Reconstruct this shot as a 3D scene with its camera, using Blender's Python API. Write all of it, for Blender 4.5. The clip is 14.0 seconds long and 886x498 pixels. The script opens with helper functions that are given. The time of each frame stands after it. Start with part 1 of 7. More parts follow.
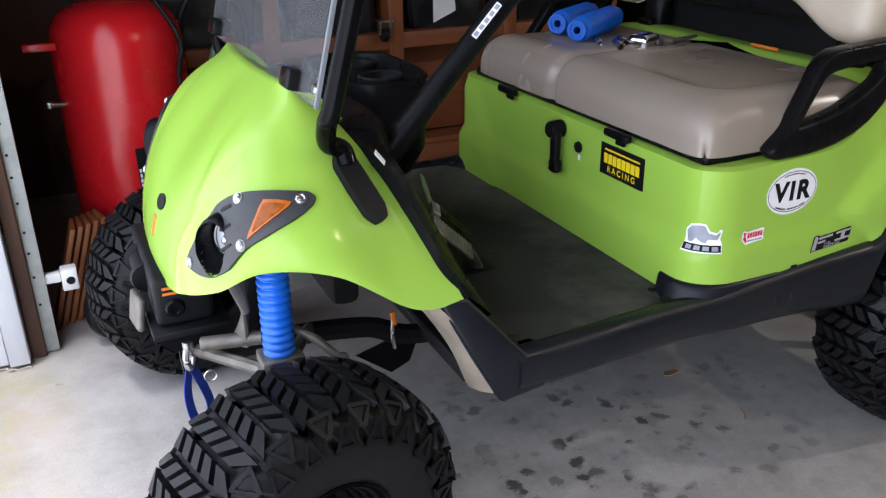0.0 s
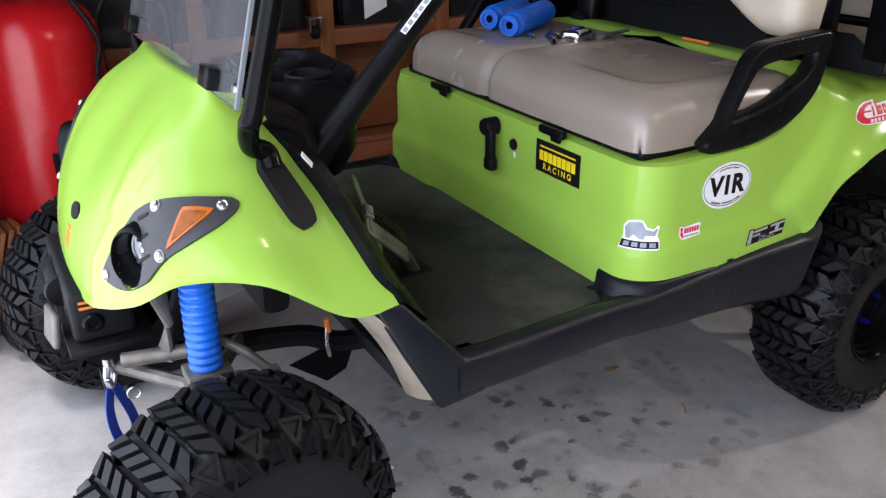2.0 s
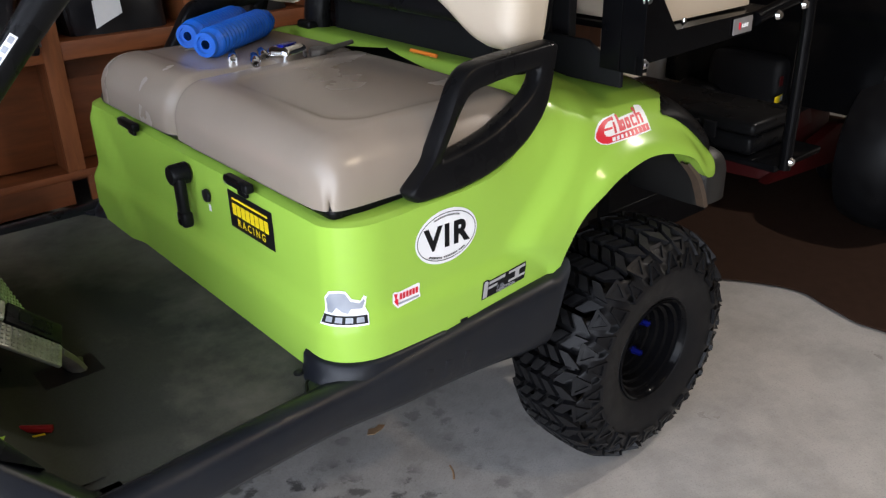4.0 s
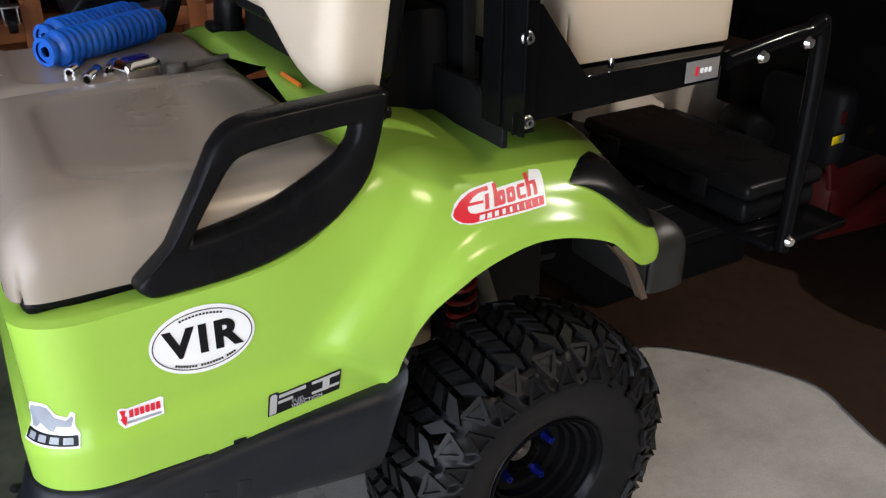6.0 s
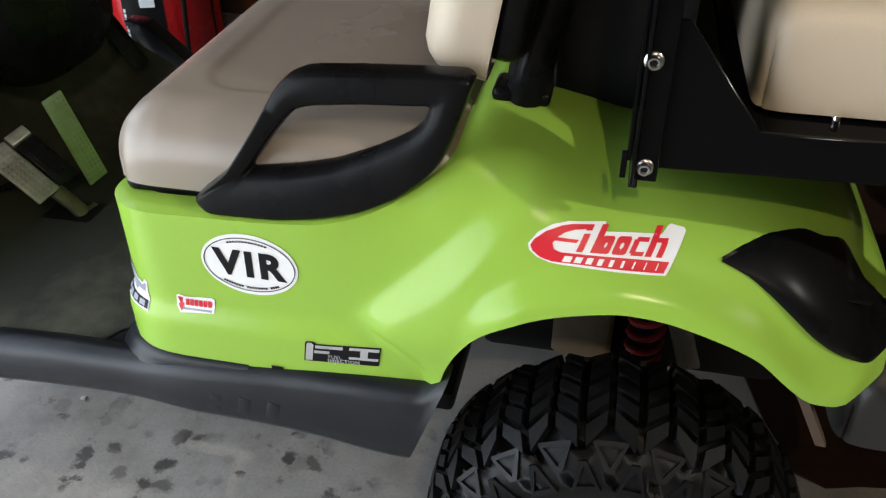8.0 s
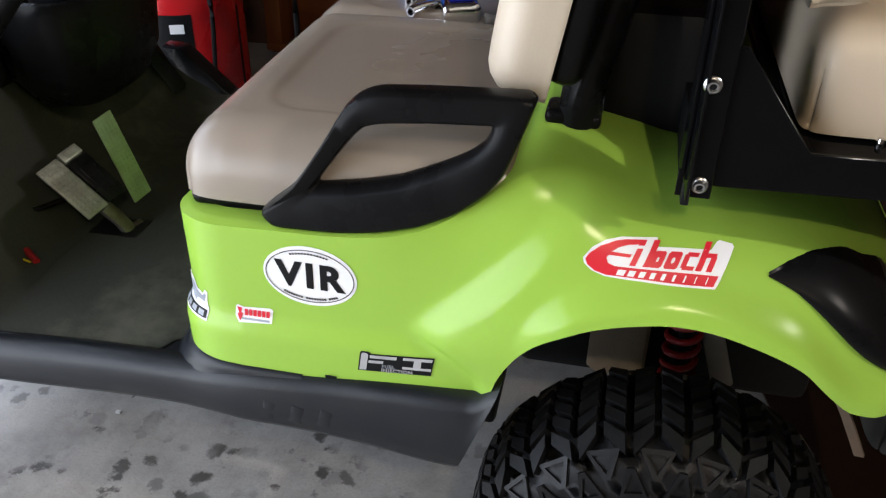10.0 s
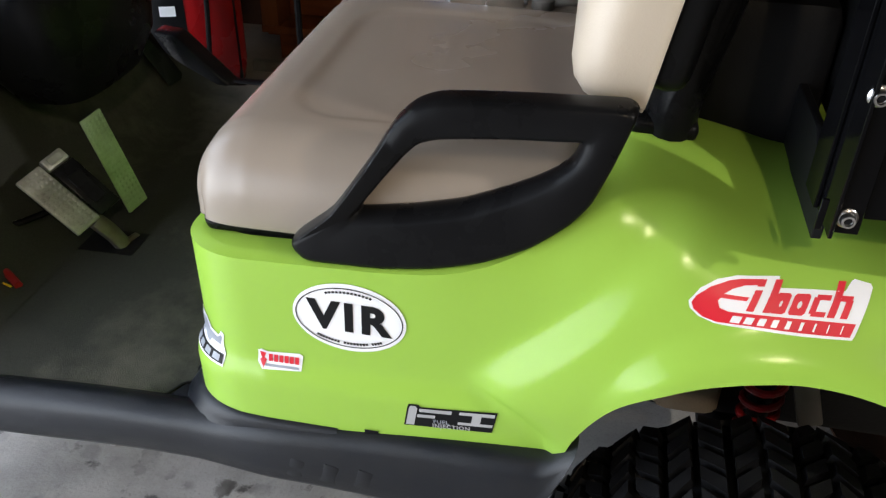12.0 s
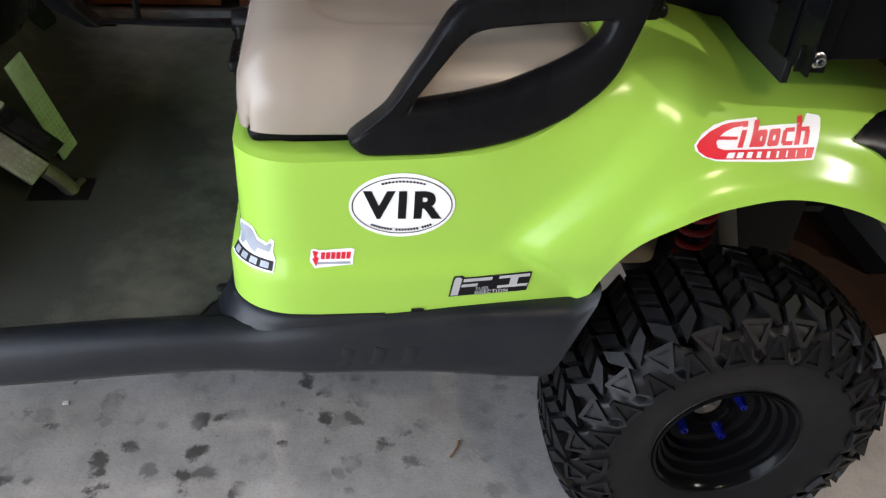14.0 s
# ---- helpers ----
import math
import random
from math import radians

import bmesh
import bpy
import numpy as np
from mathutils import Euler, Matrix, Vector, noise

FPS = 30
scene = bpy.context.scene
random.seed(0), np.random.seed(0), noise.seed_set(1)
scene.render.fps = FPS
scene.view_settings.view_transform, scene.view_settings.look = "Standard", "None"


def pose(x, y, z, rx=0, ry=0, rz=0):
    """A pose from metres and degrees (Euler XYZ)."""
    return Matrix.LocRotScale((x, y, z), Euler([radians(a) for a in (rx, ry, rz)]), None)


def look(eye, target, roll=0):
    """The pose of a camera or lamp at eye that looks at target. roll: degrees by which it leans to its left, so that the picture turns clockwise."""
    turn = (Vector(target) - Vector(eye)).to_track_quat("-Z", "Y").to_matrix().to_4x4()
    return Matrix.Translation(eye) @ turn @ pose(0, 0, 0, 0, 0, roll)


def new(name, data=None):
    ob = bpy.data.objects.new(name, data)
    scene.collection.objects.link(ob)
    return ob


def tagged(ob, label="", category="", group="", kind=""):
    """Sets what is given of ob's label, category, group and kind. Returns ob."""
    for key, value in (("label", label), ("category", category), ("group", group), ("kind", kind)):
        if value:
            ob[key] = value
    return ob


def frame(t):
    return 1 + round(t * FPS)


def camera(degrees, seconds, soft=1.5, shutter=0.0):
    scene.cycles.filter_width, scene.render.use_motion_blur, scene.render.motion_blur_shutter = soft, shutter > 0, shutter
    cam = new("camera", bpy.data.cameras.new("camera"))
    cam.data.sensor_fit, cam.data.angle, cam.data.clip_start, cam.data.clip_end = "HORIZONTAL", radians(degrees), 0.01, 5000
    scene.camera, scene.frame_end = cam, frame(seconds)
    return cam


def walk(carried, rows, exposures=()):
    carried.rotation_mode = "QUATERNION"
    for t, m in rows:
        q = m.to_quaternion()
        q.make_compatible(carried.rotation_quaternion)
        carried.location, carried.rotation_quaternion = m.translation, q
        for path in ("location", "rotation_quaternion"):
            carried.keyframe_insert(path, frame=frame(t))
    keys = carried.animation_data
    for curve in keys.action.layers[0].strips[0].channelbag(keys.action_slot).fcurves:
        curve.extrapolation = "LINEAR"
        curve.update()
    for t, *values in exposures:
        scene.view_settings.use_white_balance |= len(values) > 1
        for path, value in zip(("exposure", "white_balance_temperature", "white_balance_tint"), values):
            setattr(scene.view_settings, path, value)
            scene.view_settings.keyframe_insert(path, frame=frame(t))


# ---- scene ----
cam = camera(55.5, 14.0, soft=1.3)
EXPOSURES = [(0, -0.14, 6100, 18), (0.5, -0.46, 6100, 14), (1.4, -0.46, 6100, 14), (2.0, 0.02, 6080, 20), (3.0, 0.26, 6220, 16), (5.5, 0.34, 6300, 16), (7.5, 0.30, 6300, 10), (10.0, 0.42, 6220, 14), (12.5, 0.44, 6220, 13), (14.0, 0.50, 6220, 15)]
PATH = [
    (0, (-1.133, -1.17, 1.274), (-0.36, 0.492, 0.472), -0.6),
    (0.5, (-1.159, -1.147, 1.268), (-0.581, 0.594, 0.47), -1.0),
    (1, (-1.165, -1.149, 1.271), (-0.625, 0.605, 0.476), -0.1),
    (1.5, (-1.138, -1.141, 1.266), (-0.542, 0.59, 0.461), -0.3),
    (2, (-1.1, -1.129, 1.263), (-0.203, 0.465, 0.454), -0.3),
    (2.5, (-1.09, -1.077, 1.268), (0.084, 0.319, 0.448), -0.3),
    (3, (-0.972, -1.06, 1.271), (0.232, 0.299, 0.432), -1.4),
    (3.2, (-0.881, -1.059, 1.269), (0.325, 0.3, 0.431), -1.3),
    (5.3, (-0.368, -0.881, 1.29), (0.644, 0.59, 0.39), -2.5),
    (5.5, (-0.286, -0.885, 1.276), (0.706, 0.605, 0.383), -2.8),
    (6, (0.005, -0.953, 1.285), (0.902, 0.586, 0.376), -0.1),
    (6.5, (0.202, -0.881, 1.273), (0.737, 0.771, 0.281), -2.2),
    (7, (0.378, -0.816, 1.291), (0.744, 0.843, 0.236), 1.9),
    (7.5, (0.595, -0.827, 1.317), (0.379, 0.827, 0.214), -0.1),
    (7.7, (0.653, -0.833, 1.338), (0.309, 0.775, 0.2), -0.4),
    (9.8, (0.585, -0.922, 1.356), (0.232, 0.732, 0.287), 0.9),
    (10, (0.582, -0.916, 1.353), (0.235, 0.736, 0.28), 0.8),
    (10.5, (0.538, -0.905, 1.348), (0.199, 0.745, 0.269), 1.0),
    (11, (0.469, -0.897, 1.337), (0.151, 0.755, 0.256), 1.5),
    (11.5, (0.451, -0.831, 1.316), (0.146, 0.811, 0.216), 1.6),
    (12, (0.448, -0.739, 1.305), (0.143, 0.891, 0.188), 1.1),
    (12.5, (0.393, -0.739, 1.296), (0.101, 0.846, 0.112), -0.6),
    (13, (0.251, -0.83, 1.297), (0.245, 0.763, 0.087), 1.0),
    (13.5, (0.177, -0.889, 1.302), (0.353, 0.693, 0.091), 3.6),
    (14, (0.116, -0.9, 1.301), (0.363, 0.676, 0.095), 4.3),
]
walk(cam, [(t, look(eye, target, roll)) for t, eye, target, roll in PATH], EXPOSURES)

# ---- world and light ----
world = bpy.data.worlds.new("sky")
scene.world = world
world.use_nodes = True
wn = world.node_tree.nodes
sky = wn.new("ShaderNodeTexSky")
sky.sky_type = "NISHITA"
sky.sun_disc = False
sky.sun_elevation = radians(74)
sky.sun_rotation = radians(250)
sky.air_density, sky.dust_density = 1.2, 1.5
world.node_tree.links.new(sky.outputs[0], wn["Background"].inputs[0])
wn["Background"].inputs[1].default_value = 0.15

sun_data = bpy.data.lights.new("sun", "SUN")
sun_data.energy, sun_data.angle, sun_data.color = 3.2, radians(14), (1.0, 0.97, 0.92)
sun = new("sun", sun_data)
sun.matrix_world = look((-2, -1.5, 9), (0, 0, 0))

# bulb of the added door opener, under the ceiling on the free side of the garage
bulb_data = bpy.data.lights.new("bulb_light", "POINT")
bulb_data.energy, bulb_data.shadow_soft_size, bulb_data.color = 35.0, 0.022, (1.0, 0.80, 0.52)
bulb_light = new("bulb_light", bulb_data)
bulb_light.location = (1.02, -1.72, 2.40)
# paler bulb of a second ceiling socket further in
bulb_two_data = bpy.data.lights.new("socket_light", "POINT")
bulb_two_data.energy, bulb_two_data.shadow_soft_size, bulb_two_data.color = 90.0, 0.022, (1.0, 0.93, 0.80)
bulb_two = new("socket_light", bulb_two_data)
bulb_two.location = (2.60, -0.75, 2.38)


# skylight that enters by the upper part of the wide door opening
door_data = bpy.data.lights.new("door_skylight", "AREA")
door_data.shape, door_data.size, door_data.size_y, door_data.energy, door_data.color = "RECTANGLE", 5.0, 0.80, 34.0, (0.88, 0.95, 1.0)
door_light = new("door_skylight", door_data)
door_light.matrix_world = look((-1.53, -1.35, 1.86), (0.5, -1.35, 0.70))
door_low_data = bpy.data.lights.new("door_daylight", "AREA")
door_low_data.shape, door_low_data.size, door_low_data.size_y, door_low_data.energy, door_low_data.color = "RECTANGLE", 3.5, 1.34, 70.0, (0.90, 0.96, 1.0)
door_low = new("door_daylight", door_low_data)
door_low.matrix_world = look((-1.53, -2.10, 0.74), (0.5, -2.10, 0.74))
door_end_data = bpy.data.lights.new("door_end_daylight", "AREA")
door_end_data.shape, door_end_data.size, door_end_data.size_y, door_end_data.energy, door_end_data.color = "RECTANGLE", 1.40, 1.20, 16.0, (0.90, 0.96, 1.0)
door_end = new("door_end_daylight", door_end_data)
door_end.matrix_world = look((-1.53, 0.38, 0.72), (-0.53, 0.38, 0.62))


from mathutils import kdtree

# ---- materials ----
def material(name, color, rough=0.5, metal=0.0, color2=None, scale=8.0, mix=0.5, bump=0.0, bump_scale=120.0,
             coat=0.0, rough_var=0.0, dirt=None, dirt_scale=3.0, dirt_amount=0.0, stretch=(1, 1, 1), spec=None, random_tint=0.0):
    m = bpy.data.materials.new(name)
    m.use_nodes = True
    t = m.node_tree
    n, l = t.nodes, t.links
    bsdf = n["Principled BSDF"]
    tc = n.new("ShaderNodeTexCoord")
    mp = n.new("ShaderNodeMapping")
    mp.inputs["Scale"].default_value = stretch
    l.new(tc.outputs["Object"], mp.inputs[0])
    c1 = (*color, 1)
    c2 = (*(color2 or [c * 0.8 for c in color]), 1)
    nz = n.new("ShaderNodeTexNoise")
    nz.inputs["Scale"].default_value, nz.inputs["Detail"].default_value = scale, 6
    l.new(mp.outputs[0], nz.inputs[0])
    mx = n.new("ShaderNodeMix")
    mx.data_type = "RGBA"
    mx.inputs[6].default_value, mx.inputs[7].default_value = c1, c2
    ramp = n.new("ShaderNodeMapRange")
    ramp.inputs[1].default_value, ramp.inputs[2].default_value = 0.5 - 0.25, 0.5 + 0.25
    ramp.inputs[3].default_value, ramp.inputs[4].default_value = 0.0, mix * 2 if mix <= 0.5 else 1.0
    l.new(nz.outputs[0], ramp.inputs[0])
    l.new(ramp.outputs[0], mx.inputs[0])
    out = mx.outputs[2]
    if dirt:
        nz2 = n.new("ShaderNodeTexNoise")
        nz2.inputs["Scale"].default_value, nz2.inputs["Detail"].default_value = dirt_scale, 9
        nz2.inputs["Roughness"].default_value = 0.65
        l.new(mp.outputs[0], nz2.inputs[0])
        r2 = n.new("ShaderNodeMapRange")
        r2.inputs[1].default_value, r2.inputs[2].default_value = 0.48, 0.68
        r2.inputs[4].default_value = dirt_amount
        l.new(nz2.outputs[0], r2.inputs[0])
        mx2 = n.new("ShaderNodeMix")
        mx2.data_type = "RGBA"
        mx2.inputs[7].default_value = (*dirt, 1)
        l.new(r2.outputs[0], mx2.inputs[0])
        l.new(out, mx2.inputs[6])
        out = mx2.outputs[2]
    if random_tint:
        oi = n.new("ShaderNodeObjectInfo")
        hs = n.new("ShaderNodeHueSaturation")
        rr = n.new("ShaderNodeMapRange")
        rr.inputs[3].default_value, rr.inputs[4].default_value = 1 - random_tint, 1 + random_tint
        l.new(oi.outputs["Random"], rr.inputs[0])
        l.new(rr.outputs[0], hs.inputs["Value"])
        l.new(out, hs.inputs["Color"])
        out = hs.outputs[0]
    l.new(out, bsdf.inputs["Base Color"])
    bsdf.inputs["Metallic"].default_value = metal
    bsdf.inputs["Coat Weight"].default_value = coat
    bsdf.inputs["Coat Roughness"].default_value = 0.08
    if spec is not None:
        bsdf.inputs["Specular IOR Level"].default_value = spec
    if rough_var:
        rv = n.new("ShaderNodeMapRange")
        rv.inputs[1].default_value, rv.inputs[2].default_value = 0.3, 0.7
        rv.inputs[3].default_value, rv.inputs[4].default_value = max(0.02, rough - rough_var), min(1, rough + rough_var)
        l.new(nz.outputs[0], rv.inputs[0])
        l.new(rv.outputs[0], bsdf.inputs["Roughness"])
    else:
        bsdf.inputs["Roughness"].default_value = rough
    if bump:
        nb = n.new("ShaderNodeTexNoise")
        nb.inputs["Scale"].default_value, nb.inputs["Detail"].default_value = bump_scale, 4
        l.new(mp.outputs[0], nb.inputs[0])
        bp = n.new("ShaderNodeBump")
        bp.inputs["Strength"].default_value, bp.inputs["Distance"].default_value = bump, 0.004
        l.new(nb.outputs[0], bp.inputs["Height"])
        l.new(bp.outputs[0], bsdf.inputs["Normal"])
    return m


M_LIME = material("lime_paint", (0.302, 0.502, 0.067), 0.19, color2=(0.292, 0.488, 0.062), scale=3, rough_var=0.04, spec=0.30)
M_BLACK = material("black_plastic", (0.0045, 0.0045, 0.005), 0.30, color2=(0.007, 0.007, 0.0075), scale=14, rough_var=0.08, spec=0.10)
M_ROCKER = material("rocker_plastic", (0.0065, 0.0078, 0.011), 0.36, color2=(0.009, 0.0105, 0.014), scale=6, bump=0.12, bump_scale=500,
                    dirt=(0.030, 0.028, 0.025), dirt_scale=5, dirt_amount=0.3, rough_var=0.1, spec=0.30)
M_GLOSSBLACK = material("black_powder_coat", (0.0025, 0.0025, 0.003), 0.12, color2=(0.004, 0.004, 0.0045), scale=20, bump=0.015, bump_scale=500, spec=0.08)
M_RUBBER = material("tyre_rubber", (0.0042, 0.0042, 0.005), 0.46, color2=(0.0062, 0.0062, 0.007), scale=25, bump=0.15, bump_scale=400,
                    dirt=(0.010, 0.0098, 0.0095), dirt_scale=9, dirt_amount=0.3, rough_var=0.10, spec=0.22)
M_MAT = material("floor_mat", (0.033, 0.035, 0.030), 0.85, color2=(0.046, 0.047, 0.040), scale=260, bump=0.5, bump_scale=700,
                 dirt=(0.145, 0.134, 0.112), dirt_scale=1.7, dirt_amount=0.95, spec=0.12)
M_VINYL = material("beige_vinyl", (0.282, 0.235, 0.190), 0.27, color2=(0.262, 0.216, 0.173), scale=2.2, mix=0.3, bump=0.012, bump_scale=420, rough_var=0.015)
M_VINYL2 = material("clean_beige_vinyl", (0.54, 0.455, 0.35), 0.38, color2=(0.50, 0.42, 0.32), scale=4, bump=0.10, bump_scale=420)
M_SILVER = material("zinc_steel", (0.62, 0.62, 0.62), 0.28, 1.0, color2=(0.45, 0.45, 0.46), scale=40, bump=0.05)
M_CHROME = material("chrome", (0.85, 0.85, 0.86), 0.08, 1.0, color2=(0.75, 0.75, 0.76), scale=30)
M_DULLSTEEL = material("dull_steel", (0.21, 0.20, 0.185), 0.55, 0.6, color2=(0.11, 0.09, 0.07), scale=30, bump=0.2)
M_GALV = material("galvanized_steel", (0.40, 0.42, 0.40), 0.5, 0.55, color2=(0.30, 0.32, 0.31), scale=22, mix=0.5, bump=0.08, bump_scale=90,
                  dirt=(0.18, 0.15, 0.11), dirt_scale=8, dirt_amount=0.5)
M_BLUEBOOT = material("blue_rubber", (0.006, 0.12, 0.60), 0.38, color2=(0.006, 0.10, 0.5), scale=12, bump=0.05)
M_BLUEANO = material("blue_anodized", (0.012, 0.02, 0.30), 0.22, 0.6, scale=10)
M_BLUEWEB = material("blue_webbing", (0.015, 0.05, 0.36), 0.85, scale=120, bump=0.4, bump_scale=900)
M_RED = material("red_enamel", (0.56, 0.010, 0.014), 0.28, color2=(0.50, 0.01, 0.013), scale=4, bump=0.03, bump_scale=200, rough_var=0.08)
M_REDDUSTY = material("orange_red_plastic", (0.30, 0.045, 0.020), 0.5, scale=12)
M_DARKRED = material("dark_red_paint", (0.075, 0.006, 0.006), 0.5, scale=6, bump=0.05, spec=0.25)
M_REDSPRING = material("red_spring_paint", (0.30, 0.010, 0.014), 0.4, scale=10)
M_WHITE = material("white_vinyl_film", (0.84, 0.84, 0.85), 0.4, color2=(0.80, 0.80, 0.81), scale=20)
M_INK = material("black_print", (0.008, 0.008, 0.009), 0.45, scale=10, spec=0.15)
M_REDINK = material("red_print", (0.70, 0.012, 0.03), 0.4, scale=10)
M_YELLOWINK = material("yellow_print", (0.85, 0.66, 0.01), 0.4, scale=10)
M_GREYINK = material("grey_print", (0.34, 0.36, 0.40), 0.4, color2=(0.22, 0.24, 0.28), scale=30)
M_SILVERINK = material("silver_print", (0.55, 0.55, 0.56), 0.35, 0.4, scale=30)
M_PLATE = material("grey_plate", (0.20, 0.19, 0.19), 0.45, color2=(0.16, 0.155, 0.155), scale=40)
M_ORANGEINK = material("orange_print", (0.75, 0.20, 0.02), 0.4, scale=10)
M_AMBER = material("amber_reflector", (0.50, 0.13, 0.012), 0.22, color2=(0.34, 0.08, 0.008), scale=60)
M_AMBERDARK = material("amber_facet", (0.05, 0.014, 0.003), 0.25, color2=(0.40, 0.11, 0.012), scale=38, spec=0.25)
M_POD = material("pod_plastic", (0.030, 0.031, 0.033), 0.5, color2=(0.022, 0.022, 0.024), scale=20, bump=0.15, bump_scale=500)
M_GREENREFL = material("reflective_green_pedal", (0.34, 0.47, 0.26), 0.45, 0.2, color2=(0.24, 0.34, 0.17), scale=30, bump=0.2)
M_PEDAL = material("alloy_pedal", (0.36, 0.36, 0.32), 0.45, 0.6, color2=(0.22, 0.22, 0.19), scale=40, bump=0.15)
M_WOOD = material("orange_stained_wood", (0.26, 0.082, 0.025), 0.5, color2=(0.16, 0.045, 0.013), scale=5, bump=0.12, bump_scale=60,
                  stretch=(1, 6, 6), dirt=(0.12, 0.045, 0.018), dirt_scale=4, dirt_amount=0.5, random_tint=0.10)
M_WOODV = material("orange_stained_upright", (0.31, 0.105, 0.033), 0.5, color2=(0.20, 0.06, 0.018), scale=5, bump=0.12, bump_scale=60,
                   stretch=(6, 6, 1), dirt=(0.12, 0.045, 0.018), dirt_scale=4, dirt_amount=0.5, random_tint=0.10)
M_WOODDARK = material("brown_wall_board", (0.085, 0.032, 0.014), 0.6, color2=(0.05, 0.02, 0.010), scale=4, bump=0.2, bump_scale=50, stretch=(5, 5, 1))
M_WHITEWOOD = material("white_painted_wood", (0.70, 0.70, 0.74), 0.5, color2=(0.67, 0.68, 0.71), scale=3, bump=0.06, bump_scale=40, stretch=(6, 6, 1),
                       dirt=(0.42, 0.40, 0.37), dirt_scale=2.4, dirt_amount=0.30)
M_WALL = material("plaster_wall", (0.13, 0.10, 0.075), 0.8, color2=(0.10, 0.08, 0.06), scale=3, bump=0.1, bump_scale=80)
M_CEIL = material("ceiling_board", (0.055, 0.046, 0.038), 0.85, scale=2, bump=0.1, bump_scale=80)
M_DARK = material("dark_grey_plastic", (0.008, 0.008, 0.009), 0.5, scale=15, bump=0.1, bump_scale=300, spec=0.15)
M_BAG = material("black_polythene", (0.014, 0.014, 0.016), 0.3, scale=10, bump=0.7, bump_scale=25)
M_TARP = material("grey_plastic_sheet", (0.055, 0.06, 0.068), 0.35, color2=(0.10, 0.105, 0.115), scale=8, bump=0.7, bump_scale=18)
M_PVC = material("white_pvc", (0.78, 0.78, 0.76), 0.35, scale=10)
M_BARK = material("bark", (0.10, 0.07, 0.045), 0.9, scale=30, bump=0.8, bump_scale=60)
M_LEAF = material("shrub_leaf", (0.10, 0.21, 0.075), 0.4, color2=(0.17, 0.28, 0.12), scale=3, mix=0.6, spec=0.4)
M_GRASS = material("grass_blade", (0.16, 0.28, 0.06), 0.6, color2=(0.30, 0.34, 0.13), scale=2, mix=0.6)
M_DRYLEAF = material("dry_leaf", (0.22, 0.11, 0.05), 0.7, color2=(0.34, 0.22, 0.12), scale=25, bump=0.3)
M_LINER = material("dusty_liner_plastic", (0.40, 0.33, 0.245), 0.85, color2=(0.22, 0.18, 0.14), scale=9, mix=0.6, bump=0.3, bump_scale=200)
# brown that paints the shaded slab behind the cart
M_FLOORSHADE = material("brown_floor_shade", (0.027, 0.0135, 0.0085), 0.95, color2=(0.036, 0.019, 0.012), scale=30, bump=0.6, bump_scale=500, spec=0.1)
M_TANFLAP = material("tan_rubber", (0.095, 0.060, 0.036), 0.7, color2=(0.06, 0.04, 0.027), scale=30, bump=0.2)
M_BUMPER = material("grey_bumper_plastic", (0.020, 0.019, 0.018), 0.42, color2=(0.015, 0.0145, 0.014), scale=12, bump=0.12, bump_scale=400, rough_var=0.08)
M_PAPER = material("white_paper", (0.75, 0.75, 0.74), 0.7, scale=10)
M_GREYMETAL = material("grey_muffler_steel", (0.34, 0.31, 0.27), 0.55, 0.5, color2=(0.24, 0.21, 0.18), scale=14, bump=0.15)


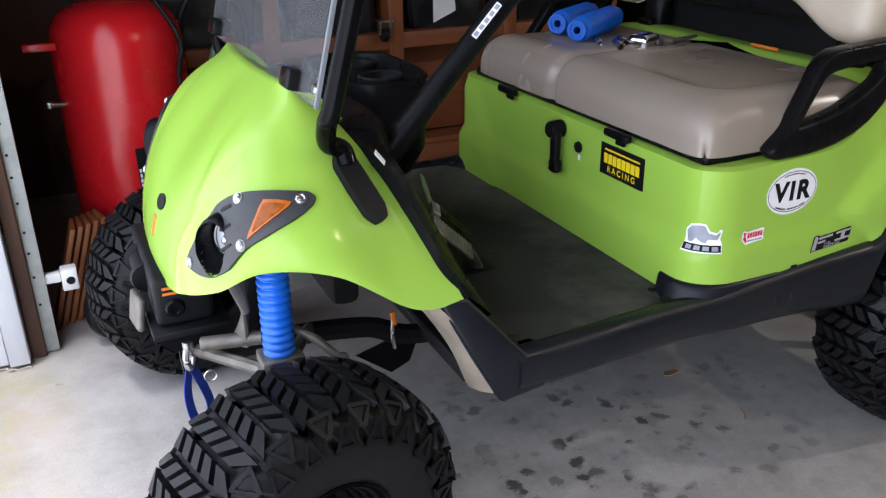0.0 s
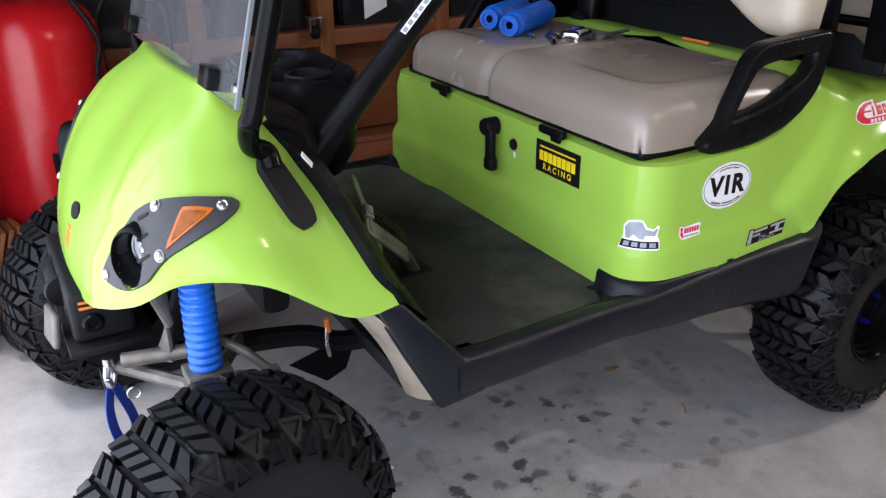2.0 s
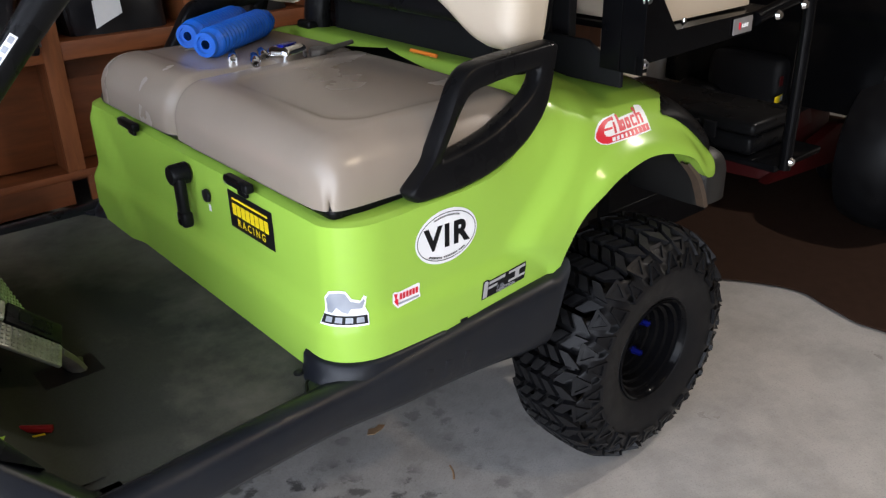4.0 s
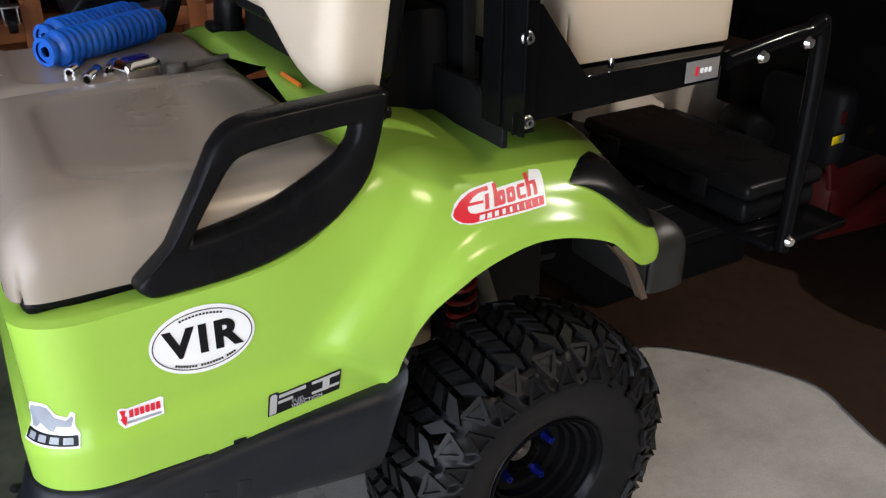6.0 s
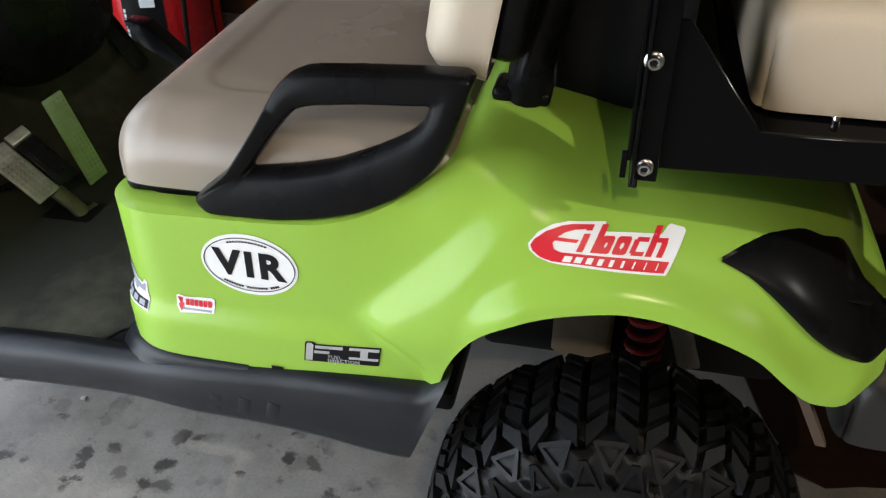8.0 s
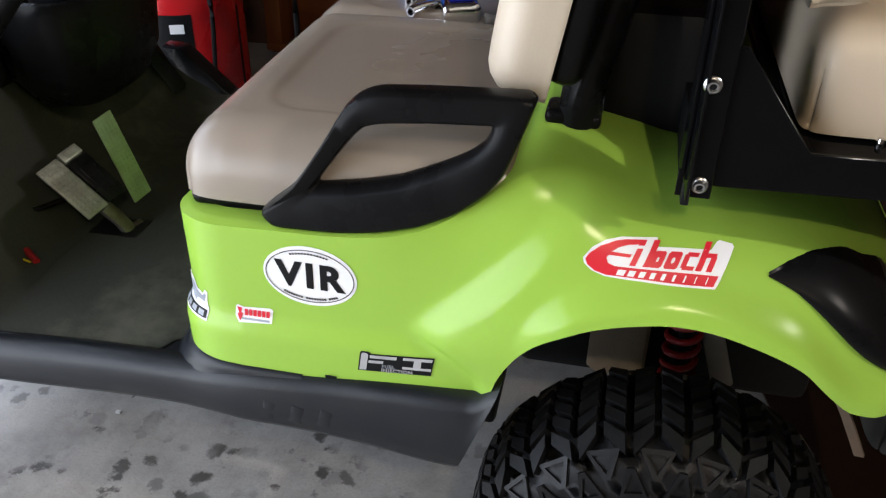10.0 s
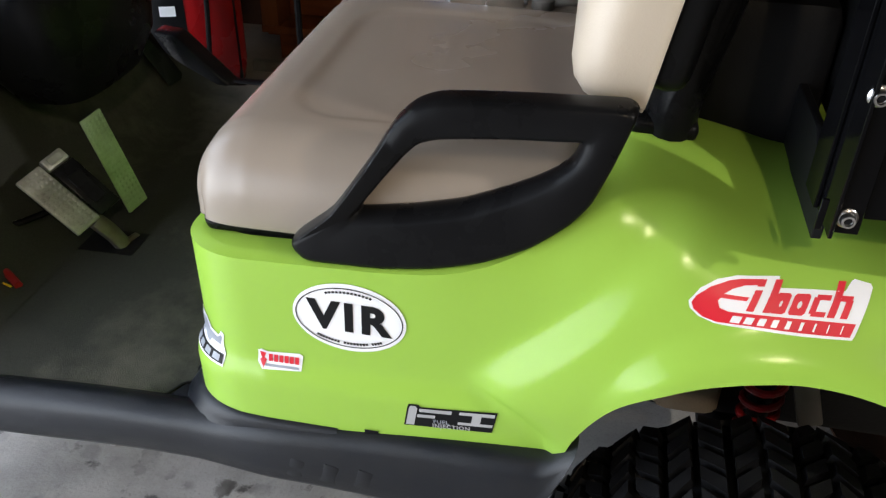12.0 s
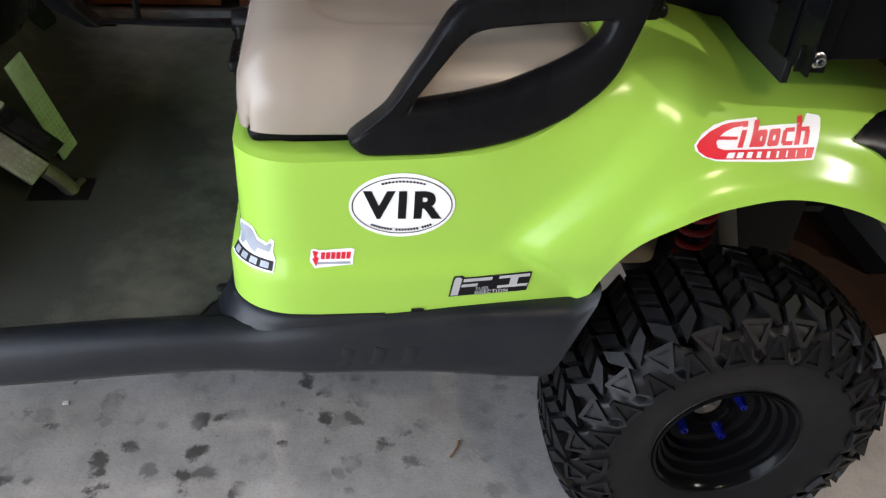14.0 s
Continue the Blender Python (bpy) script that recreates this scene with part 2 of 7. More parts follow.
def concrete(name, base, dark, warm, stains, gloss):
    """Slab with cloudy tone, fine grit and oil spots of its own shape."""
    m = bpy.data.materials.new(name)
    m.use_nodes = True
    n, l = m.node_tree.nodes, m.node_tree.links
    bsdf = n["Principled BSDF"]
    tc = n.new("ShaderNodeTexCoord")

    def noise_at(scale, detail=6, rough=0.6):
        z = n.new("ShaderNodeTexNoise")
        z.inputs["Scale"].default_value, z.inputs["Detail"].default_value, z.inputs["Roughness"].default_value = scale, detail, rough
        l.new(tc.outputs["Object"], z.inputs[0])
        return z

    def remap(sock, a, b, c=0.0, d=1.0):
        r = n.new("ShaderNodeMapRange")
        for i, v in enumerate((a, b, c, d)):
            r.inputs[i + 1].default_value = v
        l.new(sock, r.inputs[0])
        return r.outputs[0]

    def blend(fac, a, b):
        x = n.new("ShaderNodeMix")
        x.data_type = "RGBA"
        l.new(fac, x.inputs[0])
        for i, v in ((6, a), (7, b)):
            if isinstance(v, tuple):
                x.inputs[i].default_value = (*v, 1)
            else:
                l.new(v, x.inputs[i])
        return x.outputs[2]

    out = blend(remap(noise_at(1.3).outputs[0], 0.35, 0.65), base, warm)
    out = blend(remap(noise_at(6, 8, 0.7).outputs[0], 0.42, 0.72, 0, 0.75), out, dark)
    out = blend(remap(noise_at(190, 3).outputs[0], 0.52, 0.75, 0, 0.6), out, dark)
    if stains:
        v = n.new("ShaderNodeTexVoronoi")
        v.inputs["Scale"].default_value = 19
        v.inputs["Randomness"].default_value = 1.0
        w = noise_at(14, 7, 0.7)
        add = n.new("ShaderNodeVectorMath")
        add.operation = "MULTIPLY_ADD"
        l.new(w.outputs["Color"], add.inputs[0])
        add.inputs[1].default_value = (0.10, 0.10, 0.10)
        l.new(tc.outputs["Object"], add.inputs[2])
        l.new(add.outputs[0], v.inputs[0])
        spot = remap(v.outputs["Distance"], 0.30, 0.46, 1, 0)
        # the spots gather round one place where oil has dripped
        far = n.new("ShaderNodeVectorMath")
        far.operation = "DISTANCE"
        sc = n.new("ShaderNodeMapping")
        sc.inputs["Scale"].default_value = (1.0, 2.0, 0.0)
        l.new(tc.outputs["Object"], sc.inputs[0])
        l.new(sc.outputs[0], far.inputs[0])
        far.inputs[1].default_value = (-0.20, 0.44, 0)
        area = remap(far.outputs["Value"], 0.35, 0.95, 1, 0)
        pick = n.new("ShaderNodeSeparateColor")
        l.new(v.outputs["Color"], pick.inputs[0])
        chance = remap(pick.outputs[0], 0.22, 0.45, 0, 1)
        p1 = n.new("ShaderNodeMath")
        p1.operation = "MULTIPLY"
        l.new(spot, p1.inputs[0])
        l.new(area, p1.inputs[1])
        p2 = n.new("ShaderNodeMath")
        p2.operation = "MULTIPLY"
        l.new(p1.outputs[0], p2.inputs[0])
        l.new(chance, p2.inputs[1])
        p3 = n.new("ShaderNodeMath")
        p3.operation = "MULTIPLY"
        l.new(p2.outputs[0], p3.inputs[0])
        clump = remap(noise_at(4.5, 3).outputs[0], 0.42, 0.53)
        p5 = n.new("ShaderNodeMath")
        p5.operation = "MULTIPLY"
        l.new(clump, p5.inputs[0])
        p5.inputs[1].default_value = 0.90
        l.new(p5.outputs[0], p3.inputs[1])
        out = blend(p3.outputs[0], out, (0.055, 0.05, 0.045))
        # a wide faint oily film round the drips
        film_n = remap(noise_at(9, 6, 0.7).outputs[0], 0.45, 0.65, 0, 0.30)
        p4 = n.new("ShaderNodeMath")
        p4.operation = "MULTIPLY"
        l.new(film_n, p4.inputs[0])
        l.new(area, p4.inputs[1])
        out = blend(p4.outputs[0], out, (0.15, 0.14, 0.13))
        # tan and greenish algae that rain has left inside the door's edge
        wet = n.new("ShaderNodeVectorMath")
        wet.operation = "DISTANCE"
        ws = n.new("ShaderNodeMapping")
        ws.inputs["Scale"].default_value = (3.0, 1.0, 0.0)
        l.new(tc.outputs["Object"], ws.inputs[0])
        l.new(ws.outputs[0], wet.inputs[0])
        wet.inputs[1].default_value = (-4.38, 0.95, 0)
        near = remap(wet.outputs["Value"], 0.25, 0.85, 1, 0)
        blot = remap(noise_at(7, 8, 0.75).outputs[0], 0.40, 0.58, 0.15, 0.85)
        p6 = n.new("ShaderNodeMath")
        p6.operation = "MULTIPLY"
        l.new(near, p6.inputs[0])
        l.new(blot, p6.inputs[1])
        algae = blend(remap(noise_at(5, 4).outputs[0], 0.42, 0.58), (0.34, 0.31, 0.16), (0.40, 0.31, 0.22))
        out = blend(p6.outputs[0], out, algae)
    l.new(out, bsdf.inputs["Base Color"])
    l.new(remap(noise_at(5).outputs[0], 0.3, 0.7, *gloss), bsdf.inputs["Roughness"])
    bp = n.new("ShaderNodeBump")
    bp.inputs["Strength"].default_value, bp.inputs["Distance"].default_value = 0.25, 0.003
    l.new(noise_at(140, 5).outputs[0], bp.inputs["Height"])
    l.new(bp.outputs[0], bsdf.inputs["Normal"])
    return m


M_CONC = concrete("garage_concrete", (0.42, 0.41, 0.39), (0.24, 0.225, 0.205), (0.44, 0.41, 0.375), True, (0.26, 0.48))
M_DRIVE = concrete("driveway_concrete", (0.40, 0.36, 0.30), (0.21, 0.185, 0.15), (0.45, 0.41, 0.35), False, (0.6, 0.8))
M_MULCH = material("mulch_and_moss", (0.17, 0.125, 0.085), 0.95, color2=(0.16, 0.20, 0.07), scale=7, mix=0.5, bump=1.0, bump_scale=90,
                   dirt=(0.34, 0.29, 0.23), dirt_scale=22, dirt_amount=0.8)

M_GLASS = bpy.data.materials.new("acrylic_windshield")
M_GLASS.use_nodes = True
gn = M_GLASS.node_tree.nodes
gb = gn["Principled BSDF"]
gb.inputs["Transmission Weight"].default_value = 0.97
gb.inputs["Base Color"].default_value = (0.88, 0.90, 0.93, 1)
gb.inputs["IOR"].default_value = 1.10
gz = gn.new("ShaderNodeTexNoise")
gz.inputs["Scale"].default_value, gz.inputs["Detail"].default_value = 14, 8
gr = gn.new("ShaderNodeMapRange")
gr.inputs[1].default_value, gr.inputs[2].default_value, gr.inputs[3].default_value, gr.inputs[4].default_value = 0.45, 0.8, 0.0, 0.003
M_GLASS.node_tree.links.new(gz.outputs[0], gr.inputs[0])
M_GLASS.node_tree.links.new(gr.outputs[0], gb.inputs["Roughness"])

# opaque pale grey in place of the reflection that brightens the lens
M_LENS = material("lamp_lens", (0.62, 0.64, 0.66), 0.12, color2=(0.45, 0.47, 0.5), scale=40, coat=0.6)

M_BULB = bpy.data.materials.new("bulb_glow")
M_BULB.use_nodes = True
M_BULB.node_tree.nodes["Principled BSDF"].inputs["Emission Color"].default_value = (1, 0.8, 0.55, 1)
M_BULB.node_tree.nodes["Principled BSDF"].inputs["Emission Strength"].default_value = 20.0


# ---- building helpers ----
FRONT_PARTS = {"front_cowl", "windshield", "glass_edge", "windshield_post", "windshield_latch", "latch_hole", "glass_bolt", "post_sticker", "rubber_boot",
               "headlight", "reflector", "reflector_facet", "bezel", "lamp_ring", "lamp_bowl", "lamp_bulb", "bolt", "washer", "groove", "cowl_badge",
               "nose_lettering", "kick_trim", "front_liner", "dashboard", "shock_boot", "shock_mount", "control_arm", "tie_rod", "upright_bracket"}
FRONT_SET = Vector((0.018, 0.010, 0.003))      # how the cowl and its fittings sit on the frame


def part(name, bm, mat, parent=None, label="", smooth=True, angle=40):
    me = bpy.data.meshes.new(name)
    if name in FRONT_PARTS and parent is not None and parent.name != "door_track":
        bmesh.ops.translate(bm, vec=FRONT_SET, verts=bm.verts)
    bmesh.ops.recalc_face_normals(bm, faces=bm.faces)
    for f in bm.faces:
        f.smooth = smooth
    if smooth:
        lim = radians(angle)
        for e in bm.edges:
            if len(e.link_faces) == 2 and e.calc_face_angle(0) > lim:
                e.smooth = False
    bm.to_mesh(me)
    bm.free()
    me.materials.append(mat)
    ob = new(name, me)
    if parent is not None:
        ob.parent = parent
        if parent.type == "EMPTY":
            ob.matrix_parent_inverse = Matrix.Translation(-parent.location)
    if label:
        ob["label"] = label
    return ob


def thing(name, label, category, group="", at=(0, 0, 0)):
    ob = new(name)
    ob.empty_display_size = 0.05
    ob.location = at
    return tagged(ob, label, category, group)


sub = part


def grid_bm(rows, close_u=False, close_v=False):
    bm = bmesh.new()
    vs = [[bm.verts.new(p) for p in r] for r in rows]
    nr, nc = len(vs), len(vs[0])
    for i in range(nr if close_u else nr - 1):
        for j in range(nc if close_v else nc - 1):
            q = [vs[i][j], vs[(i + 1) % nr][j], vs[(i + 1) % nr][(j + 1) % nc], vs[i][(j + 1) % nc]]
            try:
                bm.faces.new(q)
            except ValueError:
                pass
    return bm


def join(*bms):
    out = bmesh.new()
    for b in bms:
        me = bpy.data.meshes.new("tmp")
        b.to_mesh(me)
        b.free()
        out.from_mesh(me)
        bpy.data.meshes.remove(me)
    return out


def moved(bm, m):
    bmesh.ops.transform(bm, matrix=m, verts=bm.verts)
    return bm


def rbox(sx, sy, sz, r=0.005, seg=2, at=(0, 0, 0)):
    bm = bmesh.new()
    bmesh.ops.create_cube(bm, size=1)
    bmesh.ops.scale(bm, vec=(sx, sy, sz), verts=bm.verts)
    if r > 0:
        bmesh.ops.bevel(bm, geom=list(bm.edges), offset=min(r, 0.49 * min(sx, sy, sz)), segments=seg, profile=0.5, affect="EDGES")
    return moved(bm, Matrix.Translation(at))


def span(x0, x1, y0, y1, z0, z1, r=0.004, seg=2):
    return rbox(x1 - x0, y1 - y0, z1 - z0, r, seg, ((x0 + x1) / 2, (y0 + y1) / 2, (z0 + z1) / 2))


def smooth_path(pts, n=6):
    p = [Vector(a) for a in pts]
    p = [p[0] * 2 - p[1]] + p + [p[-1] * 2 - p[-2]]
    out = []
    for i in range(1, len(p) - 2):
        for k in range(n):
            t = k / n
            a, b, c, d = p[i - 1:i + 3]
            out.append(0.5 * ((2 * b) + (c - a) * t + (2 * a - 5 * b + 4 * c - d) * t * t + (3 * b - a - 3 * c + d) * t ** 3))
    out.append(p[-2])
    return out


def tube(pts, r, n=12, caps=True, flat=1.0, up=Vector((0, 0, 1))):
    """Round (or flattened) bar along points; r a number or one for each point."""
    pts = [Vector(p) for p in pts]
    rr = r if isinstance(r, (list, tuple)) else [r] * len(pts)
    rows = []
    for i, p in enumerate(pts):
        d = (pts[min(i + 1, len(pts) - 1)] - pts[max(i - 1, 0)]).normalized()
        u = d.cross(up)
        if u.length < 1e-3:
            u = d.cross(Vector((1, 0, 0)))
        u.normalize()
        v = u.cross(d).normalized()
        rows.append([p + (u * math.cos(a) * flat + v * math.sin(a)) * rr[i] for a in [2 * math.pi * k / n for k in range(n)]])
    bm = grid_bm(rows, close_v=True)
    if caps:
        bm.verts.ensure_lookup_table()
        k = len(rows)
        bm.faces.new([bm.verts[j] for j in range(n)][::-1])
        bm.faces.new([bm.verts[(k - 1) * n + j] for j in range(n)])
    return bm


def revolve(profile, n=48, axis="z", at=(0, 0, 0)):
    """profile: (radius, height) pairs."""
    rows = []
    for k in range(n):
        a = 2 * math.pi * k / n
        c, s = math.cos(a), math.sin(a)
        if axis == "z":
            rows.append([(r * c + at[0], r * s + at[1], h + at[2]) for r, h in profile])
        elif axis == "y":
            rows.append([(r * c + at[0], h + at[1], r * s + at[2]) for r, h in profile])
        else:
            rows.append([(h + at[0], r * c + at[1], r * s + at[2]) for r, h in profile])
    bm = grid_bm(rows, close_u=True)
    bmesh.ops.remove_doubles(bm, verts=bm.verts, dist=1e-5)
    return bm


def prism(poly, depth, bevel=0.0, seg=2):
    """A flat polygon in x and y, thickened along z from 0 to depth."""
    bm = bmesh.new()
    f = bm.faces.new([bm.verts.new((p[0], p[1], 0)) for p in poly])
    bm.normal_update()
    g = bmesh.ops.extrude_face_region(bm, geom=[f])
    bmesh.ops.translate(bm, vec=(0, 0, depth), verts=[v for v in g["geom"] if isinstance(v, bmesh.types.BMVert)])
    if bevel:
        bmesh.ops.bevel(bm, geom=list(bm.edges), offset=bevel, segments=seg, profile=0.5, affect="EDGES")
    return bm


def smoothstep(a, b, x):
    t = min(1.0, max(0.0, (x - a) / (b - a)))
    return t * t * (3 - 2 * t)


def curve1(keys, x):
    """Smooth function of one number through (x, value) keys."""
    if x <= keys[0][0]:
        return keys[0][1]
    if x >= keys[-1][0]:
        return keys[-1][1]
    for i in range(len(keys) - 1):
        if x <= keys[i + 1][0]:
            x0, y0 = keys[i]
            x1, y1 = keys[i + 1]
            m0 = (y1 - keys[i - 1][1]) / (x1 - keys[i - 1][0]) if i else (y1 - y0) / (x1 - x0)
            m1 = (keys[i + 2][1] - y0) / (keys[i + 2][0] - x0) if i + 2 < len(keys) else (y1 - y0) / (x1 - x0)
            h, t = x1 - x0, (x - x0) / (x1 - x0)
            return (2 * t ** 3 - 3 * t * t + 1) * y0 + (t ** 3 - 2 * t * t + t) * h * m0 + (3 * t * t - 2 * t ** 3) * y1 + (t ** 3 - t * t) * h * m1
    return keys[-1][1]


def letters(text, size, bold=0.0, spacing=1.0, shear=0.0):
    """The outline of a word in the built-in font, flat in x and y, centred."""
    cu = bpy.data.curves.new("tmp", "FONT")
    cu.body, cu.size, cu.align_x, cu.align_y, cu.offset, cu.space_character, cu.shear = text, size, "CENTER", "CENTER", bold, spacing, shear
    ob = new("tmp", cu)
    me = bpy.data.meshes.new_from_object(ob.evaluated_get(bpy.context.evaluated_depsgraph_get()))
    bm = bmesh.new()
    bm.from_mesh(me)
    bpy.data.objects.remove(ob)
    bpy.data.curves.remove(cu)
    bpy.data.meshes.remove(me)
    return bm


def flat_poly(pts):
    bm = bmesh.new()
    bm.faces.new([bm.verts.new((p[0], p[1], 0)) for p in pts])
    bm.normal_update()
    return bm


def bar(x0, x1, y0, y1, shear=0.0):
    return flat_poly([(x0 + shear * y0, y0), (x1 + shear * y0, y0), (x1 + shear * y1, y1), (x0 + shear * y1, y1)])


def ellipse(a, b, n=48):
    return [(a * math.cos(2 * math.pi * k / n), b * math.sin(2 * math.pi * k / n)) for k in range(n)]


def mirrored(bm, yc):
    """The bmesh and its mirror image across the plane y = yc, welded."""
    other = bm.copy()
    bmesh.ops.transform(other, matrix=Matrix.Translation((0, yc, 0)) @ Matrix.Diagonal((1, -1, 1, 1)) @ Matrix.Translation((0, -yc, 0)), verts=other.verts)
    bmesh.ops.reverse_faces(other, faces=other.faces)
    out = join(bm, other)
    bmesh.ops.remove_doubles(out, verts=out.verts, dist=2e-4)
    return out

# ---- garage: floor, walls, ceiling, door opening ----
DOOR_X, JAMB_Y = -1.50, 1.245
WALL_Y, BACK_X, SIDE_Y, CEIL_Z = 2.78, 5.2, -4.4, 2.62


def structure(name, bm, mat, label, smooth=False):
    return tagged(part(name, bm, mat, None, "", smooth), label, "", "", "structure")


structure("floor", span(DOOR_X, BACK_X, SIDE_Y, WALL_Y, -0.12, 0.0, 0.004, 1), M_CONC, "grey concrete garage slab with dark oil spots")
structure("wall_far", span(DOOR_X - 0.1, BACK_X, WALL_Y, WALL_Y + 0.12, 0, CEIL_Z, 0), M_WOODDARK, "brown boarded garage side wall")
structure("wall_near", span(DOOR_X - 0.1, BACK_X, SIDE_Y - 0.12, SIDE_Y, 0, CEIL_Z, 0), M_WALL, "plain plaster garage side wall")
structure("wall_back", span(BACK_X, BACK_X + 0.12, SIDE_Y - 0.12, WALL_Y + 0.12, 0, CEIL_Z, 0), M_WALL, "plain plaster garage back wall")
structure("ceiling", span(DOOR_X - 0.12, BACK_X + 0.12, SIDE_Y - 0.12, WALL_Y + 0.12, CEIL_Z, CEIL_Z + 0.1, 0), M_CEIL, "dark board ceiling of the garage")
structure("wall_front", span(DOOR_X, DOOR_X + 0.10, JAMB_Y + 0.06, WALL_Y, 0, CEIL_Z, 0), M_WOODDARK, "dark brown boarded wall beside the door opening")
structure("wall_front_header", span(DOOR_X, DOOR_X + 0.10, SIDE_Y, JAMB_Y + 0.06, 2.28, CEIL_Z, 0), M_WALL, "wall over the garage door opening")
structure("wall_front_pier", span(DOOR_X, DOOR_X + 0.10, SIDE_Y, SIDE_Y + 0.45, 0, 2.28, 0), M_WALL, "short wall at the end of the door opening")

jamb = structure("door_jamb", span(DOOR_X - 0.025, DOOR_X + 0.115, JAMB_Y, JAMB_Y + 0.058, 0.012, 2.28, 0.004), M_WHITEWOOD, "white painted wooden door jamb, scuffed at its foot")
sub("door_stop", span(DOOR_X + 0.118, DOOR_X + 0.172, JAMB_Y - 0.018, JAMB_Y + 0.05, 0.012, 2.28, 0.004), M_WHITEWOOD, jamb)
sub("casing", span(DOOR_X - 0.05, DOOR_X - 0.027, JAMB_Y + 0.004, JAMB_Y + 0.12, 0.012, 2.30, 0.004), M_WHITEWOOD, jamb)
M_CAULK = material("old_caulk", (0.50, 0.47, 0.41), 0.7, color2=(0.28, 0.25, 0.20), scale=60)
rnd_c = random.Random(11)
sub("caulk_bead", tube([(DOOR_X - 0.008 + 0.0072 * k, JAMB_Y - (0.002 if k < 17 else 0.020) + rnd_c.uniform(-0.0015, 0.0015), 0.003 + rnd_c.uniform(-0.002, 0.003)) for k in range(26)], [0.0032 + rnd_c.uniform(-0.001, 0.001) for k in range(26)], 7), M_CAULK, jamb, "rough line of old white caulk")
structure("trim", span(DOOR_X + 0.176, DOOR_X + 0.215, JAMB_Y + 0.03, JAMB_Y + 0.075, 0.0, 2.3, 0.004), M_WOODDARK, "reddish brown wooden stud beside the jamb")

# vertical galvanized door track with brackets
track = thing("door_track", "dusty galvanized steel garage door track with punched holes", "door track", at=(-1.243, 1.22, 0))


def door_track():
    prof = [(-0.024, 0.0), (-0.024, 0.026), (0.020, 0.026), (0.024, 0.018), (0.024, -0.004), (0.021, -0.004), (0.021, 0.016), (0.017, 0.023), (-0.021, 0.023), (-0.021, 0.0)]
    bm = prism([(a, b) for a, b in prof], 2.25)
    sub("rail", moved(bm, Matrix.Translation((-1.250, 1.215, 0.005)) @ Matrix.Rotation(radians(180), 4, "Z")), M_GALV, track, smooth=False)
    for z in (0.36, 0.86, 1.4, 2.0):
        b = join(span(-1.325, -1.262, 1.197, 1.2, z - 0.03, z + 0.03, 0.001, 1), span(-1.325, -1.322, 1.197, 1.24, z - 0.03, z + 0.03, 0.001, 1))
        br = sub("bracket", b, M_GALV, track)
        sub("track_bolt", revolve([(0, -0.008), (0.008, -0.008), (0.008, 0), (0, 0)], 8, "y", (-1.288, 1.196, z)), M_SILVER, br)
    for k in range(26):
        z = 0.16 + 0.075 * k + (0.012 if k % 3 else 0)
        sub("hole", revolve([(0, -0.0006), (0.0042, -0.0006), (0.0042, 0.0006), (0, 0.0006)], 8, "y", (-1.252, 1.1885, z)), M_INK, track)


door_track()
track.location = (-1.266, 1.325, 0)

# ---- outside ----
structure("ground", span(-60, DOOR_X - 1.0, -60, 60, -0.32, -0.06, 0), M_MULCH, "mulch and mossy grass beyond the drive")
structure("driveway", span(-5.0, DOOR_X - 0.012, -6.0, 1.36, -0.14, -0.012, 0.006), M_DRIVE, "weathered tan concrete driveway slab")
structure("ground_strip", span(DOOR_X - 1.0, DOOR_X - 0.06, 1.372, 60, -0.3, -0.05, 0), M_MULCH, "mulch and moss strip beside the garage wall")


def shrub(name, cx, cy, z0, rad, high, count, seed, leaf):
    rnd = random.Random(seed)
    ob = thing(name, "leafy green garden shrub with long pointed leaves", "shrub", "shrubs by the drive", at=(cx, cy, z0))
    stems = []
    tips = []
    for k in range(16):
        a, e = rnd.uniform(0, 6.283), rnd.uniform(0.35, 1.0)
        top = Vector((cx + math.cos(a) * rad * e, cy + math.sin(a) * rad * e, z0 + high * rnd.uniform(0.45, 1.0)))
        mid = Vector((cx, cy, z0)).lerp(top, 0.5) + Vector((0, 0, high * 0.12))
        stems.append(tube(smooth_path([(cx, cy, z0), mid, top], 4), [0.014 - 0.0012 * i for i in range(9)], 6))
        tips.append(((cx, cy, z0), mid, top))
    sub("branch", join(*stems), M_BARK, ob)
    bm = bmesh.new()
    for k in range(count):
        s = tips[rnd.randrange(16)]
        t = rnd.uniform(0.15, 1.08)
        p = Vector(s[0]).lerp(s[1], min(1, t * 2)) if t < 0.5 else s[1].lerp(s[2], t * 2 - 1)
        p = p + Vector((rnd.gauss(0, 0.13), rnd.gauss(0, 0.13), rnd.gauss(0, 0.11))) * rad * 1.1
        if p.z < z0 + 0.03:
            continue
        m = Matrix.Translation(p) @ Euler((rnd.gauss(0.5, 0.6), rnd.gauss(0, 0.5), rnd.uniform(0, 6.28))).to_matrix().to_4x4()
        L = leaf * rnd.uniform(0.6, 1.3)
        w = L * 0.24
        q = [bm.verts.new(m @ Vector(v)) for v in ((0, 0, 0), (-w, L * 0.4, 0.006), (0, L, -0.02), (w, L * 0.4, 0.006), (0, L * 0.45, -0.008))]
        bm.faces.new((q[0], q[1], q[4]))
        bm.faces.new((q[1], q[2], q[4]))
        bm.faces.new((q[2], q[3], q[4]))
        bm.faces.new((q[3], q[0], q[4]))
    tagged(sub("crown", bm, M_LEAF, ob, smooth=False), kind="stuff")


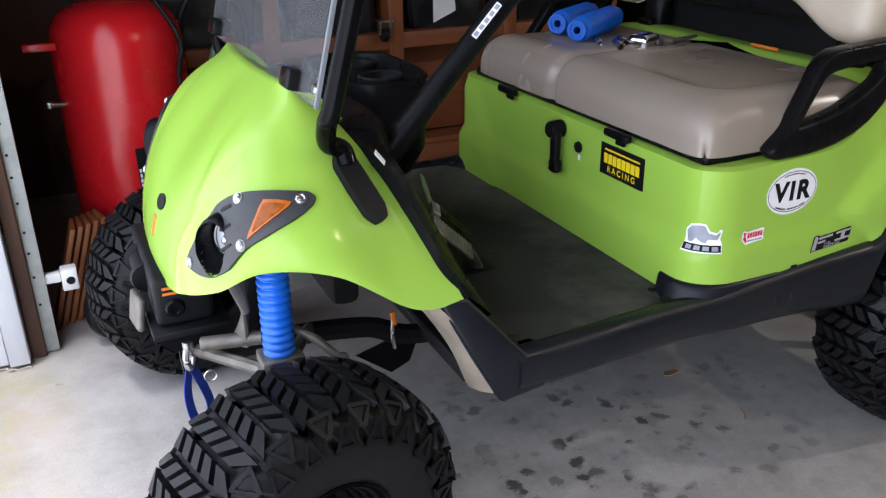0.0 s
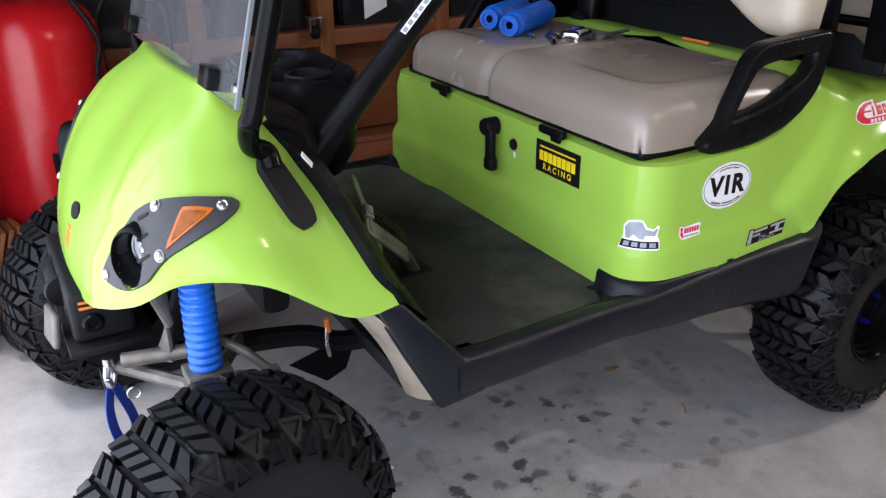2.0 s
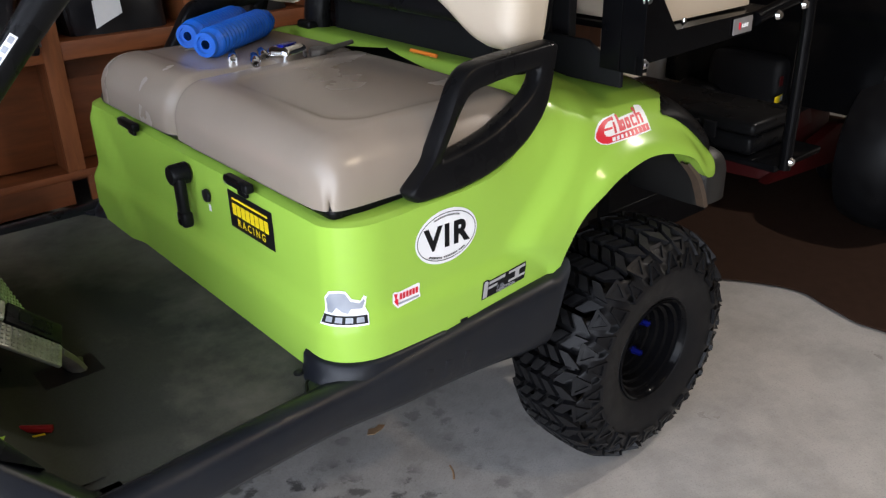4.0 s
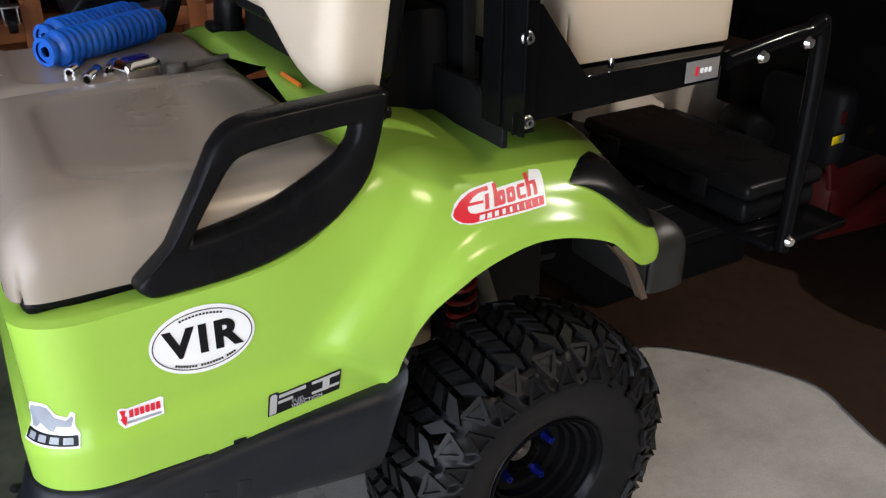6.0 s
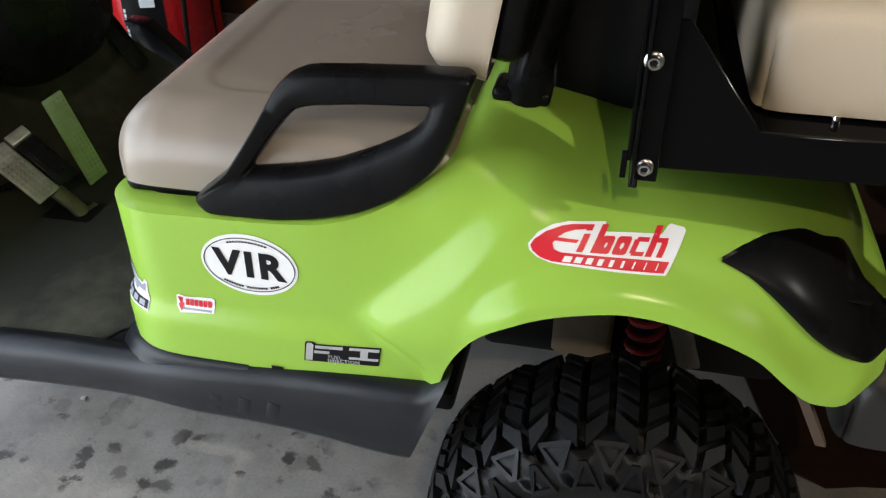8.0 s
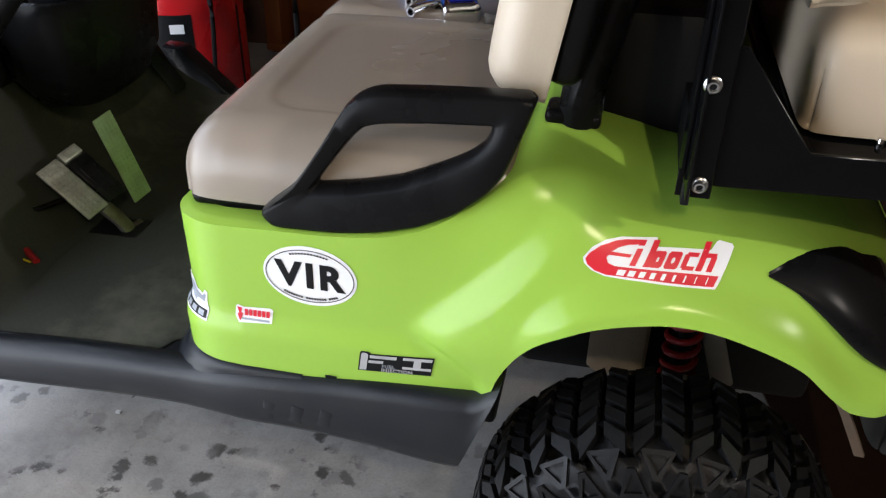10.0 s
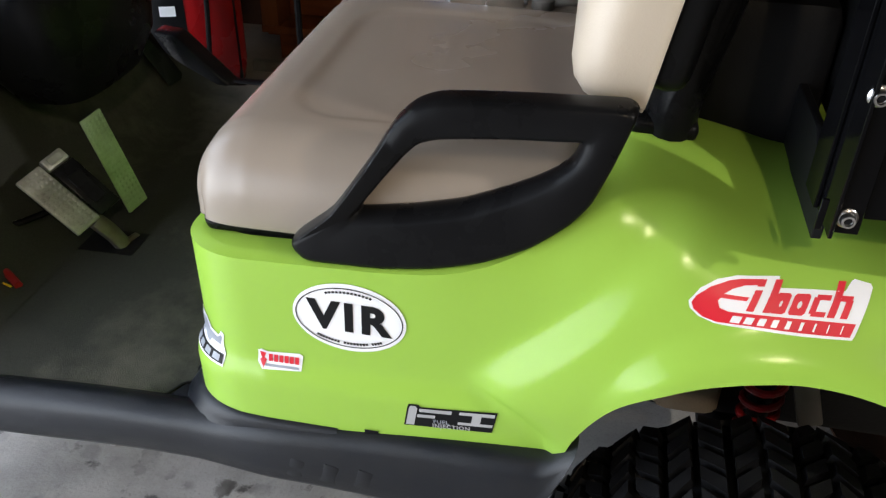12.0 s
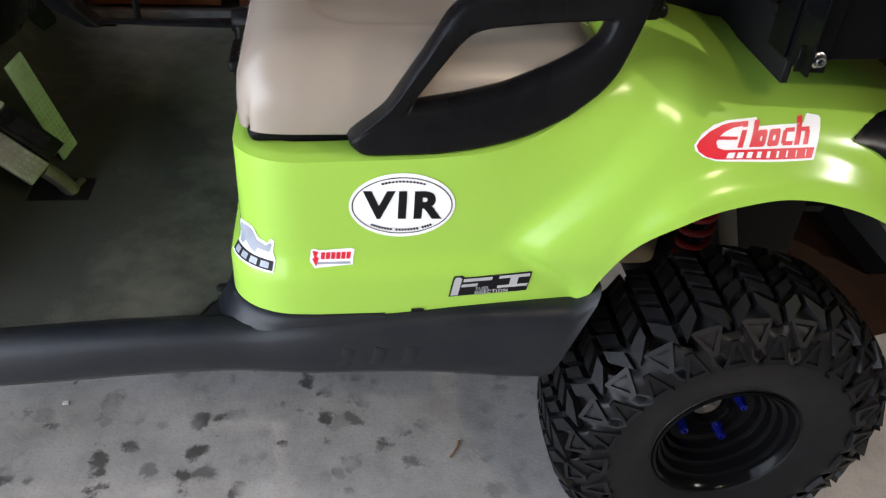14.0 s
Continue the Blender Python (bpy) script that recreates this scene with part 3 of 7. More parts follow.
shrub("shrub", -2.30, 3.05, -0.06, 0.62, 1.35, 4200, 3, 0.115)
shrub("shrub", -3.2, 3.9, -0.06, 0.8, 1.6, 2600, 5, 0.11)
shrub("shrub", -2.5, 5.2, -0.06, 1.1, 2.3, 3000, 8, 0.13)
shrub("shrub", -4.3, 6.0, -0.06, 1.2, 2.6, 2600, 9, 0.14)


def scatter(name, label, mat, box, count, seed, size, upright):
    rnd = random.Random(seed)
    bm = bmesh.new()
    for k in range(count):
        x, y = rnd.uniform(box[0], box[1]), rnd.uniform(box[2], box[3])
        m = Matrix.Translation((x, y, box[4])) @ Matrix.Rotation(rnd.uniform(0, 6.28), 4, "Z") @ Matrix.Rotation(rnd.gauss(0, 0.5), 4, "X")
        s = size * rnd.uniform(0.5, 1.4)
        if upright:
            pts = ((-0.003, 0, -0.004), (0.003, 0, -0.004), (0.002, 0.01, s * 0.6), (0, 0.02, s))
        else:
            pts = ((-s * 0.3, 0, 0.004), (0, -s * 0.5, 0.002), (s * 0.3, 0, 0.006), (0, s * 0.5, 0.008))
        bm.faces.new([bm.verts.new(m @ Vector(p)) for p in pts])
    return tagged(part(name, bm, mat, None, "", False), label, "", "", "stuff")


scatter("grass", "short green grass and moss blades", M_GRASS, (-2.6, -1.55, 1.38, 3.6, -0.05), 7000, 4, 0.04, True)
scatter("leaf_litter", "scattered dry brown leaves and chips", M_DRYLEAF, (-2.5, -1.54, 1.38, 2.6, -0.048), 700, 6, 0.04, False)


def pvc_pipe():
    ob = thing("pipe", "white plastic cap on a thin dark stake", "pipe", at=(-1.71, 1.97, -0.05))
    sub("stake", tube([(-1.71, 1.97, -0.05), (-1.70, 1.97, 0.27)], 0.012, 10), M_DARK, ob)
    sub("cap", join(revolve([(0, 0.30), (0.026, 0.30), (0.028, 0.31), (0.028, 0.345), (0.022, 0.352), (0, 0.352)], 20, "z", (-1.70, 1.97, -0.03)),
                    tube([(-1.70, 1.97, 0.305), (-1.655, 1.96, 0.32)], 0.012, 10)), M_PVC, ob, "white plastic elbow cap")


pvc_pipe()


def plastic_sheet():
    n = 70
    rows = []
    for i in range(n):
        row = []
        for j in range(n):
            u, v = i / (n - 1), j / (n - 1)
            x, y = -2.55 + 0.98 * u, 1.42 + 0.46 * v
            e = min(1, 6 * min(u, 1 - u, v, 1 - v))
            fold = abs(noise.noise((x * 9, y * 14, 2))) + 0.6 * abs(noise.noise((x * 21 + y * 6, y * 24, 3))) + 0.35 * noise.noise((x * 48, y * 48, 1))
            z = -0.045 + e * (0.07 + 0.04 * noise.noise((x * 5, y * 5, 0)) + 0.045 * fold)
            row.append((x + 0.03 * noise.noise((y * 9, x, 1)), y + 0.03 * noise.noise((x * 9, y, 5)), z))
        rows.append(row)
    return tagged(part("plastic_sheet", grid_bm(rows), M_TARP, None), "crumpled dark grey plastic sheet lying on the mulch", "plastic sheet")


plastic_sheet()

# added unseen opener: its bulb lights the cart's near side, its body shades the rear floor
opener = thing("added_door_opener", "unseen white door opener added under the ceiling, its body blocking the bulb's light rearwards", "door opener", at=(1.28, -1.72, CEIL_Z))
sub("body", span(1.055, 1.40, -1.86, -1.58, 2.25, 2.46, 0.02, 3), M_PVC, opener)
for y in (-1.86, -1.585):
    sub("hanger", span(1.11, 1.14, y, y + 0.005, 2.44, CEIL_Z, 0.001, 1), M_GALV, opener)
sub("rail", span(-1.40, 1.05, -1.74, -1.70, 2.475, 2.50, 0.003), M_GALV, opener)
sub("lamp_socket", revolve([(0, 0.0), (0.016, 0.0), (0.016, 0.05), (0, 0.05)], 16, "z", (1.02, -1.72, 2.425)), M_PVC, opener)
ceiling_lamp = thing("ceiling_lamp", "white ceiling lamp socket with a bare lit bulb", "ceiling lamp", at=(2.60, -0.75, CEIL_Z))
sub("base", revolve([(0, 2.56), (0.05, 2.56), (0.058, 2.58), (0.058, CEIL_Z), (0, CEIL_Z)], 24, "z", (2.60, -0.75, 0)), M_PVC, ceiling_lamp)
sub("socket", revolve([(0, 2.44), (0.018, 2.44), (0.020, 2.56), (0, 2.56)], 16, "z", (2.60, -0.75, 0)), M_PVC, ceiling_lamp)

# ---- golf cart ----
YC = 0.55            # the cart's middle plane
cart = thing("golf_cart", "lime green lifted golf cart with beige seats on concrete", "golf cart", at=(0, YC, 0))

# rear body: a skirt that runs from the rear fender round the front corner, and a deck behind the seat
RC = 0.07            # corner radius in plan
FWD = 0.016          # how far the front face stands before x = 0
ARC = RC * math.pi / 2
TOP_KEYS = [(0.0, 0.748), (0.14, 0.752), (0.26, 0.757), (0.35, 0.773), (0.42, 0.808), (0.46, 0.838), (0.50, 0.857), (0.55, 0.858),
            (0.60, 0.844), (0.66, 0.828), (0.76, 0.818), (0.84, 0.806), (0.90, 0.786), (0.96, 0.742), (1.01, 0.675), (1.045, 0.645)]
BOT_KEYS = [(0.0, 0.486), (0.05, 0.494), (0.10, 0.5000), (0.20, 0.5080), (0.30, 0.5180), (0.44, 0.5290), (0.457, 0.5305), (0.465, 0.541), (0.474, 0.572), (0.489, 0.606), (0.515, 0.643), (0.545, 0.670), (0.587, 0.693), (0.64, 0.709),
            (0.70, 0.717), (0.77, 0.708), (0.85, 0.678), (0.895, 0.638), (0.922, 0.616), (0.944, 0.609), (0.964, 0.608), (0.976, 0.616), (0.992, 0.624), (1.02, 0.626), (1.035, 0.633), (1.045, 0.641)]
CREASE = [(0.45, 0.42), (0.55, 0.40), (0.585, 0.365), (0.612, 0.335), (0.637, 0.345), (0.73, 0.44), (0.82, 0.51), (0.95, 0.60)]


def side_out(x, z):
    """How far the near side stands out from y = 0."""
    low = 0.013 * (1 - smoothstep(0.572, 0.606, z))
    flare = (0.020 * smoothstep(0.0, 0.07, x - curve1(CREASE, z)) + 0.016 * smoothstep(0.0, 0.16, x - curve1(CREASE, z))) * (1 - 0.5 * smoothstep(0.66, 0.82, z))
    lip = 0.017 * smoothstep(0.055, 0.012, z - curve1(BOT_KEYS, x)) * smoothstep(0.48, 0.57, x)
    rear = 0.62 * max(0.0, x - 0.77) ** 2 + 0.22 * max(0.0, x - 0.97)
    reach = 0.13 + 0.09 * smoothstep(0.68, 0.50, x)
    u = min(1.0, max(0.0, 1 + (z - curve1(TOP_KEYS, x)) / reach))
    top = (0.045 * u * u + 0.035 * u ** 4 + 0.025 * u ** 8) * smoothstep(0.28, 0.70, x)
    return low * (1 - smoothstep(0.2, 0.4, x)) + max(flare, low) * smoothstep(0.2, 0.4, x) + lip - rear - top


def skin(s, z, off=0.0):
    """A point of the skirt: s runs along the side (x = s + RC), round the corner and across the front."""
    if s >= 0:
        x = RC + s
        return Vector((x, -side_out(x, z) - off, z))
    front = smoothstep(0.0, ARC, -s)
    low = (0.012 + 0.006 * front) * (1 - smoothstep(0.565, 0.608, z)) + off
    if s >= -ARC:
        a = -s / RC
        return Vector((RC - (RC + FWD + low) * math.sin(a), RC - (RC + low) * math.cos(a), z))
    return Vector((-low - FWD, RC - ARC - s, z))


def rear_body():
    cols = []
    xs = sorted([1.045 - 0.975 * i / 90 for i in range(91)] + [0.440 + 0.004 * i + 0.0007 for i in range(21)], reverse=True)
    stations = [(x - RC, x) for x in xs] + [(-ARC * k / 14, 0.06) for k in range(1, 15)] + [(-ARC - (YC - RC) * k / 20, 0.0) for k in range(1, 21)]
    for s, x in stations:
        zb, zt = curve1(BOT_KEYS, x), curve1(TOP_KEYS, x)
        if s < 0:
            zb = curve1(BOT_KEYS, RC) + (0.452 - curve1(BOT_KEYS, RC)) * smoothstep(0, ARC * 1.2, -s)
            zt = curve1(TOP_KEYS, RC) + (0.748 - curve1(TOP_KEYS, RC)) * smoothstep(0, ARC, -s)
        col = []
        p = skin(s, zb)
        if s >= 0:
            col.append((p.x, p.y + 0.07, zb + 0.012))
            col.append((p.x, p.y + 0.012, zb + 0.001))
        elif s >= -ARC:
            a = -s / RC
            col.append((p.x + 0.05 * math.sin(a), p.y + 0.05 * math.cos(a), zb + 0.01))
            col.append((p.x + 0.012 * math.sin(a), p.y + 0.012 * math.cos(a), zb + 0.001))
        else:
            col.append((p.x + 0.05, p.y, zb + 0.01))
            col.append((p.x + 0.012, p.y, zb + 0.001))
        for k in range(27):
            v = k / 26
            col.append(skin(s, zb + (zt - zb) * v))
        q = col[-1]
        deck = smoothstep(0.43, 0.50, x) if s >= 0 else 0.0
        ridge = max(curve1([(0.45, 0.862), (0.50, 0.877), (0.568, 0.874), (0.62, 0.864), (0.66, 0.854), (0.80, 0.834), (0.95, 0.790), (1.0, 0.73), (1.045, 0.665)], x), zt)
        for k in range(1, 13):
            f = k / 12
            if s >= 0:
                y1 = q.y + 0.045 * f * (1 - deck) + (YC - q.y) * (f ** 1.6) * deck
                z1 = zt + 0.004 * min(1, 3 * f) * (1 - deck) + deck * (ridge - zt) * (1 - (1 - min(1.0, (y1 - q.y) / 0.14)) ** 2)
                col.append((q.x + 0.002 * f, y1, z1))
            elif s >= -ARC:
                a = -s / RC
                col.append((q.x + 0.045 * f * math.sin(a), q.y + 0.045 * f * math.cos(a), zt + 0.004 * min(1, 3 * f)))
            else:
                col.append((q.x + 0.045 * f, q.y, zt + 0.004 * min(1, 3 * f)))
        cols.append(col)
    bm = mirrored(grid_bm(cols), YC)
    for v in bm.verts:
        # the front face swells towards its far end along a bowed line
        if v.co.x < 0.0 and v.co.z < 0.75:
            line = 1.00 - 0.085 * smoothstep(0.74, 0.60, v.co.z) - 0.10 * smoothstep(0.62, 0.50, v.co.z)
            v.co.x -= 0.012 * smoothstep(-0.02, 0.035, v.co.y - line) * smoothstep(0.75, 0.71, v.co.z)
    return bm


body = part("rear_body", rear_body(), M_LIME, cart, "glossy lime green plastic rear body", angle=60)

# front cowl: four rails swept from the windshield post round the nose
COWL = [
    ((-0.560, 0.000, 0.592), (-0.605, 0.004, 0.690), (-0.668, 0.100, 0.825), (-0.715, 0.225, 0.894)),
    ((-0.660, -0.008, 0.604), (-0.692, -0.010, 0.712), (-0.722, 0.085, 0.842), (-0.750, 0.215, 0.930)),
    ((-0.790, -0.010, 0.692), (-0.815, -0.015, 0.768), (-0.795, 0.100, 0.864), (-0.785, 0.230, 0.952)),
    ((-0.900, 0.030, 0.705), (-0.925, 0.025, 0.778), (-0.880, 0.140, 0.868), (-0.795, 0.285, 0.953)),
    ((-0.965, 0.130, 0.640), (-0.972, 0.125, 0.736), (-0.930, 0.200, 0.856), (-0.800, 0.345, 0.954)),
    ((-1.016, 0.265, 0.597), (-1.003, 0.265, 0.743), (-0.937, 0.305, 0.838), (-0.803, 0.405, 0.954)),
    ((-1.031, 0.470, 0.582), (-1.021, 0.470, 0.716), (-0.950, 0.470, 0.794), (-0.805, 0.470, 0.954)),
]
YF = 0.470           # middle plane of the nose


def cowl_rail(j, t):
    """Rail j of the cowl at t from 0 (post) to 1 (middle of the nose)."""
    p = [Vector(c[j]) for c in COWL]
    f = t * (len(p) - 1)
    i = min(int(f), len(p) - 2)
    u = f - i
    mirror_next = Vector((p[-2].x, 2 * YF - p[-2].y, p[-2].z))
    a = p[i - 1] if i else p[0] * 2 - p[1]
    d = p[i + 2] if i + 2 < len(p) else mirror_next
    b, c = p[i], p[i + 1]
    return 0.5 * ((2 * b) + (c - a) * u + (2 * a - 5 * b + 4 * c - d) * u * u + (3 * b - a - 3 * c + d) * u ** 3)


def cowl_at(t, v, off=0.0):
    def q(t, v):
        b, m1, m2, e = (cowl_rail(j, t) for j in range(4))
        return b * (1 - v) ** 3 + m1 * 3 * v * (1 - v) ** 2 + m2 * 3 * v * v * (1 - v) + e * v ** 3
    p = q(t, v)
    if not off:
        return p
    du = q(min(1, t + 0.01), v) - q(max(0, t - 0.01), v)
    dv = q(t, min(1, v + 0.01)) - q(t, max(0, v - 0.01))
    n = du.cross(dv).normalized()
    if n.y > 0.3 or n.x > 0.3:
        n = -n
    return p + n * off


def lamp_seat():
    """The place and turn of the sunk lamp: z out of its mouth."""
    c = cowl_at(0.648, 0.270, -0.004)
    return Matrix.Translation(c) @ Vector((-0.74, -0.66, -0.06)).to_track_quat("Z", "Y").to_matrix().to_4x4() @ Matrix.Rotation(radians(-16), 4, "Z") @ Matrix.Diagonal((0.68, 1.0, 1, 1))


def pierce(bm, r):
    """Opens a skin where the lamp sits in it."""
    inv = lamp_seat().inverted()
    gone = []
    for f in bm.faces:
        q = inv @ f.calc_center_median()
        if math.hypot(q.x, q.y) < r and abs(q.z) < 0.08:
            gone.append(f)
    bmesh.ops.delete(bm, geom=gone, context="FACES")
    return bm


def crease(t, v):
    """The moulded step that sweeps up over the lamp towards the windshield, and the fold beside the lamp."""
    s = 0.72 - t
    d = v - (0.52 + 1.74 * s - 3.41 * s * s)
    high = 0.0055 * smoothstep(-0.04, 0.025, d) * smoothstep(0.26, 0.03, d) * smoothstep(0.80, 0.71, t) * smoothstep(0.44, 0.68, t)
    e = t - (0.79 - 0.38 * max(0.0, v - 0.2))
    fold = 0.0035 * smoothstep(-0.012, 0.012, e) * smoothstep(0.12, 0.02, e) * smoothstep(0.56, 0.42, v)
    return high + fold


def front_cowl():
    cols = []
    for i in range(97):
        t = i / 96
        col = [cowl_at(t, 0) + Vector((0.03, 0.035, 0.012)), cowl_at(t, 0) + Vector((0.008, 0.008, 0.001))] + [cowl_at(t, k / 72, crease(t, k / 72)) for k in range(73)]
        e = col[-1]
        col += [e + Vector((0.02, 0.0, -0.004)), e + Vector((0.03, 0, -0.03))]
        cols.append(col)
    return mirrored(pierce(grid_bm(cols), 0.051), YF)


cowl = part("front_cowl", front_cowl(), M_LIME, cart, "glossy lime green plastic front cowl", angle=60)

# ---- running gear ----
HALF = [(0.0, 0.274), (0.045, 0.273), (0.072, 0.268), (0.091, 0.256), (0.104, 0.238), (0.111, 0.215), (0.111, 0.190), (0.107, 0.162), (0.101, 0.138), (0.094, 0.124), (0.088, 0.117)]


def meridian(w):
    """Tyre outline: w = 0 at the crown, 1 at the bead; gives half breadth, radius and outward normal."""
    f = min(max(w, 0), 1) * (len(HALF) - 1)
    i = min(int(f), len(HALF) - 2)
    u = f - i
    a, b = HALF[i], HALF[i + 1]
    p = (a[0] + (b[0] - a[0]) * u, a[1] + (b[1] - a[1]) * u)

    def slope(k):
        k0, k1 = max(0, k - 1), min(len(HALF) - 1, k + 1)
        return Vector((-(HALF[k1][1] - HALF[k0][1]), HALF[k1][0] - HALF[k0][0])).normalized()
    n = slope(i).lerp(slope(i + 1), u).normalized()
    return p, n


def tyre():
    rows = []
    N = 72
    prof = [(-b, r) for b, r in HALF[::-1]] + list(HALF[1:])
    inner = [(0.080, 0.118), (-0.080, 0.118)]
    for k in range(N):
        a = 2 * math.pi * k / N
        rows.append([(r * math.cos(a), b, r * math.sin(a)) for b, r in prof + inner])
    bm = grid_bm(rows, close_u=True, close_v=True)
    body_verts = list(bm.verts)
    carcass = kdtree.KDTree(len(body_verts))
    for i, v in enumerate(body_verts):
        carcass.insert(v.co, i)
    carcass.balance()
    pitches = 22
    step = 2 * math.pi / pitches

    def lug(poly, side, phase, high, taper=0.88):
        cx = sum(p[0] for p in poly) / len(poly)
        cw = sum(p[1] for p in poly) / len(poly)
        base, top = [], []
        for p, w in poly:
            for dst, h, sc in ((base, -0.004, 1.0), (top, high, taper)):
                pp, ww = cx + (p - cx) * sc, cw + (w - cw) * sc
                (b, r), n = meridian(abs(ww))
                sg = side if ww >= 0 else -side
                r2, b2 = r + n.y * h, b + n.x * h
                a = (pp + phase) * step
                dst.append(bm.verts.new((r2 * math.cos(a), sg * b2, r2 * math.sin(a))))
        m = len(poly)
        # root the block in the carcass
        bm.faces.new((base[0], base[1], body_verts[carcass.find(base[0].co)[1]]))
        for i in range(m):
            bm.faces.new((base[i], base[(i + 1) % m], top[(i + 1) % m], top[i]))
        return top

    def closed(top):
        bm.faces.new(top)

    def with_triangle(top):
        # a sunk triangle in the face of the lug
        c = sum((v.co for v in top), Vector()) / len(top)
        rad = Vector((c.x, 0, c.z)).normalized()
        inn = []
        for i in (0, 1, 2, 3):
            inn.append(bm.verts.new(c + (top[i].co - c) * (0.66 if i < 2 else 0.66)))
        mid = (inn[2].co + inn[3].co) / 2
        inn[2].co, inn[3].co = mid.lerp(inn[2].co, 0.06), mid.lerp(inn[3].co, 0.06)
        low = []
        nrm = (top[1].co - top[0].co).cross(top[3].co - top[0].co).normalized()
        if nrm.dot(c - rad * 0.2) < 0:
            nrm = -nrm
        for v in inn:
            low.append(bm.verts.new(v.co - nrm * 0.0055))
        for i in range(4):
            bm.faces.new((top[i], top[(i + 1) % 4], inn[(i + 1) % 4], inn[i]))
            bm.faces.new((inn[i], inn[(i + 1) % 4], low[(i + 1) % 4], low[i]))
        bm.faces.new(low)

    def across(b):
        # the place on the outline of a given breadth from the middle
        w = curve1([(0.0, 0.0), (0.045, 0.1), (0.072, 0.2), (0.091, 0.3), (0.104, 0.4)], min(abs(b), 0.103))
        return math.copysign(w, b)

    for k in range(pitches):
        # zigzag ribs of slanted blocks
        for c in (-0.066, -0.033, 0.0, 0.033, 0.066):
            for p0, p1, b0, b1 in ((0.06, 0.465, -0.0125, 0.0125), (0.565, 0.945, 0.0125, -0.0125)):
                pts = [(p0, c + b0 - 0.0118), (p1, c + b1 - 0.0118), (p1, c + b1 + 0.0118), (p0, c + b0 + 0.0118)]
                closed(lug([(p, across(b)) for p, b in pts], 1, k, 0.0145, 0.90))
        for side, ph in ((1, 0.0), (-1, 0.5)):
            p = k + ph
            # two rows of shoulder blocks with sunk triangles, the inner ones in the notches of the zigzag
            with_triangle(lug([(-0.36, 0.236), (0.36, 0.236), (0.09, 0.420), (-0.09, 0.420)], side, p, 0.0085, 0.92))
            with_triangle(lug([(0.86, 0.545), (0.14, 0.545), (0.42, 0.350), (0.58, 0.350)], side, p, 0.0070, 0.92))
    for side in (1, -1):
        for w in (0.88,):
            (b, r), n = meridian(w)
            ring = [[(rr * math.cos(a), side * bb, rr * math.sin(a)) for bb, rr in ((b - 0.002, r + 0.004), (b + 0.0022 * n.x, r), (b - 0.002, r - 0.004))]
                    for a in [2 * math.pi * q / N for q in range(N)]]
            bm = join(bm, grid_bm(ring, close_u=True))
    return bm


WHEEL = 0.96        # size of the tyres against the drawn section


def wheel_at(x, y, z, flip, turn, steer=0):
    m = pose(x, y, z, 0, 0, steer) @ pose(0, 0, 0, 0, turn, 180 if flip else 0) @ Matrix.Diagonal((WHEEL, WHEEL, WHEEL, 1))
    prof = [(0.116, 0.080), (0.116, -0.080), (0.123, -0.090), (0.123, -0.097), (0.119, -0.099), (0.114, -0.094), (0.111, -0.080), (0.1075, -0.077), (0.104, -0.076), (0.101, -0.060), (0.0975, -0.057), (0.094, -0.056),
            (0.091, -0.041), (0.0875, -0.038), (0.084, -0.037), (0.079, -0.024), (0.074, -0.021), (0.040, -0.020), (0.034, -0.023), (0.031, -0.021), (0.030, -0.002), (0.0, -0.002)]
    rim = part("wheel", moved(revolve(prof, 56, "y"), m), M_GLOSSBLACK, cart, "glossy black steel wheel rim", angle=35)
    part("tyre", moved(tyre(), m), M_RUBBER, rim, "chunky black off-road tyre with chevron tread", angle=30)
    part("hub", moved(revolve([(0, -0.018), (0.009, -0.018), (0.011, -0.016), (0.011, -0.006), (0.027, -0.005), (0.029, -0.001), (0, -0.001)], 24, "y"), m), M_DULLSTEEL, rim, "bare steel hub")
    for k in range(4):
        a = radians(30 + 90 * k + turn)
        c = (0.053 * math.cos(a), -0.038, 0.053 * math.sin(a))
        part("lug_nut", moved(revolve([(0.0045, 0.004), (0.0045, -0.006), (0.0065, -0.006), (0.0075, -0.004), (0.0085, 0.012), (0.0105, 0.0175), (0, 0.0175)], 6, "y", c), m), M_BLUEANO, rim, "blue anodized lug nut", smooth=False)
    return rim


REAR_X, FRONT_X, HUB_Z = 0.720, -0.870, 0.288 * WHEEL
wheel_at(REAR_X, 0.008, HUB_Z, False, 12)
wheel_at(REAR_X, 2 * YC - 0.008, HUB_Z, True, 40)
wheel_at(FRONT_X, -0.040, HUB_Z, False, 31, 15)
wheel_at(FRONT_X, 1.045, HUB_Z, True, 5, 15)

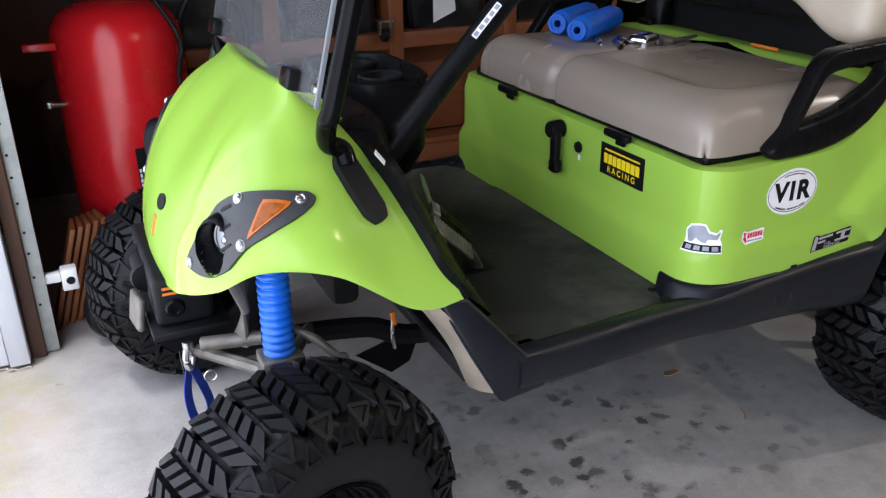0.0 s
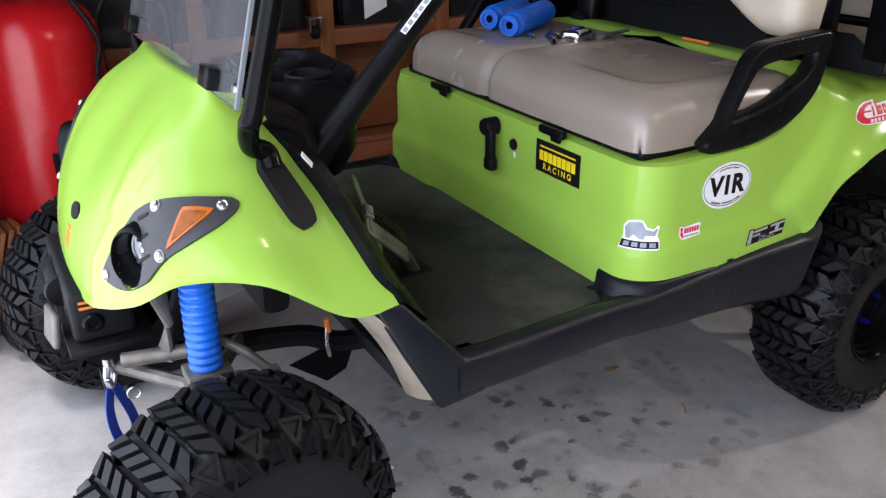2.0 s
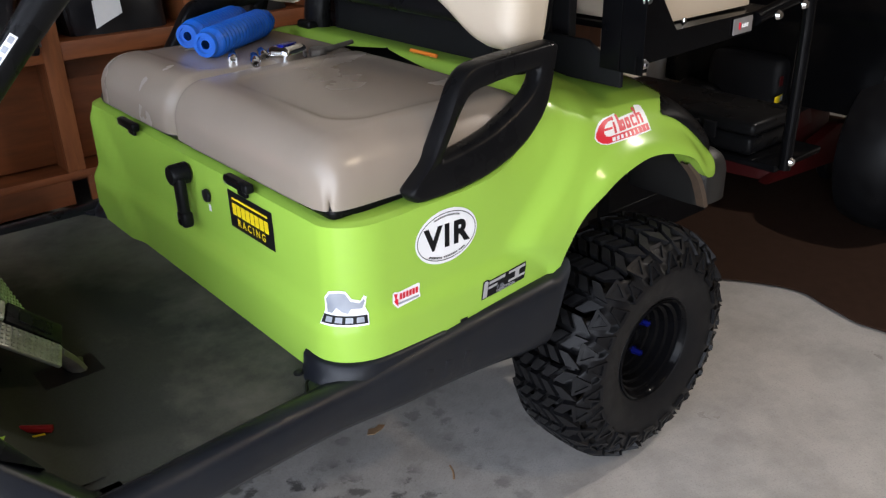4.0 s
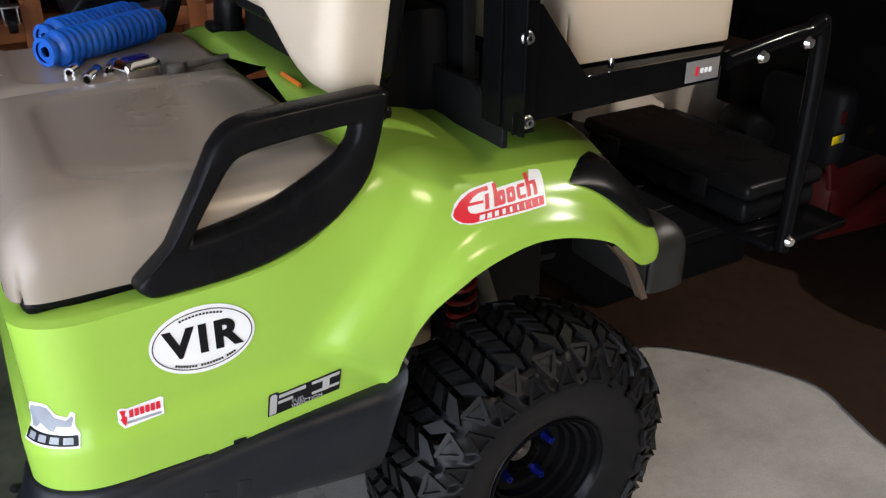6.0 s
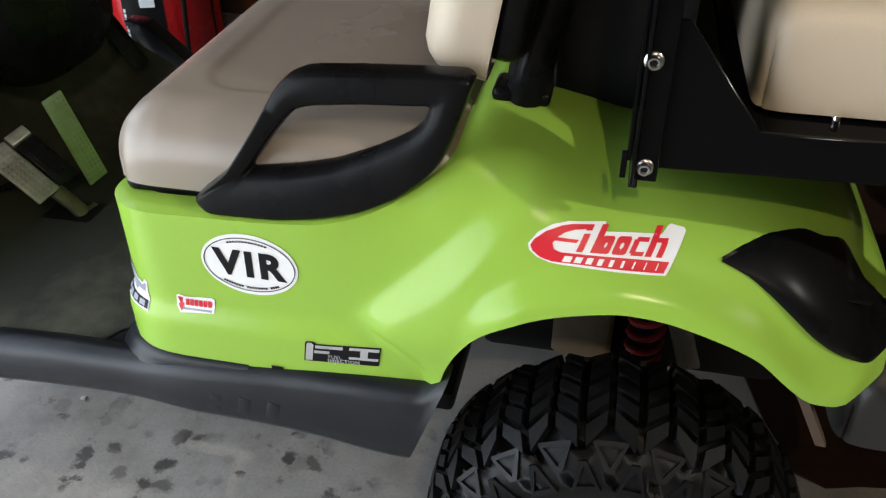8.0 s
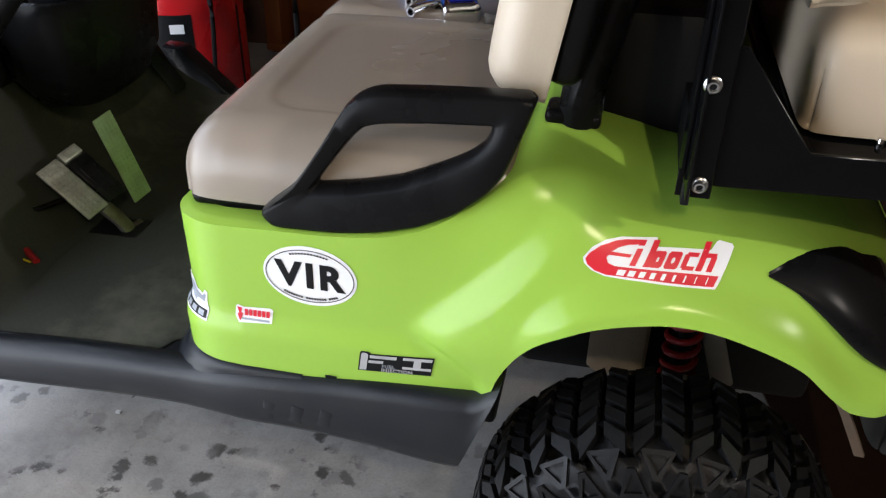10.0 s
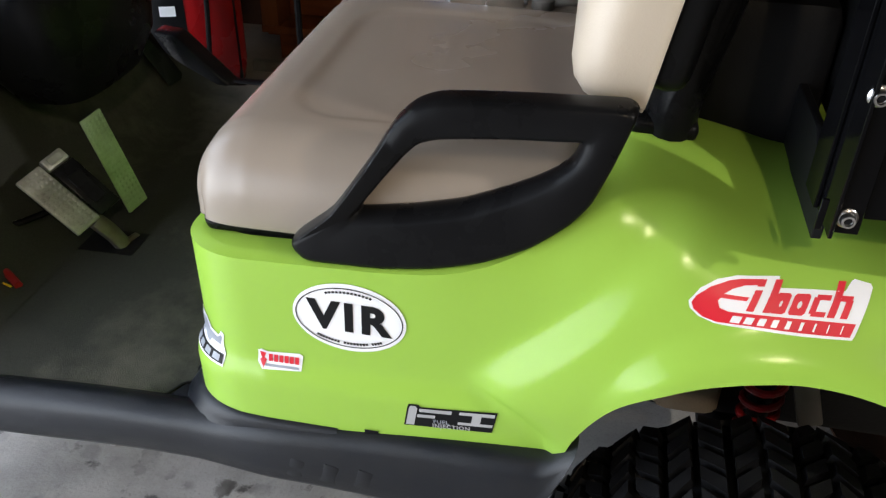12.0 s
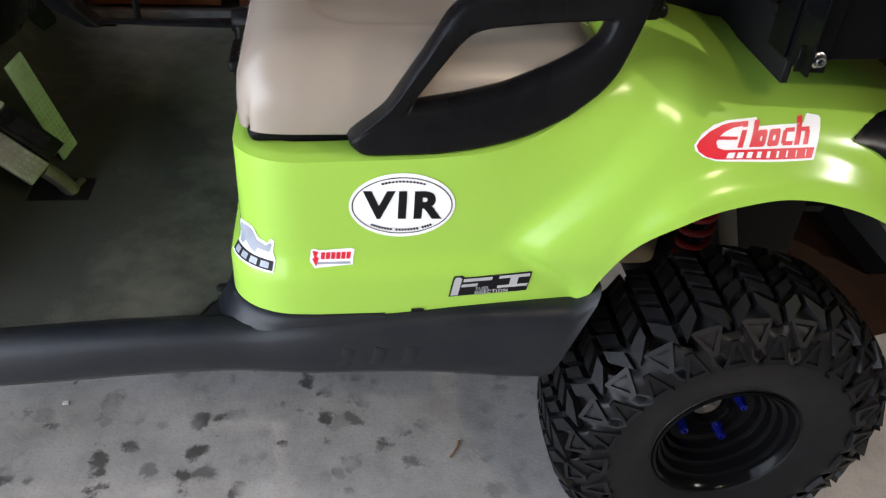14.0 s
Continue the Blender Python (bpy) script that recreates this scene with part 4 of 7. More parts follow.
# rocker panel and floor pan
def rocker():
    secs = []
    for i in range(50):
        x = -0.445 + 0.915 * i / 49
        up = smoothstep(-0.10, 0.03, x)
        zt = 0.487 - 0.009 * smoothstep(-0.08, -0.42, x) + (curve1(BOT_KEYS, max(0.0, x)) - 0.483) * up
        zb = 0.402 - 0.012 * smoothstep(0.1, 0.45, x) - 0.010 * smoothstep(-0.05, -0.42, x)
        y0 = -0.022 - 0.006 * smoothstep(-0.10, -0.42, x) - 0.012 * smoothstep(-0.05, 0.1, x) - 0.012 * smoothstep(0.2, 0.46, x)
        secs.append([(x, 0.06, zb + 0.02), (x, y0 + 0.03, zb), (x, y0 + 0.012, zb + 0.004), (x, y0 + 0.003, zb + 0.018), (x, y0, zb + 0.04), (x, y0 + 0.002, zt - 0.022),
                     (x, y0 + 0.008, zt - 0.008), (x, y0 + 0.018, zt - 0.001), (x, y0 + 0.034, zt), (x, y0 + 0.05, zt - 0.006), (x, y0 + 0.056, zt - 0.022), (x, 0.08, zt - 0.03)])
    # slanted rear end
    bm = grid_bm(secs)
    for v in bm.verts:
        if v.co.x > 0.30:
            v.co.x -= (v.co.x - 0.30) / 0.17 * 0.05 * (1 - (v.co.z - 0.39) / 0.14)
    nose = moved(prism([(-0.596, 0.607), (-0.538, 0.602), (-0.430, 0.474), (-0.385, 0.474), (-0.385, 0.396), (-0.482, 0.384)], 0.06, 0.008),
                 Matrix.Translation((0, 0.0365, 0)) @ Matrix.Rotation(radians(90), 4, "X"))
    for v in nose.verts:
        v.co.y += 0.22 * max(0.0, v.co.z - 0.46)
    return join(bm, nose)


def front_side(bm):
    return moved(bm, Matrix.Translation((0, 2 * YF, 0)) @ Matrix.Diagonal((1, -1, 1, 1)))


def other_side(bm):
    return moved(bm, Matrix.Translation((0, 2 * YC, 0)) @ Matrix.Diagonal((1, -1, 1, 1)))


part("rocker_panel", other_side(rocker()), M_ROCKER, cart, "scuffed dark grey plastic rocker panel", angle=50)
part("rocker_panel", rocker(), M_ROCKER, cart, "scuffed dark grey plastic rocker panel", angle=50)
FOOT_ARC = [(-0.105, 0.012), (-0.088, 0.016), (-0.076, 0.032), (-0.066, 0.052), (-0.050, 0.062), (-0.020, 0.066)]


def floor_mat():
    """Mat cut round the two feet of the sill."""
    near = [(p.x, p.y + 0.0015) for p in smooth_path([(*p, 0) for p in FOOT_ARC], 5)]
    half = [(-0.47, 0.0135), (-0.30, 0.0135)] + near + [(0.03, 0.0675)]
    return moved(prism(half + [(x, 2 * YC - y) for x, y in half[::-1]], 0.019, 0.002, 1), Matrix.Translation((0, 0, 0.455)))


part("floor_mat", floor_mat(), M_MAT, cart, "dusty black ribbed floor mat", angle=30)
part("floor_pan", span(-0.46, 0.05, 0.03, 2 * YC - 0.03, 0.405, 0.453, 0.01), M_DARK, cart, "dark plastic floor pan")

# seat
def cushion(x0, x1, y0, y1, z0, z1, r, nx=40, ny=70, crown=0.01, split=None, dent=None):
    """A padded block with rounded edges: a lattice over the top and down the sides."""
    rows = []
    for i in range(nx + 1):
        row = []
        for j in range(ny + 1):
            u, v = 2 * i / nx - 1, 2 * j / ny - 1
            hx, hy = (x1 - x0) / 2, (y1 - y0) / 2
            # lattice runs over the top and down the four sides
            def ride(a, half):
                L = half + (z1 - z0)
                d = abs(a) * L
                if d <= half - r:
                    return math.copysign(d, a), 0.0
                arc = r * math.pi / 2
                if d <= half - r + arc:
                    t = (d - (half - r)) / r
                    return math.copysign(half - r + r * math.sin(t), a), r - r * math.cos(t)
                return math.copysign(half, a), min(z1 - z0, r + d - (half - r + arc))
            px, dx = ride(u, hx)
            py, dy = ride(v, hy)
            drop = min(z1 - z0, math.hypot(dx, dy) if min(dx, dy) < r else max(dx, dy))
            if min(dx, dy) > 0:
                k = min(1.0, min(dx, dy) / r)
                cut = 0.29 * r * k
                px -= math.copysign(cut, px)
                py -= math.copysign(cut, py)
            x, y = (x0 + x1) / 2 + px, (y0 + y1) / 2 + py
            z = z1 - drop
            top = max(0.0, 1 - drop / (z1 - z0))
            z += crown * top * (1 - u * u) * (1 - v * v) - crown * 0.3 * top
            if split is not None:
                g = math.exp(-((y - split) / 0.018) ** 2)
                z -= 0.014 * g * top
                x += 0.012 * g * smoothstep(x0 + 0.06, x0, x)
            if dent is not None:
                z -= dent(x, y) * top
            row.append((x, y, z))
        rows.append(row)
    return grid_bm(rows)


def seat_dent(x, y):
    """Two shallow sitting panels, each inside a stitched line."""
    d = 0.0
    for yc in (0.33, 0.82):
        a, b = abs(y - yc) - 0.13, abs(x - 0.26) - 0.105
        inside = 0.06 - math.hypot(max(a, 0.0), max(b, 0.0))
        d += 0.0045 * smoothstep(-0.014, 0.020, inside) + 0.0016 * math.exp(-(inside / 0.008) ** 2)
    return d


def bench():
    """The bench cushion with its four corners eased."""
    bm = cushion(-0.010, 0.49, 0.038, 2 * YC - 0.085, 0.768, 0.874, 0.072, 110, 190, 0.012, 0.60, seat_dent)
    corner = [v for v in bm.verts if min(abs(v.co.x + 0.010), abs(v.co.x - 0.49)) < 0.075 and min(abs(v.co.y - 0.038), abs(v.co.y - 2 * YC + 0.085)) < 0.075 and not v.is_boundary]
    for _ in range(14):
        bmesh.ops.smooth_vert(bm, verts=corner, factor=0.5, use_axis_x=True, use_axis_y=True, use_axis_z=True)
    return bm


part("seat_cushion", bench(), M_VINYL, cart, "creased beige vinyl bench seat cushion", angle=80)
part("seat_gasket", span(0.004, 0.48, 0.046, 2 * YC - 0.06, 0.746, 0.780, 0.016, 4), M_BLACK, cart, "black seat base rim")


def seat_back_cushion():
    bm = moved(cushion(-0.30, 0.30, -0.475, 0.475, -0.044, 0.044, 0.043, 44, 76, 0.020), pose(0.508, YC, 1.236, 0, -80, 0))
    for v in bm.verts:
        # the lower edge is drawn up in its middle
        low = smoothstep(1.15, 0.95, v.co.z)
        v.co.z += 0.075 * low * smoothstep(0.40, 0.22, abs(v.co.y - YC))
    return bm


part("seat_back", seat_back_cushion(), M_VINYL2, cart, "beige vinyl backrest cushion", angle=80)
part("backrest_shell", moved(rbox(0.60, 0.93, 0.05, 0.020, 3), pose(0.568, YC, 1.255, 0, -80, 0)), M_BLACK, cart, "black moulded backrest shell")
for y0 in (0.20, 2 * YC - 0.20):
    part("seat_back_post", tube(smooth_path([(0.540, y0, 0.875), (0.545, y0, 0.93), (0.572, y0, 1.05), (0.65, y0, 1.45)], 4), 0.030, 14, True, 1.35), M_BLACK, cart)
    part("post_foot", moved(rbox(0.078, 0.060, 0.022, 0.009, 3), pose(0.533, y0, 0.882, 0, 3, 0)), M_BLACK, cart)


def sill_corner():
    """The moulded foot of the sill that sweeps up round the front corner of the seat box."""
    rows = []
    for k in range(25):
        q = 0.11 - (0.11 + ARC + 0.03) * k / 24
        e = smoothstep(0.45, 0.72, k / 24) * smoothstep(1.02, 0.85, k / 24)
        wide = 0.003 + 0.015 * e
        a = skin(max(q, -ARC - 0.03), 0.512, 0.002)
        rows.append([skin(q, 0.512, -0.004), a, skin(q, 0.506, 0.006 + 0.2 * wide), skin(q, 0.496, 0.006 + 0.5 * wide), skin(q, 0.486, 0.006 + 0.85 * wide), skin(q, 0.478, 0.008 + 1.1 * wide), skin(q, 0.460, 0.008 + 1.1 * wide)])
    return grid_bm(rows)


part("sill_corner", sill_corner(), M_ROCKER, cart, "black plastic sill foot at the seat box corner", angle=60)
part("sill_corner", other_side(sill_corner()), M_ROCKER, cart, "black plastic sill foot at the seat box corner", angle=60)


def sill_foot():
    """The flat corner of the sill that the mat is cut round."""
    arc = smooth_path([(*p, 0) for p in FOOT_ARC], 5)
    outline = [(p.x, p.y) for p in arc] + [(0.06, 0.066), (0.06, -0.012), (-0.105, -0.008)]
    return moved(prism(outline, 0.018, 0.003, 2), Matrix.Translation((0, 0, 0.462)))


part("sill_foot", sill_foot(), M_ROCKER, cart, "flat black corner of the sill")
part("sill_foot", other_side(sill_foot()), M_ROCKER, cart, "flat black corner of the sill")
seam = smooth_path([(-0.45, 0.0125, 0.4762), (-0.25, 0.0125, 0.4762), (-0.125, 0.0125, 0.4765), (-0.098, 0.014, 0.479), (-0.086, 0.022, 0.4795), (-0.076, 0.038, 0.4795), (-0.066, 0.055, 0.479), (-0.045, 0.064, 0.4785)], 6)
part("mat_edge", tube(seam, 0.0026, 6), M_INK, cart, "black edge of the floor mat")
part("mat_screw", revolve([(0, 0.004), (0.006, 0.0035), (0.009, 0.001), (0.009, -0.002)], 14, "z", (-0.057, 0.095, 0.475)), M_DARK, cart, "dark mat screw")
# ---- cart: trim, controls, lamps ----
def hip_handle():
    o = [(0.130, 0.774), (0.177, 0.815), (0.221, 0.880), (0.250, 0.928), (0.270, 0.947), (0.296, 0.957), (0.363, 0.962), (0.429, 0.965), (0.484, 0.967), (0.495, 0.960),
         (0.489, 0.938), (0.478, 0.904), (0.462, 0.862), (0.443, 0.836), (0.404, 0.803), (0.356, 0.779), (0.298, 0.763), (0.240, 0.755), (0.160, 0.753), (0.142, 0.756)]
    i = [(0.212, 0.822), (0.217, 0.832), (0.238, 0.860), (0.262, 0.890), (0.278, 0.905), (0.300, 0.912), (0.363, 0.919), (0.425, 0.923), (0.438, 0.924), (0.441, 0.921),
         (0.440, 0.914), (0.434, 0.901), (0.417, 0.886), (0.400, 0.876), (0.371, 0.862), (0.323, 0.842), (0.275, 0.830), (0.240, 0.824), (0.222, 0.821), (0.214, 0.820)]

    def loop(pts):
        n = len(pts)
        out = []
        for k in range(n):
            a, b, c, d = (Vector(pts[(k + j - 1) % n]) for j in range(4))
            for q in range(5):
                t = q / 5
                cat = 0.5 * ((2 * b) + (c - a) * t + (2 * a - 5 * b + 4 * c - d) * t * t + (3 * b - a - 3 * c + d) * t ** 3)
                out.append(cat.lerp(b.lerp(c, t), 0.45))
        return out
    lo, li = loop(o), loop(i)
    rows = []
    for a, b in zip(lo, li):
        sec = []
        for f, y in ((0.0, 0.006), (0.025, -0.012), (0.07, -0.0195), (0.15, -0.022), (0.80, -0.020), (0.91, -0.017), (0.98, -0.006), (1.0, 0.004), (0.97, 0.012), (0.85, 0.018), (0.2, 0.018), (0.04, 0.014)):
            p = a.lerp(b, f)
            sec.append((p.x, y + 0.024 + 0.12 * (p.y - 0.77), p.y))      # it leans in towards its top
        rows.append(sec)
    return grid_bm(rows, close_u=True, close_v=True)


part("hip_handle", hip_handle(), M_BLACK, cart, "black moulded hip restraint handle", angle=50)
part("hip_handle", other_side(hip_handle()), M_BLACK, cart, "black moulded hip restraint handle", angle=50)

# kick trim between cowl and floor, toe board and dash
def kick_trim():
    a = smooth_path([(-0.556, 0.0, 0.600), (-0.602, 0.006, 0.685), (-0.660, 0.095, 0.822), (-0.695, 0.20, 0.872)], 8)
    b = smooth_path([(-0.500, 0.012, 0.548), (-0.560, 0.030, 0.655), (-0.618, 0.105, 0.795), (-0.648, 0.19, 0.860)], 8)
    rows = []
    for p, q in zip(a, b):
        m = p.lerp(q, 0.5) + Vector((0.0, -0.003, 0.003))
        rows.append([p + Vector((-0.01, 0.012, -0.012)), p + Vector((0, -0.002, 0.002)), m, q, q + Vector((0.002, 0.012, -0.010)), q + Vector((-0.02, 0.03, -0.02))])
    return grid_bm(rows)


part("kick_trim", kick_trim(), M_BLACK, cart, "textured black trim strip")
part("kick_trim", front_side(kick_trim()), M_BLACK, cart, "textured black trim strip")


def toe_board():
    sec = [(-0.40, 0.476, 0.50), (-0.455, 0.480, 0.50), (-0.52, 0.54, 0.47), (-0.60, 0.68, 0.40), (-0.648, 0.80, 0.28), (-0.68, 0.86, 0.20), (-0.70, 0.86, 0.20), (-0.69, 0.66, 0.34), (-0.56, 0.47, 0.46)]
    return grid_bm([[(x, 0.55 - 0.08 * smoothstep(0.5, 0.3, half) + half * (j / 10 - 1), z) for x, z, half in sec] for j in range(21)])


part("toe_board", toe_board(), M_MAT, cart, "black carpeted toe board")
part("front_bulkhead", span(-0.72, -0.66, 0.22, 0.72, 0.52, 0.86, 0.02), M_DARK, cart, "dark inner bulkhead")


def dash():
    sec = [(-0.715, 0.868), (-0.705, 0.884), (-0.66, 0.889), (-0.622, 0.882), (-0.600, 0.862), (-0.592, 0.82), (-0.60, 0.74), (-0.64, 0.70), (-0.72, 0.70)]
    rows = []
    for j in range(25):
        y = 0.21 + 0.56 * j / 24
        e = 0.72 + 0.28 * min(1.0, math.sin(math.pi * j / 24) * 5)
        rows.append([(-0.72 + (x + 0.72) * e, y, 0.70 + (z - 0.70) * (0.94 + 0.06 * e)) for x, z in sec])
    bm = grid_bm(rows, close_v=True)
    for end in (0, 24):
        bm.faces.new([bm.verts.new(p) for p in rows[end]])
    bmesh.ops.remove_doubles(bm, verts=bm.verts, dist=1e-5)
    return bm


part("dashboard", dash(), M_BLACK, cart, "black moulded dashboard")


def dash_bin():
    """A pod with two round cup wells and a tray in its top."""
    outer = []
    for k in range(40):
        a = 2 * math.pi * k / 40
        c, s = math.cos(a), math.sin(a)
        outer.append((0.110 * math.copysign(abs(c) ** 0.6, c), 0.19 * math.copysign(abs(s) ** 0.6, s)))
    rows = []
    for f, z in ((0.70, 0.68), (0.92, 0.74), (0.99, 0.84), (1.0, 0.885), (0.985, 0.897), (0.95, 0.900), (0.90, 0.896), (0.86, 0.875), (0.84, 0.84), (0.0, 0.838)):
        rows.append([(-0.50 + x * f, 0.60 + y * f, z) for x, y in outer])
    bm = grid_bm(rows, close_v=True)
    return bm


pod = part("dash_bin", dash_bin(), M_BLACK, cart, "black dashboard storage bin")
for yy in (0.52, 0.68):
    part("cup_holder", revolve([(0.030, 0.842), (0.036, 0.842), (0.042, 0.892), (0.047, 0.896), (0.050, 0.892), (0.046, 0.84)], 28, "z", (-0.49, yy, 0)), M_DARK, pod)

# steering column and wheel
COL_A, COL_B = Vector((-0.575, 0.30, 0.780)), Vector((-0.192, 0.30, 1.190))
part("steering_column", tube([COL_A + (COL_B - COL_A) * k / 8 for k in range(9)], [0.027, 0.026, 0.024, 0.023, 0.023, 0.023, 0.025, 0.028, 0.033], 18), M_BLACK, cart, "thick black steering column cover")


def on_column(bm, f):
    d = (COL_B - COL_A).normalized()
    u = Vector((0.0, -1.0, 0.0))
    n = u.cross(d).normalized()
    out = (u * 0.80 + (n if n.z > 0 else -n) * 0.60).normalized()
    across = d.cross(out).normalized()
    c = COL_A.lerp(COL_B, f) + out * 0.0238
    for v in bm.verts:
        v.co = c + d * v.co.x + across * v.co.y + out * v.co.z
    return bm


part("warning_label", on_column(rbox(0.080, 0.012, 0.0012, 0.0), 0.585), M_WHITE, cart, "white warning label with grey print")
for k in range(5):
    part("print_line", on_column(rbox(0.010, 0.008, 0.0016, 0.0, 1, (-0.032 + 0.016 * k, 0, 0.0004)), 0.585), M_GREYINK, cart)
d_col = (COL_B - COL_A).normalized()
wheel_c = COL_B + d_col * 0.06
ring = []
sx = d_col.cross(Vector((0, 1, 0))).normalized()
for k in range(48):
    a = 2 * math.pi * k / 48
    ring.append(wheel_c + (Vector((0, 1, 0)) * math.cos(a) + sx * math.sin(a)) * 0.170)
sw = grid_bm([[p + ((p - wheel_c).normalized() * math.cos(b) + d_col * math.sin(b)) * 0.014 for b in [2 * math.pi * q / 10 for q in range(10)]] for p in ring], close_u=True, close_v=True)
steer = part("steering_wheel", sw, M_BLACK, cart, "black steering wheel")
for a in (90, 210, 330):
    e = wheel_c + (Vector((0, 1, 0)) * math.cos(radians(a)) + sx * math.sin(radians(a))) * 0.165
    part("spoke", tube([wheel_c - d_col * 0.02, e], 0.013, 10, True, 1.6), M_BLACK, steer)
part("hub_cap", moved(revolve([(0, 0.02), (0.045, 0.015), (0.055, 0.0), (0.045, -0.03), (0, -0.03)], 28), look(tuple(wheel_c), tuple(wheel_c - d_col))), M_BLACK, steer)

# windshield, its posts and fittings
def windshield():
    m = pose(-0.786, YF, 0.948, 0, 14, 0)
    return moved(span(-0.003, 0.003, -0.405, 0.405, 0.0, 0.62, 0.0015, 1), m)


glass = part("windshield", windshield(), M_GLASS, cart, "clear slightly scratched acrylic windshield")
glass.visible_shadow = False
M_EDGE = material("acrylic_edge", (0.20, 0.215, 0.23), 0.35, color2=(0.15, 0.16, 0.17), scale=30)
part("glass_edge", moved(span(-0.0040, 0.0040, -0.4070, -0.401, 0.0, 0.62, 0.001, 1), pose(-0.786, YF, 0.948, 0, 14, 0)), M_EDGE, cart, "pale polished edge of the windshield")


def post():
    return tube(smooth_path([cowl_at(0.198, 0.665, 0.010), cowl_at(0.207, 0.715, 0.018), (-0.764, 0.090, 0.885), (-0.772, 0.060, 0.925), (-0.762, 0.048, 0.965), (-0.70, 0.045, 1.20), (-0.63, 0.045, 1.52)], 6), 0.0165, 14)


part("windshield_post", post(), M_GLOSSBLACK, cart, "bent black steel post")
part("windshield_post", front_side(post()), M_GLOSSBLACK, cart, "bent black steel post")


for y in (0.185, 0.80):
    latch = part("windshield_latch", moved(rbox(0.042, 0.052, 0.034, 0.004), pose(-0.782, y, 0.972, 0, 14, 0)), M_BLACK, cart, "black folding windshield latch")
    for k in (-1, 1):
        part("latch_hole", moved(rbox(0.004, 0.014, 0.010, 0.001), pose(-0.7615, y + 0.013 * k, 0.974, 0, 14, 0)), M_INK, latch)
for z in (0.976, 1.25):
    part("glass_bolt", moved(revolve([(0, -0.006), (0.008, -0.006), (0.011, 0), (0.011, 0.003), (0, 0.003)], 16, "x"), pose(-0.787 + (z - 0.948) * 0.25, 0.078, z, 0, 14, 0)), M_SILVER, cart)
part("post_sticker", moved(rbox(0.030, 0.002, 0.010, 0.0005, 1), pose(-0.672, 0.098, 0.845, -40, 52, 10)), M_WHITE, cart, "small white sticker")

# head lamp pod, laid on the cowl
POD = [(0.334, 0.472), (0.350, 0.490), (0.388, 0.486), (0.456, 0.482), (0.531, 0.478), (0.585, 0.474), (0.637, 0.452), (0.706, 0.342), (0.756, 0.198), (0.760, 0.150), (0.706, 0.112), (0.662, 0.098), (0.588, 0.110),
       (0.531, 0.175), (0.469, 0.242), (0.394, 0.342), (0.344, 0.430)]


def pod_patch(outline, c, off):
    n = len(outline)
    fine = []
    for k in range(n):
        a, b, cc, d = (Vector(outline[(k + j - 1) % n]) for j in range(4))
        for q in range(4):
            t = q / 4
            fine.append(b.lerp(cc, t) * 0.55 + 0.225 * ((2 * b) + (cc - a) * t + (2 * a - 5 * b + 4 * cc - d) * t * t + (3 * b - a - 3 * cc + d) * t ** 3))
    rows = []
    cv = Vector(c)
    for f in (0.0, 0.25, 0.5, 0.75, 0.92, 0.98):
        rows.append([cowl_at(*(cv + (p - cv) * f), off) for p in fine])
    rows.append([cowl_at(*(cv + (p - cv) * 1.0), off * 0.6) for p in fine])
    rows.append([cowl_at(*(cv + (p - cv) * 1.0), -0.004) for p in fine])
    bm = grid_bm(rows, close_v=True)
    bmesh.ops.remove_doubles(bm, verts=bm.verts, dist=1e-5)
    return bm


def pad():
    """A flat rounded pad that lies on the cowl."""
    def step(t, v, across):
        # the change of t and v that goes along the surface, square to the pad
        du, dv = (cowl_at(t + 0.01, v) - cowl_at(t, v)) / 0.01, (cowl_at(t, v + 0.01) - cowl_at(t, v)) / 0.01
        ax = du * -0.045 + dv * -0.285
        n = du.cross(dv).normalized()
        w = n.cross(ax).normalized() * across
        a, b, c = du.dot(du), du.dot(dv), dv.dot(dv)
        p, q = w.dot(du), w.dot(dv)
        k = a * c - b * b
        return (c * p - b * q) / k, (a * q - b * p) / k
    outline = []
    for sg in (1, -1):
        for k in range(8):
            f = k / 7 if sg > 0 else 1 - k / 7
            t, v = 0.205 - 0.045 * f, 0.715 - 0.275 * f
            w = 0.0205 + 0.003 * math.sin(math.pi * f)
            if f in (0.0, 1.0):
                w *= 0.55
            dt, dv = step(t, v, sg * w)
            outline.append((t + dt, v + dv))
    return pod_patch(outline, (0.1825, 0.578), 0.014)


part("rubber_boot", pad(), M_DARK, cart, "matt black rubber post boot")
part("rubber_boot", front_side(pad()), M_DARK, cart, "matt black rubber post boot")


def pod_skin():
    bm = pod_patch(POD, (0.55, 0.29), 0.007)
    bmesh.ops.subdivide_edges(bm, edges=bm.edges[:], cuts=2, use_grid_fill=True)
    return pierce(bm, 0.049)


